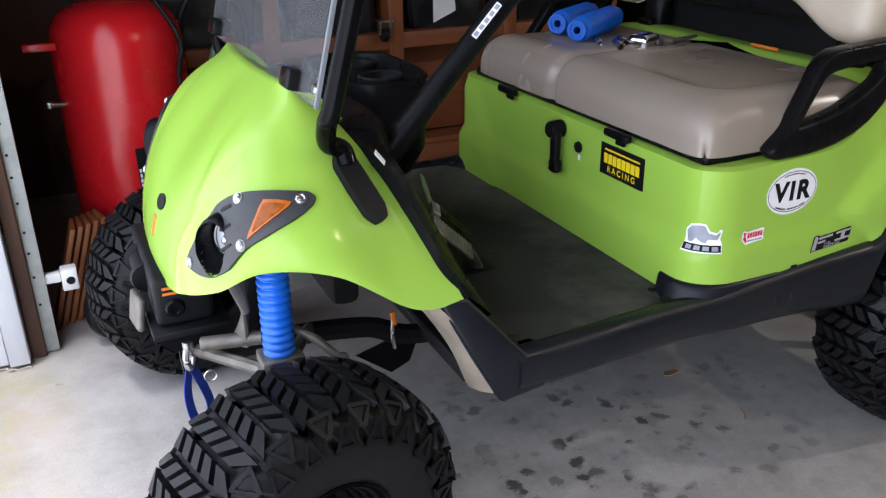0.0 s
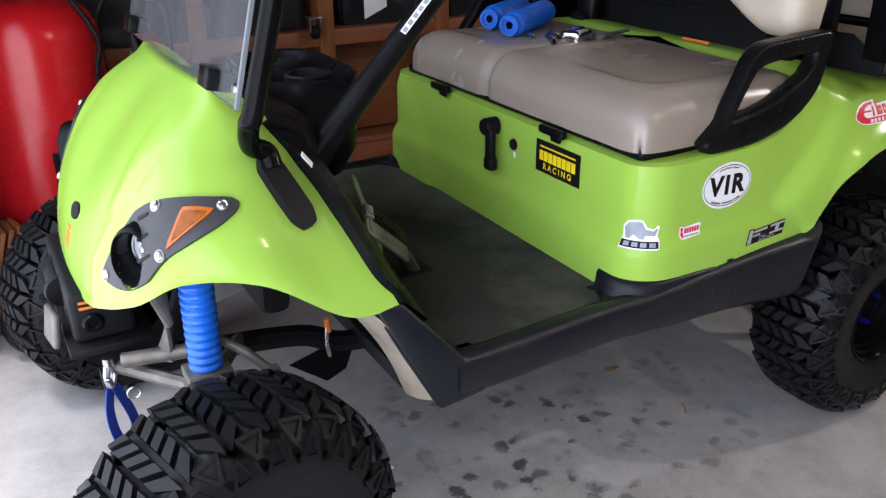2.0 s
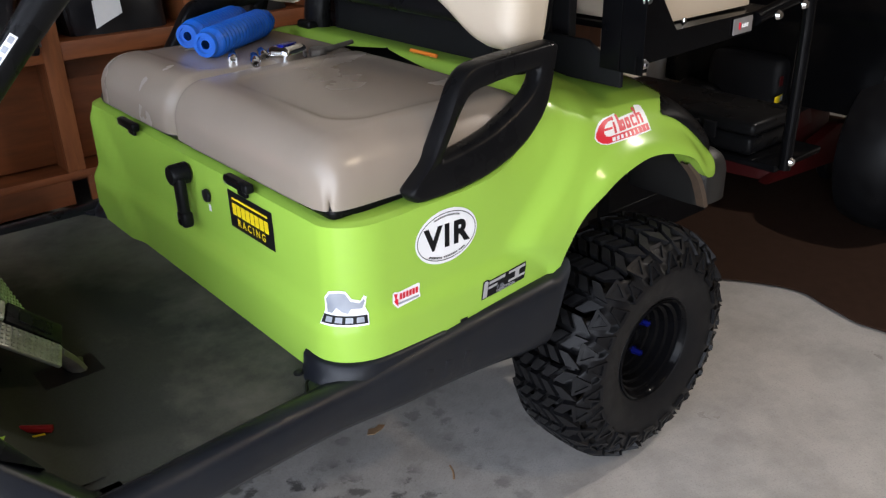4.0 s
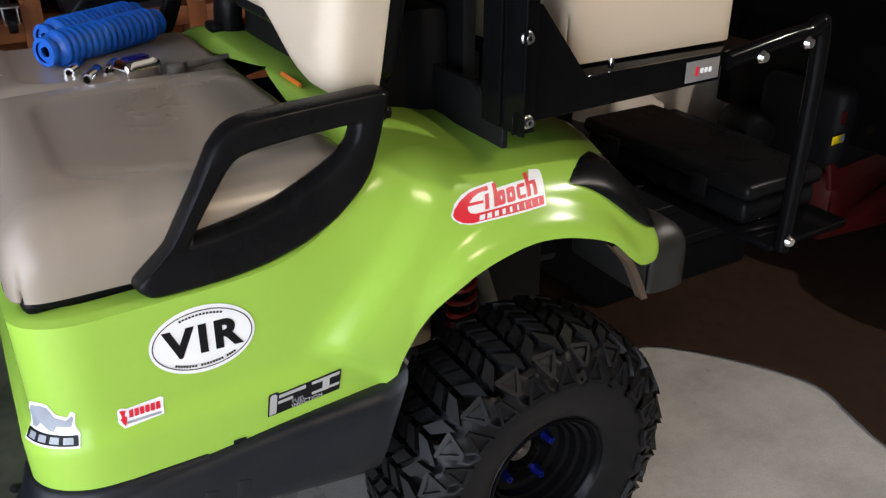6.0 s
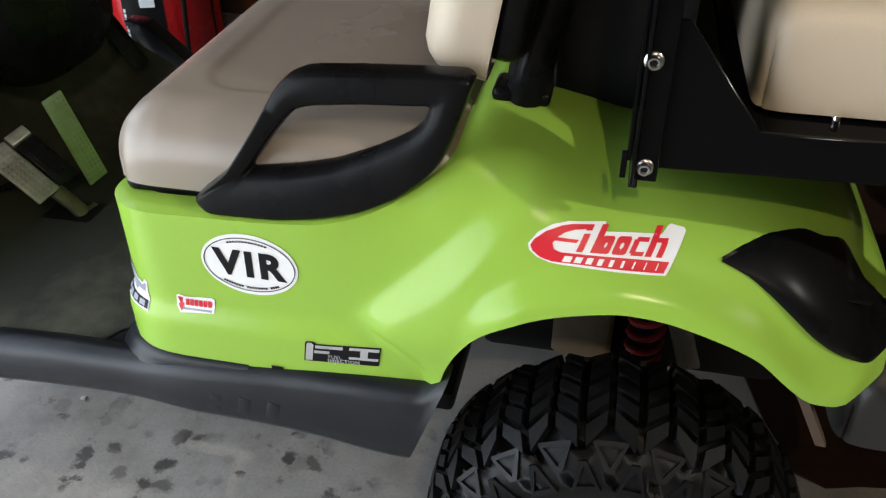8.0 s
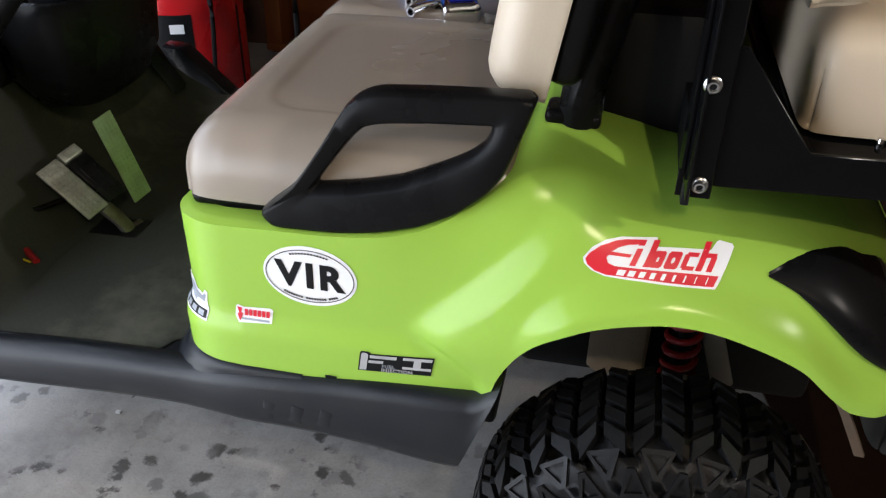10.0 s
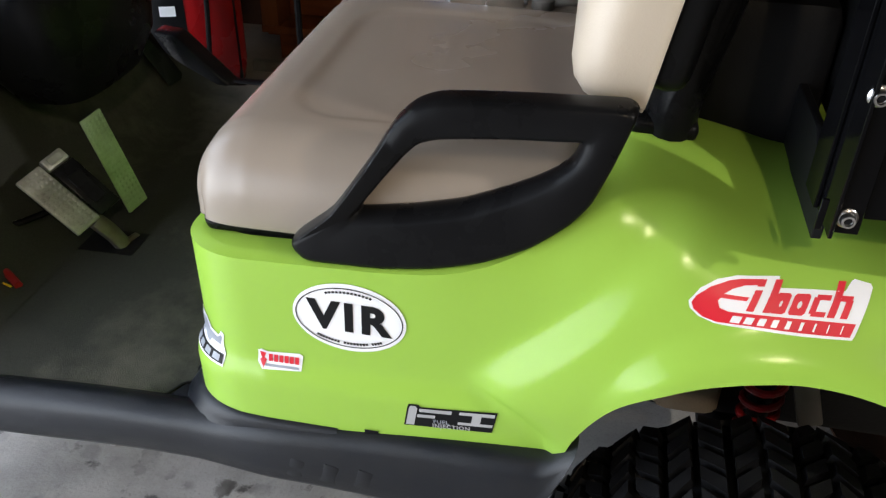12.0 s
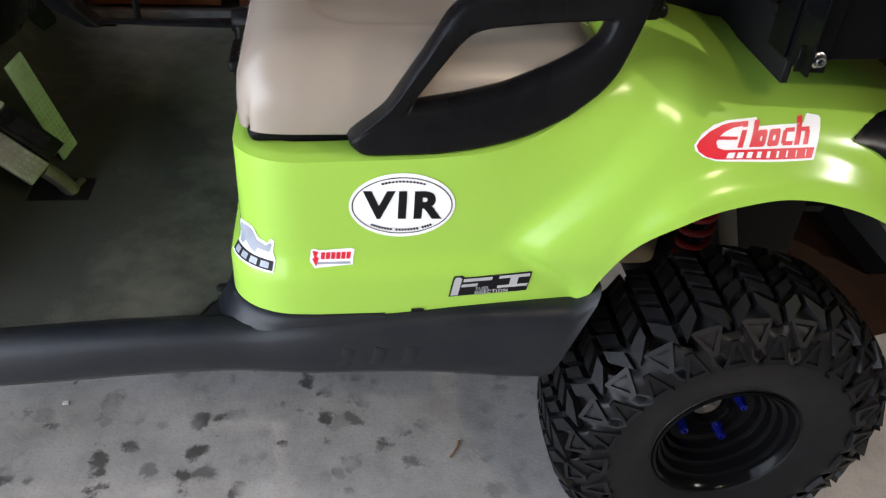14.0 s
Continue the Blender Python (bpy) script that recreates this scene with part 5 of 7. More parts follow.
def head_lamp(flip):
    side = front_side if flip else (lambda b: b)
    lamp = part("headlight", side(pod_skin()), M_POD, cart, "dark grey headlight pod with amber reflector")
    REFL = [(0.464, 0.432), (0.396, 0.426), (0.428, 0.365), (0.512, 0.236), (0.490, 0.335)]
    refl = part("reflector", side(pod_patch(REFL, (0.456, 0.365), 0.0095)), M_AMBER, lamp, "amber triangular reflector")
    part("reflector_facet", side(pod_patch([(0.456 + (t - 0.456) * 0.72, 0.365 + (v - 0.365) * 0.72) for t, v in REFL], (0.456, 0.365), 0.0108)), M_AMBERDARK, refl)
    # deep oval bezel with the lens sunk in it
    m = lamp_seat()
    rows = []
    for r, h in ((0.0, -0.060), (0.038, -0.056), (0.043, -0.012), (0.046, 0.008), (0.049, 0.014), (0.052, 0.012), (0.055, 0.004), (0.056, -0.02)):
        rows.append([m @ Vector((r * math.cos(a), r * math.sin(a), h)) for a in [2 * math.pi * k / 40 for k in range(40)]])
    part("bezel", side(grid_bm(rows, close_v=True)), M_BLACK, lamp, "black oval lamp bezel")
    ml = m @ Matrix.Translation((0, 0, -0.034))
    part("lamp_ring", side(moved(revolve([(0.034, 0.006), (0.036, 0.009), (0.0385, 0.007), (0.039, -0.004)], 36), ml)), M_CHROME, lamp, "bright lamp rim")
    part("lamp_bowl", side(moved(revolve([(0.0, 0.013), (0.012, 0.012), (0.024, 0.009), (0.034, 0.004), (0.034, -0.008), (0.0, -0.010)], 36), ml)), M_LENS, lamp, "lamp lens, its bright reflection put in as pale grey")
    part("lamp_bulb", side(moved(revolve([(0.0, 0.019), (0.006, 0.017), (0.009, 0.010)], 18), ml)), M_CHROME, lamp)
    for t, v in ((0.375, 0.445), (0.540, 0.450), (0.533, 0.214), (0.742, 0.170)):
        p, q = cowl_at(t, v, 0.0065), cowl_at(t, v, 0.014)
        mm = look(tuple(p), tuple(p + (p - q)))
        bolt = part("bolt", side(moved(revolve([(0, 0.0055), (0.0035, 0.0055), (0.0042, 0.004), (0.0065, 0.005), (0.0085, 0.003), (0.0095, 0.0)], 18), mm)), M_SILVER, lamp, "silver bolt with washer")
        bolt.data.materials[0] = M_SILVER
        part("washer", side(moved(revolve([(0.007, 0.0025), (0.0095, 0.002), (0.010, 0.0)], 20), mm)), M_SILVER, lamp)
    for v0, v1 in ((0.33, 0.36), (0.23, 0.25), (0.42, 0.44)):
        part("groove", side(pod_patch([(0.565, v0), (0.605, v0 - 0.01), (0.607, v0 + 0.006), (0.566, v0 + 0.014)], (0.586, v0), 0.0082)), M_INK, lamp)


head_lamp(False)
head_lamp(True)

part("cowl_badge", pod_patch([(0.970 + 0.027 * math.cos(a), 0.345 + 0.042 * math.sin(a)) for a in [math.pi * k / 6 for k in range(12)]], (0.970, 0.345), 0.003), M_DARK, cart, "small round dark emblem")
for v in (0.20, 0.16, 0.12):
    part("nose_lettering", pod_patch([(0.975, v + 0.03), (0.995, v + 0.03), (0.995, v + 0.055), (0.975, v + 0.055)], (0.985, v + 0.042), 0.0015), M_ORANGEINK, cart)

# pedals
def slab(name, a, b, c, thick, mat, label, studs, parent):
    """A pedal plate on the corner a, its edges to b (across) and to c (along), with raised studs."""
    a, b, c = Vector(a), Vector(b), Vector(c)
    u, d = b - a, c - a
    w, L = u.length, d.length
    u, d = u.normalized(), d.normalized()
    n = u.cross(d).normalized()
    if n.x + n.z < 0:
        n = -n
    m = Matrix(((u.x, d.x, n.x, 0), (u.y, d.y, n.y, 0), (u.z, d.z, n.z, 0), (0, 0, 0, 1)))
    m.translation = (b + c) / 2
    ob = part(name, moved(rbox(w, L, thick, 0.003), m), mat, parent, label)
    for i in range(studs[0]):
        for j in range(studs[1]):
            part("grip_stud", moved(rbox(w / studs[0] * 0.6, L / studs[1] * 0.6, 0.003, 0.001, 1, ((i + 0.5) / studs[0] * w * 0.94 - w * 0.47, (j + 0.5) / studs[1] * L * 0.94 - L * 0.47, thick / 2 + 0.001)), m), mat, ob)
    return ob, m


slab("accelerator_pedal", (-0.367, 0.455, 0.479), (-0.353, 0.500, 0.488), (-0.425, 0.455, 0.658), 0.006, M_GREENREFL, "pale green perforated accelerator pedal", (5, 18), cart)
brake, bm_m = slab("brake_pedal", (-0.374, 0.310, 0.520), (-0.356, 0.355, 0.533), (-0.466, 0.310, 0.609), 0.008, M_PEDAL, "ribbed alloy brake pedal", (5, 12), cart)
slab("parking_pad", (-0.356, 0.357, 0.535), (-0.339, 0.397, 0.547), (-0.429, 0.357, 0.609), 0.008, M_BLACK, "black parking brake pad", (1, 1), brake)
slab("pedal_cap", (-0.431, 0.355, 0.611), (-0.416, 0.395, 0.621), (-0.449, 0.357, 0.625), 0.014, M_PEDAL, "", (1, 1), brake)
part("pedal_arm", tube([(-0.369, 0.355, 0.527), (-0.349, 0.365, 0.497), (-0.327, 0.375, 0.454)], 0.013, 10, True, 1.7), M_DULLSTEEL, brake)
part("pedal_cap", tube([(-0.336, 0.355, 0.467), (-0.324, 0.400, 0.467)], 0.011, 12), M_DULLSTEEL, brake)
part("floor_slot", span(-0.48, -0.30, 0.335, 0.405, 0.4735, 0.4746, 0.0, 1), M_INK, cart, "dark pedal slot in the mat")
part("wire_loop", tube(smooth_path([(-0.455, 0.36, 0.53), (-0.494, 0.328, 0.52), (-0.535, 0.300, 0.515), (-0.540, 0.268, 0.520), (-0.522, 0.250, 0.508)], 5), 0.006, 8), M_BLACK, cart, "black wire loom")
wire = part("wire_plug", tube(smooth_path([(-0.522, 0.250, 0.507), (-0.495, 0.248, 0.494), (-0.465, 0.232, 0.486), (-0.428, 0.208, 0.482)], 4), [0.0035] * 8 + [0.007] * 5, 8), M_REDSPRING, cart, "red wire plug")
part("wire", tube(smooth_path([(-0.522, 0.248, 0.506), (-0.505, 0.228, 0.488), (-0.475, 0.215, 0.482), (-0.440, 0.205, 0.480)], 4), 0.002, 6), M_YELLOWINK, wire)

# seat hinge clips, switch and key
for y in (0.292, 0.785):
    clip = part("seat_clip", join(moved(rbox(0.018, 0.085, 0.018, 0.005, 3), pose(-0.028, y, 0.758)), moved(rbox(0.008, 0.032, 0.014, 0.003), pose(-0.027, y - 0.012, 0.744))), M_BLACK, cart, "black seat latch tab")
knob = part("selector_knob", revolve([(0, -0.036), (0.018, -0.036), (0.021, -0.032), (0.022, 0.0)], 24, "x", (-0.022, 0.525, 0.716)), M_BLACK, cart, "black forward reverse lever")
part("selector_lever", moved(rbox(0.020, 0.028, 0.098, 0.008, 3), pose(-0.044, 0.514, 0.667, 0, 0, 0)), M_BLACK, knob)
part("selector_tip", moved(rbox(0.024, 0.034, 0.034, 0.008, 3), pose(-0.044, 0.512, 0.628)), M_BLACK, knob)
part("key_switch", revolve([(0, -0.005), (0.007, -0.005), (0.0125, -0.003), (0.014, 0.002)], 20, "x", (-0.022, 0.449, 0.688)), M_INK, cart, "black key switch")

part("bag_well", cushion(0.566, 0.712, 0.236, 2 * YC - 0.236, 0.82, 1.02, 0.018, 24, 40, 0.0), M_DARK, cart, "black box behind the bench backrest", angle=60)

# rear fender corner trim and lower bumper corner
def corner_trim():
    low = [(0.798, 0.7735), (0.815, 0.7675), (0.836, 0.758), (0.871, 0.7335), (0.918, 0.694), (0.945, 0.675), (0.972, 0.660), (1.004, 0.647), (1.042, 0.641)]
    up = [(0.798, 0.7745), (0.812, 0.780), (0.830, 0.7855), (0.850, 0.790), (0.890, 0.786), (0.920, 0.772), (0.954, 0.752), (1.0, 0.690), (1.042, 0.650)]
    rows = []
    for i in range(33):
        x = 0.798 + 0.244 * i / 32
        a, b = curve1(low, x), max(curve1(up, x), curve1(low, x) + 0.001)
        full = smoothstep(0.80, 0.90, x)
        row = [skin(x - RC, a, -0.003)]
        for k in range(15):
            f = k / 14
            row.append(skin(x - RC, a + (b - a) * f, 0.003 + 0.014 * math.sin(math.pi * f) ** 0.6 * full))
        p = row[-1]
        for k in range(1, 7):
            row.append(p + Vector((0.006 * k * full, 0.024 * k * full + 0.001 * k, 0.004 * math.sin(k * 0.7) - 0.003 * k * k * full)))
        rows.append(row)
    last = rows[-1]
    rows.append([p + Vector((0.010, 0.018, -0.002)) for p in last])
    rows.append([p + Vector((0.014, 0.09, -0.02)) for p in last])
    return grid_bm(rows)


trim = part("corner_trim", corner_trim(), M_BLACK, cart, "black plastic fender corner trim")
part("corner_trim", other_side(corner_trim()), M_BLACK, cart, "black plastic fender corner trim")
part("trim_rib", moved(rbox(0.066, 0.005, 0.004, 0.0015), pose(0.950, 0.026, 0.727, 0, 12, 16)), M_BLACK, trim)
part("bumper_corner", cushion(0.985, 1.098, 0.004, 0.24, 0.512, 0.634, 0.052, 26, 30, 0.006), M_BUMPER, cart, "scuffed grey plastic bumper corner")


def mud_flap():
    """A narrow tan lining strip that hangs from the fender's tail."""
    rows = []
    for p in smooth_path([(0.885, -0.014, 0.650), (0.918, -0.020, 0.612), (0.940, -0.022, 0.572), (0.962, -0.020, 0.528)], 5):
        rows.append([p + Vector(v) for v in ((-0.007, 0.0, 0.0), (0.005, -0.002, 0.001), (0.007, 0.004, 0.001), (0.007, 0.022, 0.0), (-0.004, 0.022, -0.002))])
    return grid_bm(rows, close_v=True)


part("mud_flap", mud_flap(), M_TANFLAP, cart, "dusty tan strip hanging below the fender")
part("mud_flap", other_side(mud_flap()), M_TANFLAP, cart, "dusty tan strip hanging below the fender")


def front_liner():
    a = smooth_path([(-0.640, 0.002, 0.612), (-0.600, -0.002, 0.580), (-0.545, -0.006, 0.490), (-0.508, -0.010, 0.395)], 6)
    rows = []
    for k, p in enumerate(a):
        f = k / (len(a) - 1)
        rows.append([p + Vector((0.0, -0.004, 0)), p + Vector((-0.016, 0.022, -0.006)), p + Vector((-0.024, 0.055, -0.012)), p + Vector((0.0, 0.10 + 0.05 * f, -0.01)), p + Vector((0.02, 0.13, -0.02))])
    return grid_bm(rows)


part("front_liner", front_liner(), M_LINER, cart, "dusty tan edge of the front wheel liner")
part("front_liner", front_side(front_liner()), M_LINER, cart, "dusty tan edge of the front wheel liner")

# ---- rear seat kit ----
def seat_kit_upright(side):
    """A folded steel angle: the face that carries the bolts, an edge flange and a short tab below."""
    up = part("seat_kit_upright", side(span(0.6835, 0.708, -0.012, -0.006, 0.880, 1.45, 0.001, 1)), M_GLOSSBLACK, cart, "black folded steel seat kit upright")
    part("flange", side(span(0.6745, 0.6790, 0.032, 0.080, 0.880, 1.45, 0.0008, 1)), M_GLOSSBLACK, up)
    part("edge_strip", side(span(0.6795, 0.6835, -0.021, 0.060, 0.878, 1.45, 0.0008, 1)), M_GLOSSBLACK, up)
    part("tab", side(span(0.6675, 0.6742, -0.013, -0.010, 0.882, 0.915, 0.0005, 1)), M_GLOSSBLACK, up)


seat_kit_upright(lambda b: b)
seat_kit_upright(other_side)
for sd in (lambda b: b, other_side):
    part("base_panel", sd(moved(prism([(0.030, 0.846), (0.24, 0.846), (0.24, 0.928), (0.12, 0.928), (0.030, 0.876)], 0.010, 0.001, 1), Matrix(((0, 0, 1, 0.680), (1, 0, 0, 0), (0, 1, 0, 0), (0, 0, 0, 1))))), M_DARK, cart, "black folded steel base of the seat kit")
side_plate = [(0.700, 0.893), (1.085, 0.902), (1.085, 0.948), (0.806, 0.946), (0.718, 1.06), (0.700, 1.06)]
for y in (-0.004, 2 * YC - 0.002):
    part("side_plate", moved(prism([(x, z) for x, z in side_plate], 0.006, 0.0012, 1), Matrix.Translation((0, y + 0.006, 0)) @ Matrix.Rotation(radians(90), 4, "X")), M_GLOSSBLACK, cart, "glossy black steel side plate")
part("seat_tray", span(0.78, 1.20, 0.004, 2 * YC - 0.004, 0.930, 0.944, 0.003), M_GLOSSBLACK, cart, "glossy black steel tray")
part("rear_bulkhead", span(0.715, 0.74, 0.20, 2 * YC - 0.20, 0.895, 1.40, 0.004), M_DARK, cart, "dark panel behind the rear seat")
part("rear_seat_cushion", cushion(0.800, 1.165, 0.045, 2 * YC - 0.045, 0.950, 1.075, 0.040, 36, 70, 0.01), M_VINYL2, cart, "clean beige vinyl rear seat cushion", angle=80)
part("rear_seat_back", moved(cushion(-0.20, 0.20, -0.49, 0.49, -0.045, 0.045, 0.040, 36, 70, 0.012), pose(0.800, YC, 1.285, 0, 82, 0)), M_VINYL2, cart, "clean beige vinyl rear backrest", angle=80)
for x, z in ((0.693, 0.898), (0.687, 1.019), (0.690, 1.20)):
    b = part("hex_bolt", revolve([(0, -0.007), (0.0042, -0.007), (0.0044, -0.010), (0.0062, -0.010), (0.0070, -0.008), (0.0072, -0.004), (0.0088, -0.0035), (0.0102, -0.002), (0.0102, 0.0)], 18, "y", (x, -0.012, z)), M_SILVER, cart, "shiny steel bolt with washer")
    part("bolt_socket", revolve([(0, -0.0006), (0.0030, -0.0006), (0.0042, 0.0008), (0, 0.0008)], 6, "y", (x, -0.0198, z)), M_INK, b)
part("tray_bolt", revolve([(0, 0.012), (0.004, 0.012), (0.005, 0.009), (0.005, 0.0)], 12, "z", (0.884, 0.035, 0.944)), M_CHROME, cart)
badge = part("maker_plate", moved(rbox(0.072, 0.003, 0.034, 0.001), pose(1.040, -0.0075, 0.925, 0, -1, 0)), M_PLATE, cart, "small grey maker's plate")
part("plate_mark", moved(rbox(0.006, 0.002, 0.015, 0.0005, 1), pose(1.026, -0.0095, 0.925, 0, -1, 0)), M_REDINK, badge)
for k in range(3):
    part("plate_mark", moved(rbox(0.006, 0.002, 0.008, 0.0005, 1), pose(1.037 + 0.009 * k, -0.0095, 0.925, 0, -1, 0)), M_WHITE, badge)
foot = part("footrest_frame", join(tube(smooth_path([(1.10, 0.0, 0.93), (1.29, 0.0, 0.955), (1.335, 0.0, 0.93), (1.342, 0.0, 0.52)], 5), 0.016, 10),
                                   tube(smooth_path([(1.10, 2 * YC, 0.93), (1.29, 2 * YC, 0.955), (1.335, 2 * YC, 0.93), (1.342, 2 * YC, 0.52)], 5), 0.016, 10),
                                   span(1.33, 1.57, 0.02, 2 * YC - 0.02, 0.505, 0.525, 0.004)), M_GLOSSBLACK, cart, "black steel folding footrest")
for x, z in ((1.170, 0.931), (1.281, 0.941), (1.339, 0.544)):
    part("foot_bolt", revolve([(0, -0.008), (0.008, -0.008), (0.010, -0.005), (0.012, 0.0)], 12, "y", (x, -0.015, z)), M_CHROME, foot)

# warning strip on the deck behind the bench
part("warning_strip", moved(rbox(0.006, 0.09, 0.008, 0.001, 1), pose(0.500, 0.42, 0.884, 0, 35, 0)), M_ORANGEINK, cart, "orange and white warning strip")

# ---- underbody ----
for y in (0.33, 2 * YC - 0.33):
    part("frame_rail", tube(smooth_path([(-1.00, y, 0.42), (-0.80, y, 0.425), (-0.62, y, 0.405), (-0.50, y, 0.36), (-0.2, y, 0.35), (0.4, y, 0.36), (0.75, y, 0.46), (1.02, y, 0.46)], 6), 0.024, 8, True, 0.9), M_DARK, cart, "black steel frame rail")
part("belly_pan", span(-0.50, 0.46, 0.10, 2 * YC - 0.10, 0.36, 0.40, 0.01), M_DARK, cart, "dark underside pan")
part("inner_well", join(span(0.47, 0.98, 0.295, 2 * YC - 0.295, 0.34, 0.79, 0.02)), M_DARK, cart, "dark rear inner bodywork")
part("rear_axle", tube([(REAR_X, 0.10, HUB_Z), (REAR_X, 2 * YC - 0.10, HUB_Z)], 0.035, 14), M_DARK, cart, "dark rear axle tube")


def spring(x, y, z0, z1, r, turns):
    pts = [(x + r * math.cos(a), y + r * math.sin(a), z0 + (z1 - z0) * a / (turns * 2 * math.pi)) for a in [turns * 2 * math.pi * k / (turns * 14) for k in range(turns * 14 + 1)]]
    return tube(pts, 0.006, 8)


for y in (0.252, 2 * YC - 0.252):
    sp = part("rear_spring", spring(0.748, y, 0.30, 0.72, 0.026, 15), M_REDSPRING, cart, "red coil spring")
    part("damper", tube([(0.748, y, 0.28), (0.748, y, 0.78)], 0.016, 12), M_DARK, sp)
part("fuel_tank", cushion(0.595, 0.700, 0.270, 0.35, 0.365, 0.62, 0.035, 20, 20, 0.0), M_LINER, cart, "dusty pale plastic tank")
part("bracket_plate", moved(rbox(0.036, 0.012, 0.16, 0.004), pose(0.803, 0.255, 0.465, 0, -18, 0)), M_GREYMETAL, cart)

# front suspension
def boot(x, y, z0, z1, r, rings):
    prof = [(0.0, z0), (r * 0.8, z0)]
    for k in range(rings):
        z = z0 + (z1 - z0) * (k + 0.5) / rings
        h = (z1 - z0) / rings
        prof += [(r * 0.84, z - 0.45 * h), (r * 0.97, z - 0.22 * h), (r, z), (r * 0.97, z + 0.22 * h), (r * 0.84, z + 0.45 * h)]
    prof += [(r * 0.8, z1), (0, z1)]
    return revolve(prof, 28, "z", (x, y, 0))


for flip in (False, True):
    sd = front_side if flip else (lambda b: b)
    part("shock_boot", sd(boot(-0.868, 0.12, 0.505, 0.70, 0.029, 13)), M_BLUEBOOT, cart, "bright blue ribbed shock boot")
    part("shock_mount", sd(span(-0.905, -0.83, 0.09, 0.15, 0.485, 0.507, 0.004)), M_DULLSTEEL, cart)
    part("control_arm", sd(join(tube([(-0.985, 0.30, 0.445), (-0.90, 0.14, 0.470), (-0.885, 0.02, 0.40)], 0.013, 8), tube([(-0.76, 0.32, 0.43), (-0.86, 0.12, 0.475), (-0.885, 0.02, 0.40)], 0.013, 8))), M_DULLSTEEL, cart, "dirty steel control arm")
    part("tie_rod", sd(join(tube([(-0.84, 0.16, 0.535), (-0.80, 0.12, 0.515), (-0.765, 0.10, 0.478)], [0.007, 0.009, 0.008], 10), rbox(0.026, 0.022, 0.022, 0.007, 2, (-0.762, 0.098, 0.476)))), M_DULLSTEEL, cart, "dull steel tie rod end")
    part("knuckle", sd(span(-0.925, -0.845, 0.0, 0.05, 0.20, 0.42, 0.012)), M_DARK, cart)
    part("upright_bracket", sd(join(tube([(-0.925, 0.20, 0.66), (-0.905, 0.20, 0.56), (-0.915, 0.22, 0.49)], [0.024, 0.013, 0.022], 10, True, 0.6), tube([(-0.985, 0.24, 0.49), (-0.88, 0.20, 0.50)], 0.014, 10))), M_DULLSTEEL, cart, "dirty steel bracket")
winch = part("winch", span(-1.032, -0.925, 0.32, 0.66, 0.505, 0.60, 0.012, 3), M_DARK, cart, "black electric winch under the nose")
part("winch_plate", span(-1.045, -0.90, 0.30, 0.70, 0.488, 0.503, 0.003), M_DARK, winch)
part("winch_drum", revolve([(0, -0.06), (0.030, -0.06), (0.033, -0.05), (0.024, -0.045), (0.024, 0.045), (0.033, 0.05), (0.030, 0.06), (0, 0.06)], 24, "y", (-1.028, 0.50, 0.56)), M_DARK, winch)
part("winch_cap", revolve([(0, -0.005), (0.007, -0.005), (0.009, -0.008), (0.015, -0.008), (0.018, -0.004), (0.020, 0.0)], 20, "y", (-0.997, 0.320, 0.543)), M_BLACK, winch)
for z in (0.572, 0.583):
    part("winch_mark", span(-1.016, -0.965, 0.317, 0.319, z, z + 0.005, 0.0), M_ORANGEINK, winch)
part("fairlead", moved(rbox(0.014, 0.07, 0.066, 0.006, 3), pose(-1.060, 0.39, 0.520, 0, 10, 8)), M_DULLSTEEL, winch, "dull alloy fairlead")
shackle = part("tow_shackle", join(tube(smooth_path([(-0.99, 0.30, 0.46), (-0.994, 0.292, 0.44), (-0.988, 0.30, 0.42), (-0.98, 0.31, 0.44), (-0.982, 0.308, 0.465)], 5), 0.007, 8), revolve([(0, 0.0), (0.010, 0.0), (0.010, 0.014), (0, 0.014)], 12, "z", (-0.986, 0.304, 0.462))), M_SILVER, cart, "steel tow shackle")


def strap():
    path = smooth_path([(-0.988, 0.302, 0.425), (-0.998, 0.305, 0.36), (-0.990, 0.312, 0.295), (-0.968, 0.312, 0.287), (-0.958, 0.308, 0.33), (-0.976, 0.304, 0.40), (-0.986, 0.302, 0.425)], 6)
    rows = []
    for i, p in enumerate(path):
        rows.append([p + Vector((0.008, 0.008, 0)), p + Vector((-0.008, -0.008, 0)), p + Vector((-0.0095, -0.006, 0)), p + Vector((0.0065, 0.010, 0))])
    return grid_bm(rows, close_v=True)


part("pull_strap", strap(), M_BLUEWEB, shackle, "looped blue webbing strap")
part("ring_pin", moved(revolve([(0.0115, -0.0015), (0.013, 0.0), (0.0115, 0.0015), (0.010, 0.0), (0.0115, -0.0015)], 20, "y"), pose(-0.955, 0.28, 0.405)), M_SILVER, cart)
part("skid_bracket", moved(prism([(-0.09, 0.0), (0.09, 0.02), (0.03, -0.05), (-0.02, -0.06)], 0.006, 0.001, 1), pose(-0.56, 0.34, 0.345, 60, 0, 10)), M_DARK, cart)
part("cable", tube(smooth_path([(-0.575, 0.28, 0.44), (-0.578, 0.28, 0.40), (-0.572, 0.285, 0.365)], 4), 0.004, 8), M_SILVER, cart)
part("cable_sleeve", tube([(-0.576, 0.28, 0.455), (-0.572, 0.28, 0.425)], 0.006, 8), M_ORANGEINK, cart)
part("vent_panel", moved(rbox(0.09, 0.004, 0.05, 0.002), pose(-0.70, 0.50, 0.47, 0, -14, 0)), M_GALV, cart, "pale inner panel")


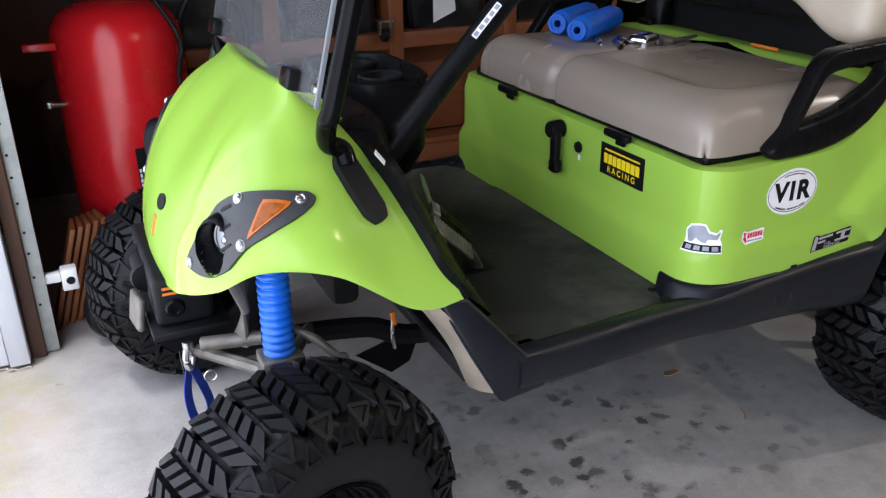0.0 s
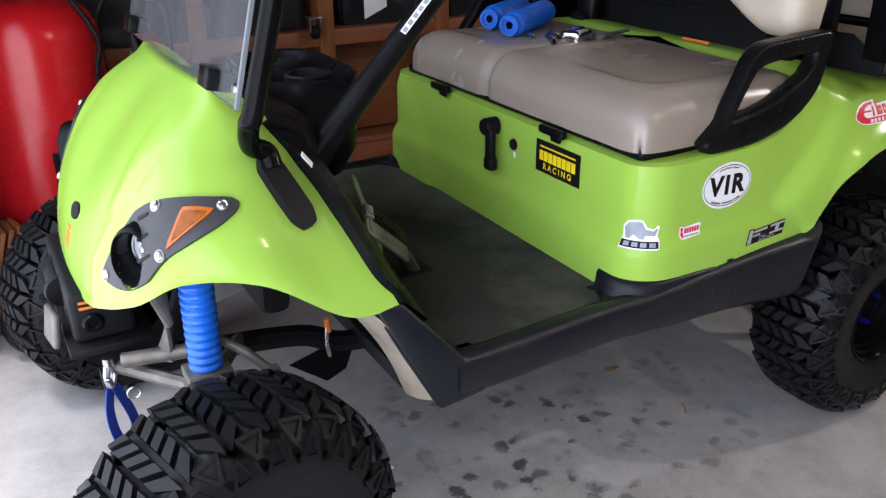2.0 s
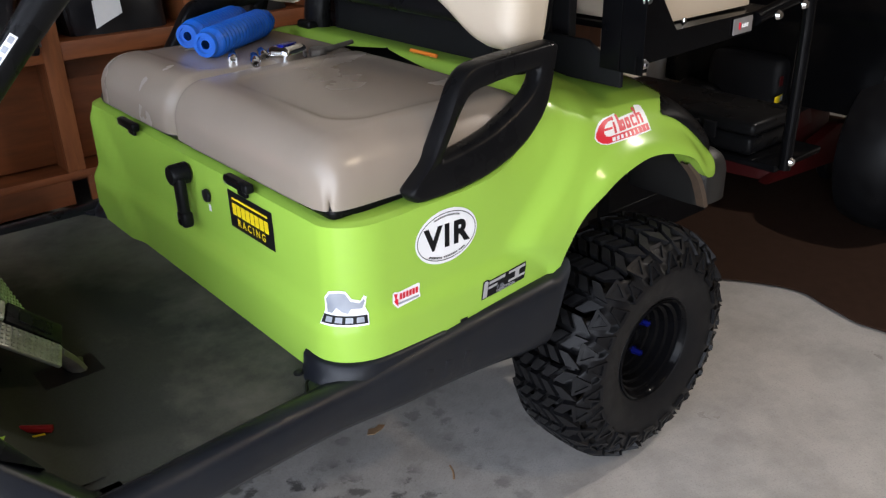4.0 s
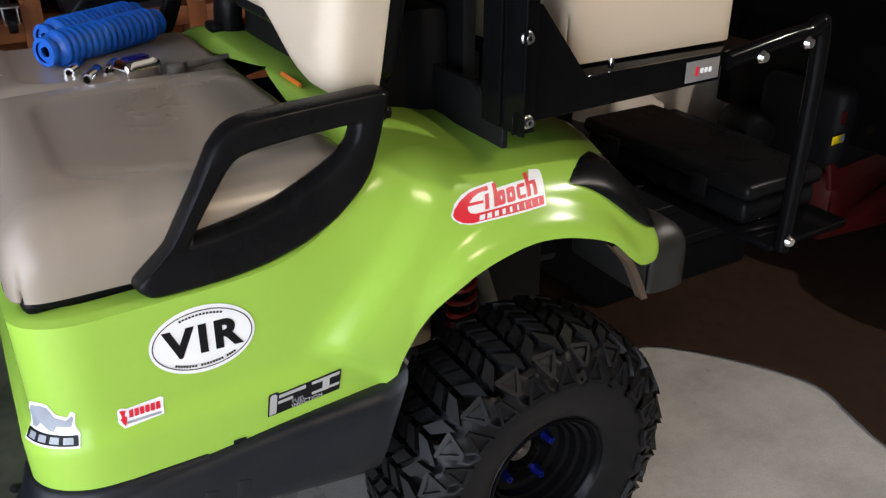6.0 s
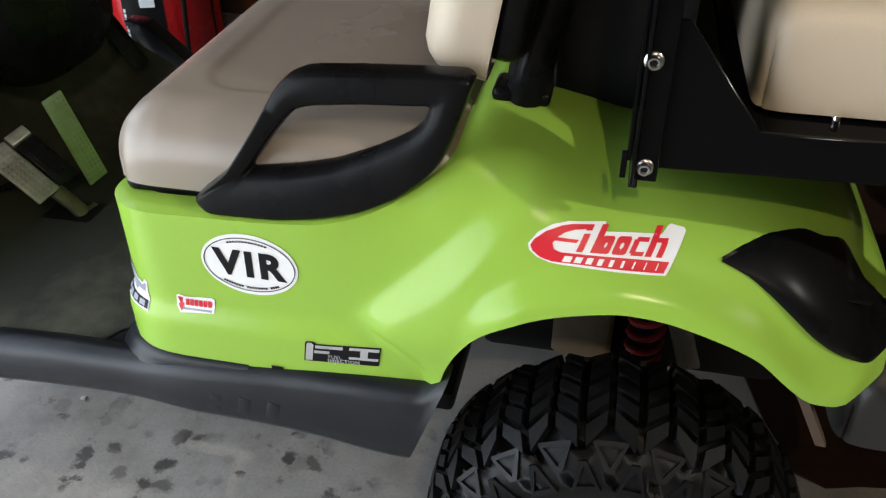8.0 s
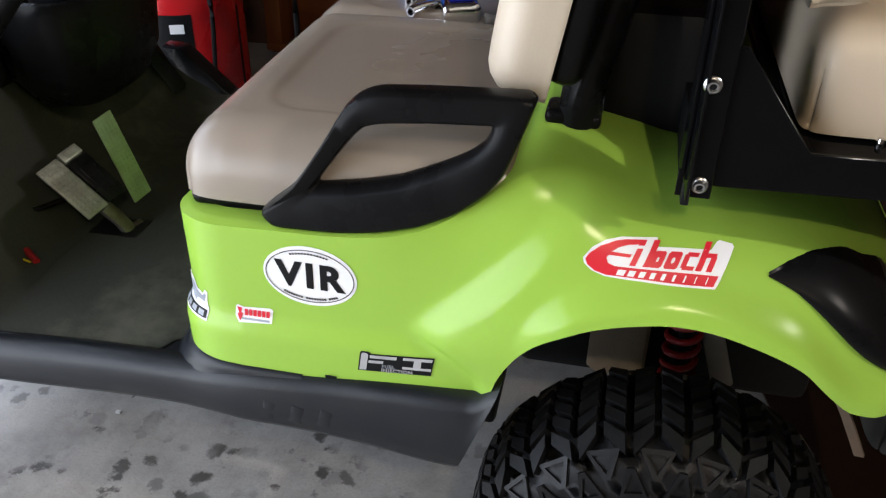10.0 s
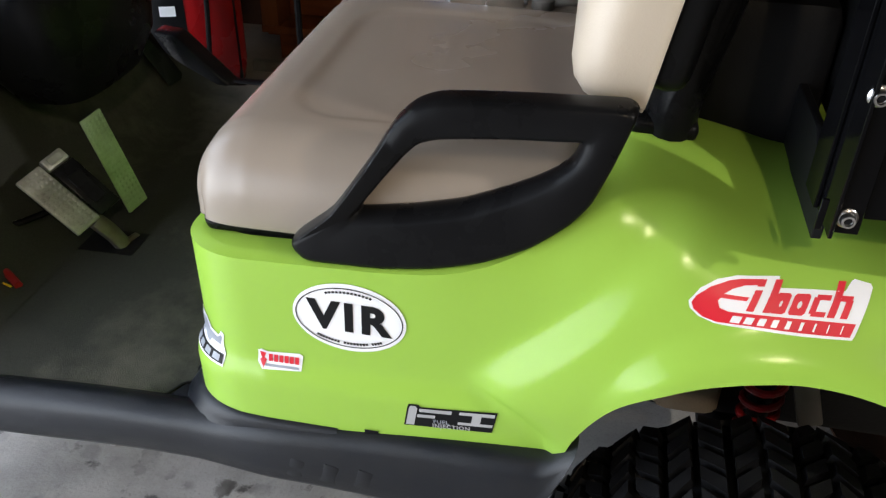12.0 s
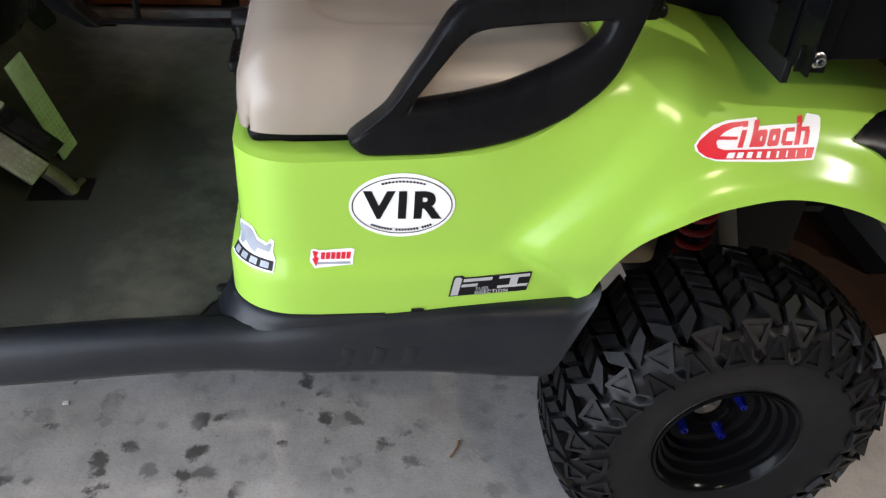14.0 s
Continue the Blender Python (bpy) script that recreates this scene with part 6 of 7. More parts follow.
# ---- stickers on the bodywork ----
def stick(name, bm, mat, parent, s0, z0, layer=0, turn=0.0, label=""):
    bmesh.ops.triangulate(bm, faces=bm.faces)
    for _ in range(3):
        long_edges = [e for e in bm.edges if e.calc_length() > 0.014]
        if not long_edges:
            break
        bmesh.ops.subdivide_edges(bm, edges=long_edges, cuts=1)
        bmesh.ops.triangulate(bm, faces=bm.faces)
    c, sn = math.cos(radians(turn)), math.sin(radians(turn))
    for v in bm.verts:
        u, w = v.co.x * c - v.co.y * sn, v.co.x * sn + v.co.y * c
        v.co = skin(s0 + u, z0 + w, 0.0012 + 0.0007 * layer)
    return part(name, bm, mat, parent, label)


def ring_bm(a, b, w, n=64):
    o, i = ellipse(a, b, n), ellipse(a - w, b - w, n)
    return grid_bm([[(p[0], p[1], 0), (q[0], q[1], 0)] for p, q in zip(o, i)], close_u=True)


# oval sticker with three letters
VS, VZ = 0.1295, 0.685
oval = stick("oval_sticker", flat_poly(ellipse(0.0690, 0.0495, 64)), M_WHITE, cart, VS, VZ, 0, -1, "white oval sticker with bold black letters")
stick("oval_line", ring_bm(0.0655, 0.0438, 0.0014), M_INK, oval, VS, VZ, 1, -1)
stick("lettering", moved(letters("VIR", 0.050, 0.0022, 1.22), Matrix.Diagonal((1.14, 1.12, 1, 1))), M_INK, oval, VS, VZ - 0.001, 1, -1, "bold black letters")
for k in range(13):
    a = radians(116 - 52 * k / 12)
    stick("print_bar", moved(bar(-0.0015, 0.0015, -0.0015, 0.0015), Matrix.Translation((0.0575 * math.cos(a) * 1.05, 0.0375 * math.sin(a), 0)) @ Matrix.Rotation(a - math.pi / 2, 4, "Z")), M_INK, oval, VS, VZ, 1, -1)
for k in range(22):
    if k in (8, 17):
        continue
    a = radians(232 + 76 * k / 21)
    stick("print_bar", moved(bar(-0.0014, 0.0014, -0.0018, 0.0018), Matrix.Translation((0.0590 * math.cos(a) * 1.06, 0.0378 * math.sin(a), 0)) @ Matrix.Rotation(a + math.pi / 2, 4, "Z")), M_INK, oval, VS, VZ, 1, -1)

# red swoosh sticker on the fender, drawn as plain shapes
ES, EZ, ET = 0.592, 0.779, 0.5
SH = 0.36            # slant of its strokes
EH = 0.80


def slant(pts):
    return [(x + SH * y, y) for x, y in pts]


def frame_shape(x0, x1, y0, y1, w):
    """A slanted round-cornered hollow block."""
    c = 0.35 * w
    outer = [(x0 + c, y0), (x1 - c, y0), (x1, y0 + c), (x1, y1 - c), (x1 - c, y1), (x0 + c, y1), (x0, y1 - c), (x0, y0 + c)]
    inner = [(x0 + w + c, y0 + w), (x1 - w - c, y0 + w), (x1 - w, y0 + w + c), (x1 - w, y1 - w - c), (x1 - w - c, y1 - w), (x0 + w + c, y1 - w), (x0 + w, y1 - w - c), (x0 + w, y0 + w + c)]
    return grid_bm([[(p[0] + SH * p[1], p[1], 0), (q[0] + SH * q[1], q[1], 0)] for p, q in zip(outer, inner)], close_u=True)


back = [(-0.0905, -0.004), (-0.0885, -0.012), (-0.079, -0.0205), (-0.062, -0.0262), (-0.044, -0.0272), (0.0735, -0.0272), (0.0765, -0.0225), (0.0925, 0.0195), (0.0905, 0.0225), (0.0745, 0.0255), (0.0715, 0.0240), (0.0650, 0.0160),
        (-0.0020, 0.0165), (-0.0010, 0.0265), (-0.045, 0.0270), (-0.064, 0.0225), (-0.080, 0.0120)]


def flatter(bm):
    return moved(bm, Matrix.Diagonal((1, EH, 1, 1)))


sw_st = stick("swoosh_sticker", flatter(flat_poly(back)), M_WHITE, cart, ES, EZ, 0, ET, "white edged red swoosh sticker")
hook = [(-0.040, 0.0242), (-0.052, 0.0222), (-0.070, 0.0145), (-0.0835, 0.0030), (-0.0875, -0.0050), (-0.0845, -0.0125), (-0.0745, -0.0200), (-0.060, -0.0238), (0.0710, -0.0245), (0.0765, -0.0120), (-0.050, -0.0105), (-0.0590, -0.0075), (-0.0615, 0.0),
        (-0.0590, 0.0035), (-0.0330, 0.0025), (-0.0305, 0.0065), (-0.0560, 0.0080), (-0.0480, 0.0140), (-0.0360, 0.0180), (-0.0200, 0.0190), (-0.0175, 0.0242)]
stick("red_shape", flatter(flat_poly(hook)), M_REDINK, sw_st, ES, EZ, 1, ET)
for x0, x1, y0, y1 in ((-0.0300, -0.0225, -0.0080, 0.0140), (-0.0300, -0.0225, 0.0175, 0.0240), (-0.0135, -0.0060, -0.0080, 0.0240), (0.0500, 0.0575, -0.0080, 0.0240)):
    stick("red_bar", flatter(flat_poly(slant([(x0, y0), (x1, y0), (x1, y1), (x0, y1)]))), M_REDINK, sw_st, ES, EZ, 1, ET)
for x0, x1 in ((-0.0070, 0.0080), (0.0110, 0.0275)):
    stick("red_frame", flatter(frame_shape(x0, x1, -0.0080, 0.0125, 0.0062)), M_REDINK, sw_st, ES, EZ, 1, ET)
for x0, x1, y0, y1 in ((0.0310, 0.0375, -0.0055, 0.0100), (0.0335, 0.0475, -0.0080, -0.0030), (0.0335, 0.0475, 0.0078, 0.0125), (0.0575, 0.0690, 0.0078, 0.0125), (0.0630, 0.0700, -0.0080, 0.0090)):
    stick("red_bar", flatter(flat_poly(slant([(x0, y0), (x1, y0), (x1, y1), (x0, y1)]))), M_REDINK, sw_st, ES, EZ, 1, ET)
for k in range(9):
    w = max(0.0098 - 0.0013 * k, 0.0012)
    x0 = -0.0400 + 0.0136 * k
    stick("white_bar", flatter(flat_poly(slant([(x0, -0.0218), (x0 + w, -0.0218), (x0 + w, -0.0140), (x0, -0.0140)]))), M_WHITE, sw_st, ES, EZ, 2, ET)

# silver sticker with small words
FS, FZ, FT = 0.2540, 0.5600, 4.5
fi = stick("silver_sticker", flat_poly([(-0.058, -0.0165), (0.052, -0.0165), (0.060, 0.0155), (-0.034, 0.0155), (-0.038, 0.019), (-0.049, 0.019), (-0.051, 0.0155)]), M_INK, cart, FS, FZ, 0, FT, "black and silver sticker reading fuel injection")
for pts in ([(-0.0555, -0.0145), (-0.045, -0.0145), (-0.0385, 0.0135), (-0.041, 0.017), (-0.047, 0.017), (-0.049, 0.0135)], [(-0.037, 0.008), (0.003, 0.008), (0.0045, 0.0135), (-0.036, 0.0135)],
            [(-0.040, -0.001), (-0.018, -0.001), (-0.0165, 0.004), (-0.039, 0.004)], [(0.013, 0.009), (0.056, 0.009), (0.0572, 0.0135), (0.014, 0.0135)],
            [(0.027, -0.003), (0.038, -0.003), (0.0405, 0.009), (0.0295, 0.009)], [(0.010, -0.0075), (0.0525, -0.0075), (0.0537, -0.003), (0.011, -0.003)]):
    stick("silver_shape", flat_poly(pts), M_SILVERINK, fi, FS, FZ, 1, FT)
stick("lettering", moved(letters("FUEL", 0.0085, 0.0002, 1.1), Matrix.Translation((-0.010, -0.0035, 0))), M_GREYINK, fi, FS, FZ - 0.002, 2, FT)
stick("lettering", moved(letters("INJECTION", 0.0085, 0.0002, 1.15), Matrix.Translation((0.002, -0.0125, 0))), M_SILVERINK, fi, FS, FZ, 2, FT)

# small red and white sticker
SS, SZ = 0.038, 0.606
sm = stick("small_sticker", flat_poly([(-0.030, -0.007), (-0.024, -0.016), (0.027, -0.013), (0.028, -0.003), (0.030, 0.009), (0.026, 0.012), (-0.016, 0.009), (-0.024, 0.012), (-0.028, 0.010)]), M_WHITE, cart, SS, SZ, 0, 0.5, "small red and white sticker")
stick("red_shape", flat_poly([(-0.026, 0.009), (-0.018, 0.007), (-0.021, -0.001), (-0.018, -0.003), (-0.022, -0.014), (-0.027, -0.004), (-0.024, -0.002)]), M_REDINK, sm, SS, SZ, 1, 0.5)
for k in range(6):
    stick("red_bar", bar(-0.015 + 0.0068 * k, -0.0098 + 0.0068 * k, -0.005, 0.006, 0.1), M_REDINK, sm, SS, SZ, 1, 0.5)
stick("print_bar", bar(-0.020, 0.024, -0.0115, -0.0085), M_GREYINK, sm, SS, SZ, 1, 0.5)

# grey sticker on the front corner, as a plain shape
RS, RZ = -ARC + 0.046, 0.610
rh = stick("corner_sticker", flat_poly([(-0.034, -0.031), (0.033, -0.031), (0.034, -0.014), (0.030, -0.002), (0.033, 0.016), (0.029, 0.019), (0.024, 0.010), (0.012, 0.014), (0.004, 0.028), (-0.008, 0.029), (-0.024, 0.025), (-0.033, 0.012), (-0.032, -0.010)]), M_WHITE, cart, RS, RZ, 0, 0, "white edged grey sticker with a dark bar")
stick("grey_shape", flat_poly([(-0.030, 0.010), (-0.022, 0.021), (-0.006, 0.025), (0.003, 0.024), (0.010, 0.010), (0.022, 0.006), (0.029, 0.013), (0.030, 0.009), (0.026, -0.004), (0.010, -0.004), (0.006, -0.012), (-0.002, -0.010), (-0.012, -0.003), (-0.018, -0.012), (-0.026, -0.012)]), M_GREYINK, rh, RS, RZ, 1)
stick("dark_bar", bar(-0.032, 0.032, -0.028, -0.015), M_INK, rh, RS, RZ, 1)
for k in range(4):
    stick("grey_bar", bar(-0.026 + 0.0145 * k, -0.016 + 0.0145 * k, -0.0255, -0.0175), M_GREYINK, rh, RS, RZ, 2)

# black and yellow sticker on the box front
DS, DZ = -ARC - (0.283 - RC), 0.689
dk = stick("black_sticker", bar(-0.080, 0.080, -0.037, 0.037), M_INK, cart, DS, DZ, 0, 0, "black sticker with yellow bars")
stick("yellow_bar", bar(-0.064, 0.064, 0.021, 0.025), M_YELLOWINK, dk, DS, DZ, 1)
for k in range(8):
    stick("yellow_bar", bar(-0.066 + 0.0165 * k, -0.0515 + 0.0165 * k, -0.009, 0.014), M_YELLOWINK, dk, DS, DZ, 1)
stick("lettering", letters("RACING", 0.020, 0.0004, 1.55), M_YELLOWINK, dk, DS, DZ - 0.022, 1)
stick("key_label", bar(-0.005, 0.005, -0.007, 0.007), M_WHITE, cart, -ARC - (0.449 - RC), 0.662, 0, 0, "tiny white label")
for s0, z0 in ((0.001, 0.507), (0.155, 0.516)):
    stick("body_tab", bar(-0.009, 0.009, -0.004, 0.004), M_INK, cart, s0, z0, 1)


for k in range(6):
    part("raised_bar", moved(rbox(0.020, 0.003, 0.034, 0.0014, 2), pose(0.125 + 0.046 * k, -0.0322 - 0.0003 * k, 0.446, 0, 14, 0)), M_ROCKER, cart)
M_OLDPAPER = material("creased_cream_plastic", (0.50, 0.45, 0.39), 0.5, color2=(0.42, 0.37, 0.31), scale=14, bump=0.4, bump_scale=30)
# ---- things on the bench ----
def bellows(a, b, r, rings):
    a, b = Vector(a), Vector(b)
    L = (b - a).length
    prof = [(0.010, 0.004), (0.010, 0.0), (r * 0.55, 0.0), (r * 0.62, 0.004), (r * 0.62, 0.014), (r * 0.92, 0.022)]
    h = (L - 0.044) / rings
    for k in range(rings):
        z = 0.022 + h * (k + 0.5)
        prof += [(r * 0.86, z - 0.48 * h), (r * 0.97, z - 0.25 * h), (r, z), (r * 0.97, z + 0.25 * h), (r * 0.86, z + 0.48 * h)]
    prof += [(r * 0.9, L - 0.02), (r * 0.75, L - 0.012), (r * 0.75, L), (0.012, L), (0.012, L - 0.01)]
    return moved(revolve(prof, 32), look(tuple(a), tuple(a * 2 - b)))


for a, b in (((0.150, 0.735, 0.908), (0.385, 0.895, 0.908)), ((0.165, 0.855, 0.908), (0.365, 0.990, 0.908))):
    ob = thing("shock_boot_cover", "spare bright blue ribbed rubber shock boot on the bench", "shock boot", "spare boots on the bench", at=(a[0], a[1], 0.872))
    sub("bellows", bellows(a, b, 0.034, 15), M_BLUEBOOT, ob)
    for p, q in ((a, b), (b, a)):
        p, q = Vector(p), Vector(q)
        d = (q - p).normalized()
        sub("collar", moved(revolve([(0.019, -0.006), (0.0265, -0.006), (0.0275, -0.003), (0.0275, 0.003), (0.0265, 0.006), (0.019, 0.006)], 28), look(tuple(p + d * 0.002), tuple(p - d))), M_BLUEBOOT, ob)


def socket(a, b, r):
    a, b = Vector(a), Vector(b)
    L = (b - a).length
    prof = [(r * 0.55, 0.012), (r * 0.62, 0.0), (r * 0.92, 0.0), (r, 0.002), (r, L * 0.55), (r * 0.9, L * 0.62), (r * 0.9, L - 0.002), (r * 0.8, L), (0, L)]
    return moved(revolve(prof, 24), look(tuple(a), tuple(a * 2 - b)))


SEAT_Z = 0.872
for a, b, r in (((0.195, 0.600, 0), (0.225, 0.665, 0), 0.0105), ((0.238, 0.640, 0), (0.262, 0.700, 0), 0.0105), ((0.175, 0.665, 0), (0.205, 0.725, 0), 0.010)):
    z = SEAT_Z + r
    tagged(part("socket", socket((a[0], a[1], z), (b[0], b[1], z), r), M_CHROME), "chrome deep socket lying on the beige bench", "socket", "sockets on the bench")
tape = thing("tape_measure", "chrome cased tape measure lying on the beige bench", "tape measure", at=(0.285, 0.625, SEAT_Z))
sub("case", moved(cushion(-0.036, 0.036, -0.030, 0.030, 0.0, 0.034, 0.012, 18, 18, 0.0), pose(0.285, 0.625, SEAT_Z - 0.002, 0, 0, 20)), M_CHROME, tape)
sub("belt_clip", moved(rbox(0.045, 0.020, 0.003, 0.001), pose(0.285, 0.625, SEAT_Z + 0.034, 0, 0, 20)), M_BLUEANO, tape)
wr = thing("ratchet", "steel ratchet with a thin extension on the bench", "ratchet", at=(0.36, 0.62, SEAT_Z))
sub("head", moved(revolve([(0, 0.0), (0.017, 0.0), (0.019, 0.003), (0.019, 0.016), (0.015, 0.020), (0, 0.020)], 24), pose(0.352, 0.608, SEAT_Z - 0.001)), M_DULLSTEEL, wr)
sub("extension", tube([(0.352, 0.608, SEAT_Z + 0.010), (0.40, 0.612, SEAT_Z + 0.012), (0.452, 0.618, SEAT_Z + 0.016)], [0.008, 0.006, 0.005], 12), M_DULLSTEEL, wr)

# ---- compressor tank ----
tank = thing("air_tank", "glossy red upright steel air tank by the wall", "air tank", at=(-0.93, 1.76, 0))
sub("shell", revolve([(0, 0.10), (0.08, 0.105), (0.14, 0.13), (0.165, 0.17), (0.172, 0.22), (0.172, 0.80), (0.166, 0.845), (0.142, 0.89), (0.09, 0.918), (0.0, 0.925)], 56, "z", (-0.93, 1.76, 0)), M_RED, tank)
sub("foot_ring", revolve([(0.150, 0.0), (0.155, 0.0), (0.155, 0.15), (0.150, 0.15)], 40, "z", (-0.93, 1.76, 0)), M_RED, tank)
sub("side_bracket", span(-1.165, -1.085, 1.66, 1.70, 0.800, 0.822, 0.003), M_RED, tank)
sub("valve", join(tube([(-1.09, 1.70, 0.63), (-1.125, 1.69, 0.635)], 0.008, 10), rbox(0.014, 0.02, 0.02, 0.004, 2, (-1.127, 1.69, 0.635))), M_SILVER, tank, "small steel drain valve")


def tank_label():
    rows = []
    for i in range(13):
        a = radians(-94 + 38 * i / 12)
        rows.append([(-0.93 + 0.1733 * math.cos(a), 1.76 + 0.1733 * math.sin(a), z) for z in (0.285, 0.50)])
    return grid_bm(rows)


lab = sub("label", tank_label(), M_INK, tank, "black instruction label")
for k in range(9):
    a = radians(-92)
    sub("print_bar", moved(rbox(0.006, 0.001, 0.012, 0.0), pose(-0.93 + 0.1742 * math.cos(a), 1.76 + 0.1742 * math.sin(a), 0.30 + 0.016 * k, 0, 0, 9)), M_WHITE, lab)
sub("print_mark", moved(rbox(0.040, 0.001, 0.030, 0.0), pose(-0.93 + 0.1744 * math.cos(radians(-70)), 1.76 + 0.1744 * math.sin(radians(-70)), 0.455, 0, 0, 20)), M_WHITE, lab)

tank.scale = (1.18, 1.18, 1.02)
tank.location.x += 0.014
hose = tagged(part("hose", tube(smooth_path([(-0.80, 1.66, 0.95), (-0.74, 1.62, 0.82), (-0.76, 1.60, 0.70), (-0.72, 1.58, 0.55), (-0.745, 1.60, 0.3), (-0.76, 1.62, 0.01)], 6), 0.008, 8), M_DARK), "thin dark air hose hanging beside the tank", "hose")
stand = thing("hand_truck", "dark steel hand truck frame standing behind the cart", "hand truck", at=(-0.62, 1.75, 0))
sub("frame", join(tube(smooth_path([(-0.72, 1.75, 0.0), (-0.72, 1.75, 0.75), (-0.70, 1.75, 0.90), (-0.62, 1.75, 0.98)], 5), 0.011, 8), tube(smooth_path([(-0.50, 1.75, 0.0), (-0.50, 1.75, 0.75), (-0.52, 1.75, 0.90), (-0.62, 1.75, 0.98)], 5), 0.011, 8)), M_DARK, stand)
M_GREENPIPE = material("old_green_paint", (0.05, 0.10, 0.05), 0.5, scale=10)
sub("grip", tube(smooth_path([(-0.62, 1.70, 0.62), (-0.63, 1.70, 0.74), (-0.60, 1.70, 0.80)], 4), 0.016, 10), M_GREENPIPE, stand)
lumber = thing("lumber_stack", "short reddish boards leaning together by the door track", "boards", at=(-1.15, 1.5, 0))
for k in range(5):
    sub("board", moved(rbox(0.014, 0.09, 0.34, 0.002), pose(-1.20 + 0.020 * k, 1.47 + 0.012 * k, 0.168, 4, 17, 4 * k)), M_WOODV, lumber)
sensor = thing("door_sensor", "small white door sensor with dark lens on the track", "sensor", at=(-1.19, 1.21, 0.22))
sub("case", span(-1.185, -1.140, 1.185, 1.235, 0.190, 0.255, 0.005), M_PVC, sensor)
sub("bracket", span(-1.235, -1.186, 1.200, 1.226, 0.215, 0.245, 0.004), M_PVC, sensor)
sub("lens", revolve([(0, -0.003), (0.011, -0.003), (0.013, 0.0), (0, 0.0)], 20, "y", (-1.160, 1.186, 0.222)), M_INK, sensor)
sensor.location = (-1.212, 1.310, 0.22)
spare = thing("cart_wheel", "small black rubber wheel standing behind the front tyre", "wheel", at=(-1.06, 1.30, 0))
sub("tyre", moved(revolve([(0.05, -0.03), (0.085, -0.035), (0.105, -0.022), (0.11, 0.0), (0.105, 0.022), (0.085, 0.035), (0.05, 0.03)], 36, "y"), pose(-1.06, 1.30, 0.11, 0, 0, 20)), M_RUBBER, spare)
sub("rim", moved(revolve([(0.0, -0.022), (0.045, -0.024), (0.052, -0.03), (0.052, 0.03), (0.0, 0.022)], 28, "y"), pose(-1.06, 1.30, 0.11, 0, 0, 20)), M_DARK, spare)

# ---- built-in wooden shelves along the far wall ----
CAB_Y = 2.30
cab = thing("shelf_unit", "orange stained wooden shelf unit with dusty open bays", "shelves", at=(0.4, CAB_Y, 0))
for x in (-0.86, -0.31, 0.235, 0.80, 1.36):
    sub("upright", span(x, x + 0.068, CAB_Y, CAB_Y + 0.022, 0.15, 2.2, 0.003), M_WOODV, cab)
    sub("divider", span(x + 0.02, x + 0.045, CAB_Y + 0.024, WALL_Y - 0.03, 0.15, 2.2, 0.002), M_WOODV, cab)
for z0, z1 in ((0.045, 0.150), (0.600, 0.668), (1.16, 1.23), (1.75, 1.82)):
    for x in (-0.792, -0.242, 0.303, 0.868):
        sub("rail", span(x, x + (0.482 if x < 0.2 else 0.497 if x < 0.8 else 0.492), CAB_Y + 0.002, CAB_Y + 0.022, z0, z1, 0.003), M_WOOD, cab)
for z in (0.13, 0.645, 1.21, 1.80):
    sub("shelf_board", span(-0.85, 1.42, CAB_Y + 0.026, WALL_Y - 0.03, z, z + 0.02, 0.002), M_WOOD, cab)
for x in (-0.82, -0.27, 0.28, 0.845):
    sub("back_panel", span(x, x + 0.54, CAB_Y + 0.20, CAB_Y + 0.212, 0.16, 0.64, 0.002), M_WOOD, cab)
sub("base_rail", span(-0.86, 1.43, CAB_Y - 0.008, CAB_Y - 0.001, 0.15, 0.178, 0.002), M_WOOD, cab)
tagged(part("plinth_board", span(-0.9, 1.5, CAB_Y - 0.045, CAB_Y - 0.012, 0.0, 0.042, 0.003), M_GALV), "grey painted board along the foot of the shelves", "board")


def sack(x, y, z, sx, sy, sz, seed):
    bm = cushion(-sx, sx, -sy, sy, 0, sz, min(sx, sy, sz) * 0.5, 26, 22, 0.02)
    for v in bm.verts:
        p = v.co * 9
        v.co += Vector((noise.noise(p + Vector((seed, 0, 0))), noise.noise(p + Vector((0, seed, 3))), noise.noise(p + Vector((5, 0, seed))) * (1 if v.co.z > 0.01 else 0))) * 0.03
        v.co.z = max(0.0, v.co.z)
    return tagged(part("bag", moved(bm, Matrix.Translation((x, y, z))), M_BAG), "crumpled black plastic bag stowed on the wooden shelf", "bag", "bags on the shelves")


for k, (x, sx, sz) in enumerate(((-0.52, 0.20, 0.34), (0.02, 0.20, 0.36), (0.56, 0.20, 0.40), (1.10, 0.22, 0.36))):
    sack(x, CAB_Y + 0.22, 0.666, sx, 0.16, sz, 3 * k + 1)
caster = thing("caster", "steel swivel caster with dark wheel on the shelf", "caster", at=(0.20, 2.26, 0.67))
sub("fork", join(span(0.17, 0.23, CAB_Y - 0.06, CAB_Y - 0.002, 0.725, 0.732, 0.002), span(0.175, 0.180, CAB_Y - 0.05, CAB_Y - 0.01, 0.67, 0.727, 0.002), span(0.220, 0.225, CAB_Y - 0.05, CAB_Y - 0.01, 0.67, 0.727, 0.002)), M_SILVER, caster)
sub("wheel", revolve([(0, -0.014), (0.024, -0.014), (0.028, -0.010), (0.028, 0.010), (0.024, 0.014), (0, 0.014)], 24, "x", (0.20, CAB_Y - 0.034, 0.668)), M_DARK, caster)
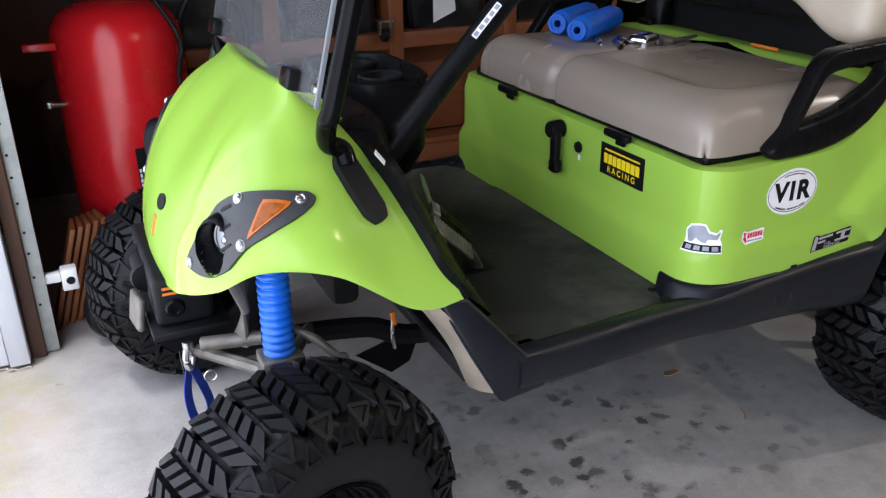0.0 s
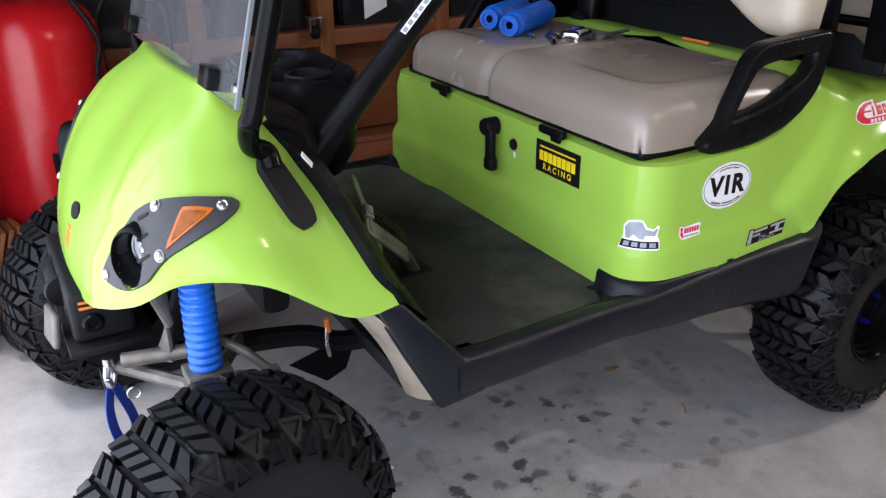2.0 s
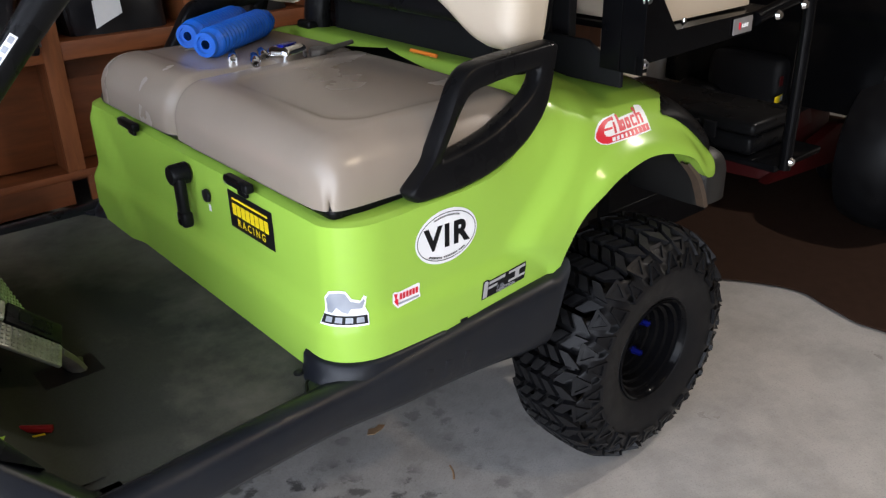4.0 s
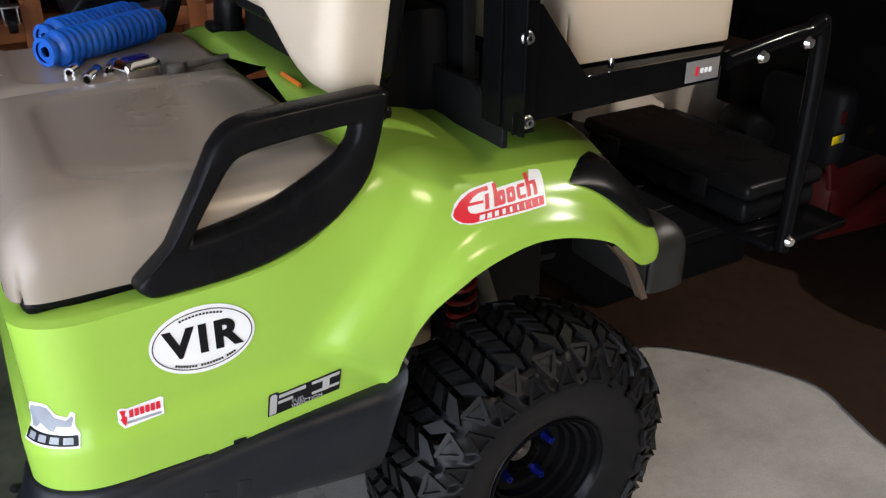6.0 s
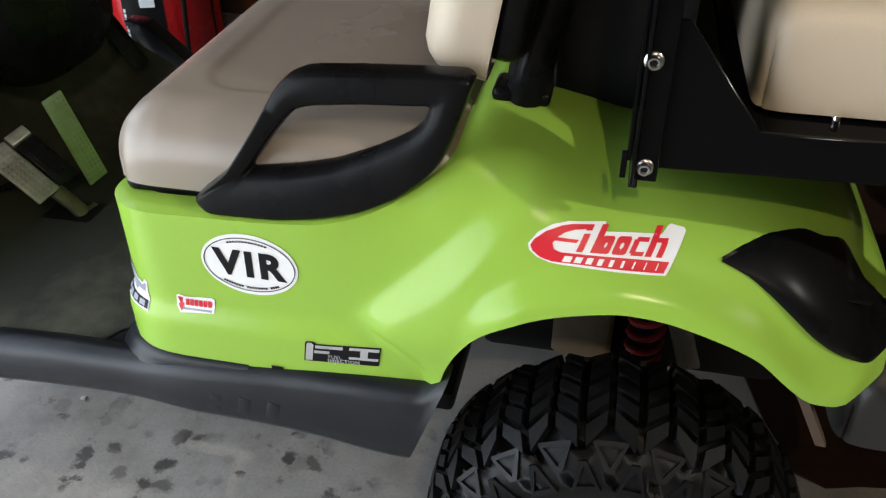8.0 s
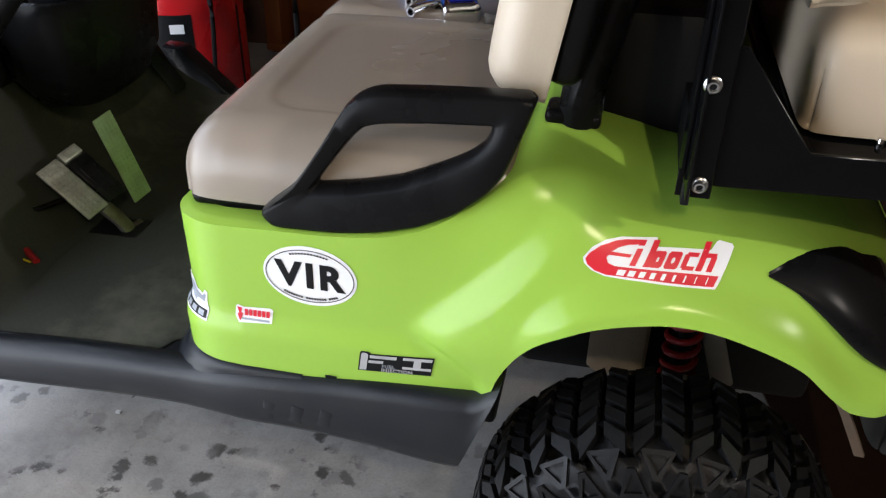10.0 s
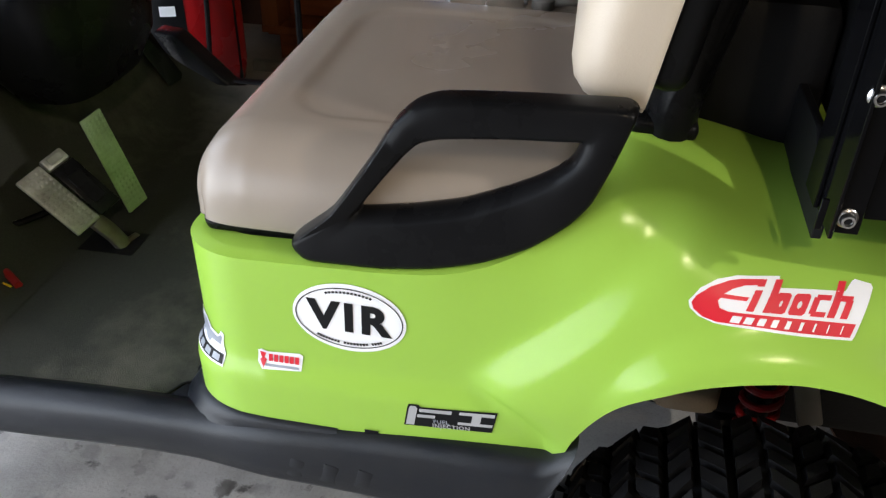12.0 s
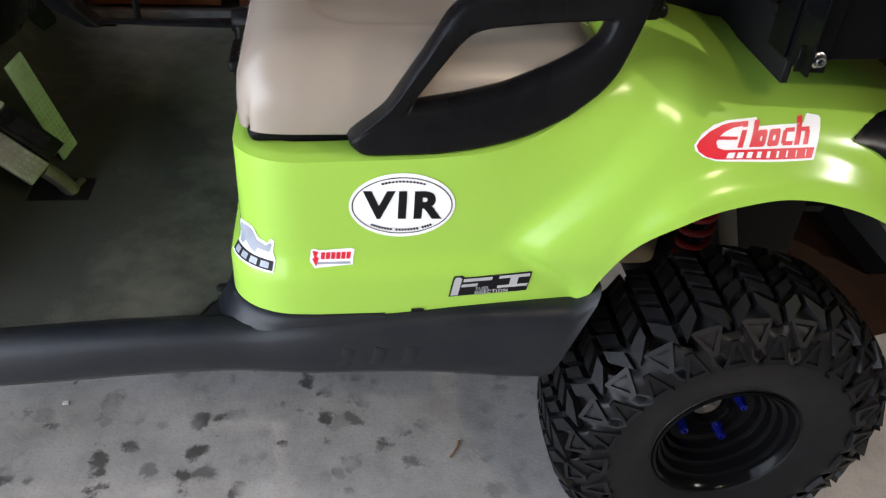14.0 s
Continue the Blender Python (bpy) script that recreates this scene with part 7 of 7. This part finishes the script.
tagged(part("paper_tag", grid_bm([[(0.44 + 0.10 * u, CAB_Y - 0.012 - 0.02 * v * u, 0.80 - 0.10 * v + 0.05 * u) for v in (0, 0.5, 1)] for u in (0, 0.5, 1)]), M_PAPER), "torn white paper hanging before the shelf", "paper")

# ---- machines behind the cart, in the dark back of the garage ----
def mower():
    ob = thing("walk_mower", "dark red lawn mower with black engine standing in shade", "lawn mower", at=(2.45, 0.75, 0))
    sub("deck", moved(cushion(-0.30, 0.30, -0.25, 0.25, 0.0, 0.22, 0.07, 26, 26, 0.0), pose(2.50, 0.78, 0.115, 0, 0, 8)), M_DARKRED, ob)
    sub("deck_panel", moved(rbox(0.34, 0.022, 0.085, 0.008), pose(2.36, 0.515, 0.322, -14, 0, 6)), M_DARKRED, ob)
    sub("chute", moved(prism([(-0.05, 0.0), (0.42, 0.0), (0.50, 0.16), (0.36, 0.16)], 0.05, 0.008), pose(2.24, 0.525, 0.118, 90, 0, -6)), M_DARKRED, ob)
    sub("engine", moved(rbox(0.36, 0.30, 0.27, 0.04, 3), pose(2.36, 0.655, 0.455, 0, 0, 6)), M_DARK, ob)
    sub("engine_cover", moved(rbox(0.26, 0.13, 0.05, 0.012, 3), pose(2.54, 0.66, 0.600, 0, 0, 6)), M_GREYMETAL, ob)
    sub("starter_grip", tube(smooth_path([(2.42, 0.64, 0.65), (2.45, 0.635, 0.668), (2.56, 0.62, 0.670), (2.62, 0.62, 0.655)], 4), 0.012, 10), M_REDDUSTY, ob, "orange red starter grip")
    sub("switch_plate", moved(rbox(0.05, 0.004, 0.036, 0.002), pose(2.215, 0.497, 0.508, 0, 0, 6)), M_DARKRED, ob)
    lab = sub("caution_label", moved(rbox(0.062, 0.002, 0.026, 0.004), pose(2.185, 0.488, 0.447, 0, 0, 6)), M_YELLOWINK, ob, "yellow caution label")
    sub("print_bar", moved(rbox(0.018, 0.001, 0.018, 0.0, 1), pose(2.206, 0.4885, 0.447, 0, 0, 6)), M_GREYINK, lab)
    sub("muffler", moved(revolve([(0, -0.09), (0.05, -0.09), (0.065, -0.07), (0.065, 0.07), (0.05, 0.09), (0, 0.09)], 24, "x"), pose(2.16, 0.80, 0.40, 0, 0, 70)), M_DARK, ob)
    sub("handle_bar", tube(smooth_path([(2.70, 0.55, 0.30), (2.86, 0.52, 0.70), (2.98, 0.54, 1.00), (2.98, 0.96, 1.00), (2.86, 0.98, 0.70), (2.70, 0.95, 0.30)], 5), 0.013, 10), M_DARK, ob)
    for x, y in ((2.30, 1.04), (2.74, 0.50), (2.76, 1.05)):
        sub("wheel", revolve([(0, -0.02), (0.05, -0.02), (0.06, -0.026), (0.095, -0.026), (0.105, -0.015), (0.105, 0.015), (0.095, 0.026), (0.06, 0.026), (0, 0.02)], 28, "y", (x, y, 0.105)), M_RUBBER, ob)


mower()


def buggy():
    ob = thing("utility_buggy", "black utility buggy with blue trimmed wheels, parked in shade", "buggy", at=(2.6, 0.0, 0))
    tyre_me = [(0.10, -0.12), (0.14, -0.125), (0.24, -0.12), (0.28, -0.10), (0.295, -0.05), (0.298, 0.0), (0.295, 0.05), (0.28, 0.10), (0.24, 0.12), (0.14, 0.125), (0.10, 0.12)]
    for x in (2.42,):
        w = sub("tyre", revolve(tyre_me, 44, "y", (x, 0.13, 0.298)), M_RUBBER, ob)
        sub("rim", revolve([(0.12, -0.10), (0.13, -0.11), (0.12, -0.11), (0.09, -0.07), (0.0, -0.06)], 32, "y", (x, 0.13, 0.298)), M_BLUEANO, w)
    sub("body", moved(cushion(-0.5, 0.5, -0.10, 0.8, 0.0, 0.45, 0.08, 24, 24, 0.0), pose(2.75, 0.25, 0.42)), M_GLOSSBLACK, ob)
    sub("fender_stripe", moved(rbox(0.24, 0.012, 0.014, 0.004), pose(2.40, 0.135, 0.62, 0, -8, 0)), M_BLUEANO, ob)
    sub("post", tube([(2.36, 0.16, 0.60), (2.30, 0.18, 1.6)], 0.02, 10), M_GLOSSBLACK, ob)
    for z in (0.78, 0.92):
        sub("lamp", revolve([(0, -0.01), (0.02, -0.01), (0.024, 0.0), (0, 0.0)], 16, "y", (2.38, 0.14, z)), M_CHROME, ob)


buggy()
tagged(part("cardboard_box", moved(rbox(0.5, 0.45, 0.5, 0.005), pose(3.4, 1.9, 0.25, 0, 0, 10)), M_LINER), "plain dusty cardboard box on the floor", "box")
tagged(part("tool_chest", span(1.75, 2.75, 2.2, 2.72, 0.0, 1.0, 0.012, 2), M_DARK), "dark tool chest against the side wall", "tool chest")

# ---- small litter on the slab ----
def litter(name, label, cat, pts, mat):
    bm = flat_poly(pts)
    g = bmesh.ops.extrude_face_region(bm, geom=list(bm.faces))
    bmesh.ops.translate(bm, vec=(0, 0, 0.002), verts=[v for v in g["geom"] if isinstance(v, bmesh.types.BMVert)])
    return tagged(part(name, moved(bm, Matrix.Translation((0, 0, 0.0012))), mat, None, "", False), label, cat)


litter("leaf", "small dry brown leaf on the slab", "leaf", [(0.270, 0.395), (0.285, 0.385), (0.305, 0.388), (0.325, 0.397), (0.315, 0.408), (0.30, 0.404), (0.285, 0.410)], M_DRYLEAF)
tagged(part("twig", tube(smooth_path([(0.345, 0.175, 0.003), (0.337, 0.155, 0.004), (0.322, 0.135, 0.003)], 4), 0.0022, 6), M_DRYLEAF), "thin dark twig on the slab", "twig")
tagged(part("paint_chip", rbox(0.012, 0.009, 0.005, 0.001, 1, (-0.427, 0.317, 0.0028)), M_PAPER), "tiny white chip on the slab", "chip")
litter("leaf", "small dry brown leaf by the front tyre", "leaf", [(-1.19, -0.02), (-1.175, -0.035), (-1.16, -0.02), (-1.165, 0.0), (-1.18, 0.005)], M_DRYLEAF)

# crumpled white bag that lies on the machine behind the cart
def white_bag():
    bm = cushion(-0.11, 0.11, -0.08, 0.08, 0, 0.10, 0.04, 30, 24, 0.02)
    for v in bm.verts:
        p = v.co * 13
        v.co += Vector((noise.noise(p), noise.noise(p + Vector((3, 1, 3))), noise.noise(p + Vector((5, 0, 7))) * (1 if v.co.z > 0.01 else 0))) * 0.03
        v.co.z = max(0.0, v.co.z)
    return tagged(part("plastic_bag", moved(bm, pose(1.62, 0.80, 0.421, 0, 0, 8) @ Matrix.Diagonal((1.15, 1.0, 1.45, 1))), M_OLDPAPER), "crumpled white plastic bag on a dark crate", "bag")


white_bag()
crate = part("crate", span(1.46, 2.06, 0.64, 1.02, 0.010, 0.42, 0.01, 2), M_DARK)
for z in (0.14, 0.26):
    part("crate_rib", span(1.455, 2.065, 0.634, 0.6395, z, z + 0.03, 0.002, 1), M_DARK, crate)
tagged(crate, "dark plastic storage crate standing behind the cart", "crate")
# made-up black box that darkens the gap between tray and footrest
box = part("dark_box", span(1.34, 1.56, 0.10, 0.62, 0.527, 0.580, 0.015, 3), M_BLACK)
part("lid", span(1.332, 1.568, 0.092, 0.628, 0.582, 0.62, 0.015, 3), M_BLACK, box)
for y in (0.22, 0.50):
    part("latch", span(1.324, 1.3325, y - 0.02, y + 0.02, 0.56, 0.605, 0.003, 2), M_DARK, box)
tagged(box, "black box added on the footrest to darken the gap under the tray", "tool box")
# folded cream sheet standing behind the crate
fold = [[(1.72 + 0.62 * u, 1.06 + 0.03 * math.sin(9 * u) + 0.02 * w * math.sin(5 * u), 0.012 + (0.545 + 0.02 * math.sin(4 * u)) * w) for w in (0, 0.25, 0.5, 0.75, 1)] for u in [k / 14 for k in range(15)]]
tagged(part("cushion_pad", grid_bm([r + [(x, y + 0.05, z) for x, y, z in reversed(r)] for r in fold], close_v=True), M_OLDPAPER), "folded cream vinyl pad standing behind the crate", "pad")
# thin brown sheet on the slab, its colour standing in for shade behind the cart
edge = [(1.05, 0.56), (1.28, 0.42), (1.45, 0.43), (1.61, 0.26), (1.70, 0.08), (1.67, -0.05), (1.65, -0.20), (1.80, -0.45), (2.60, -0.60), (3.40, -0.50), (3.40, 2.10), (1.05, 2.10)]
shade_rim = []
for k in range(len(edge)):
    a, b, c, d = (Vector(edge[(k + q - 1) % len(edge)]) for q in range(4))
    shade_rim += [0.5 * ((2 * b) + (c - a) * t + (2 * a - 5 * b + 4 * c - d) * t * t + (3 * b - a - 3 * c + d) * t ** 3) for t in (0.0, 0.25, 0.5, 0.75)]
tagged(part("carpet", moved(prism([(p.x, p.y) for p in shade_rim], 0.006, 0.001, 1), Matrix.Translation((0, 0, 0.0045))), M_FLOORSHADE, None, "", False), "dark brown sheet on the slab in place of the shade behind the cart", "carpet")
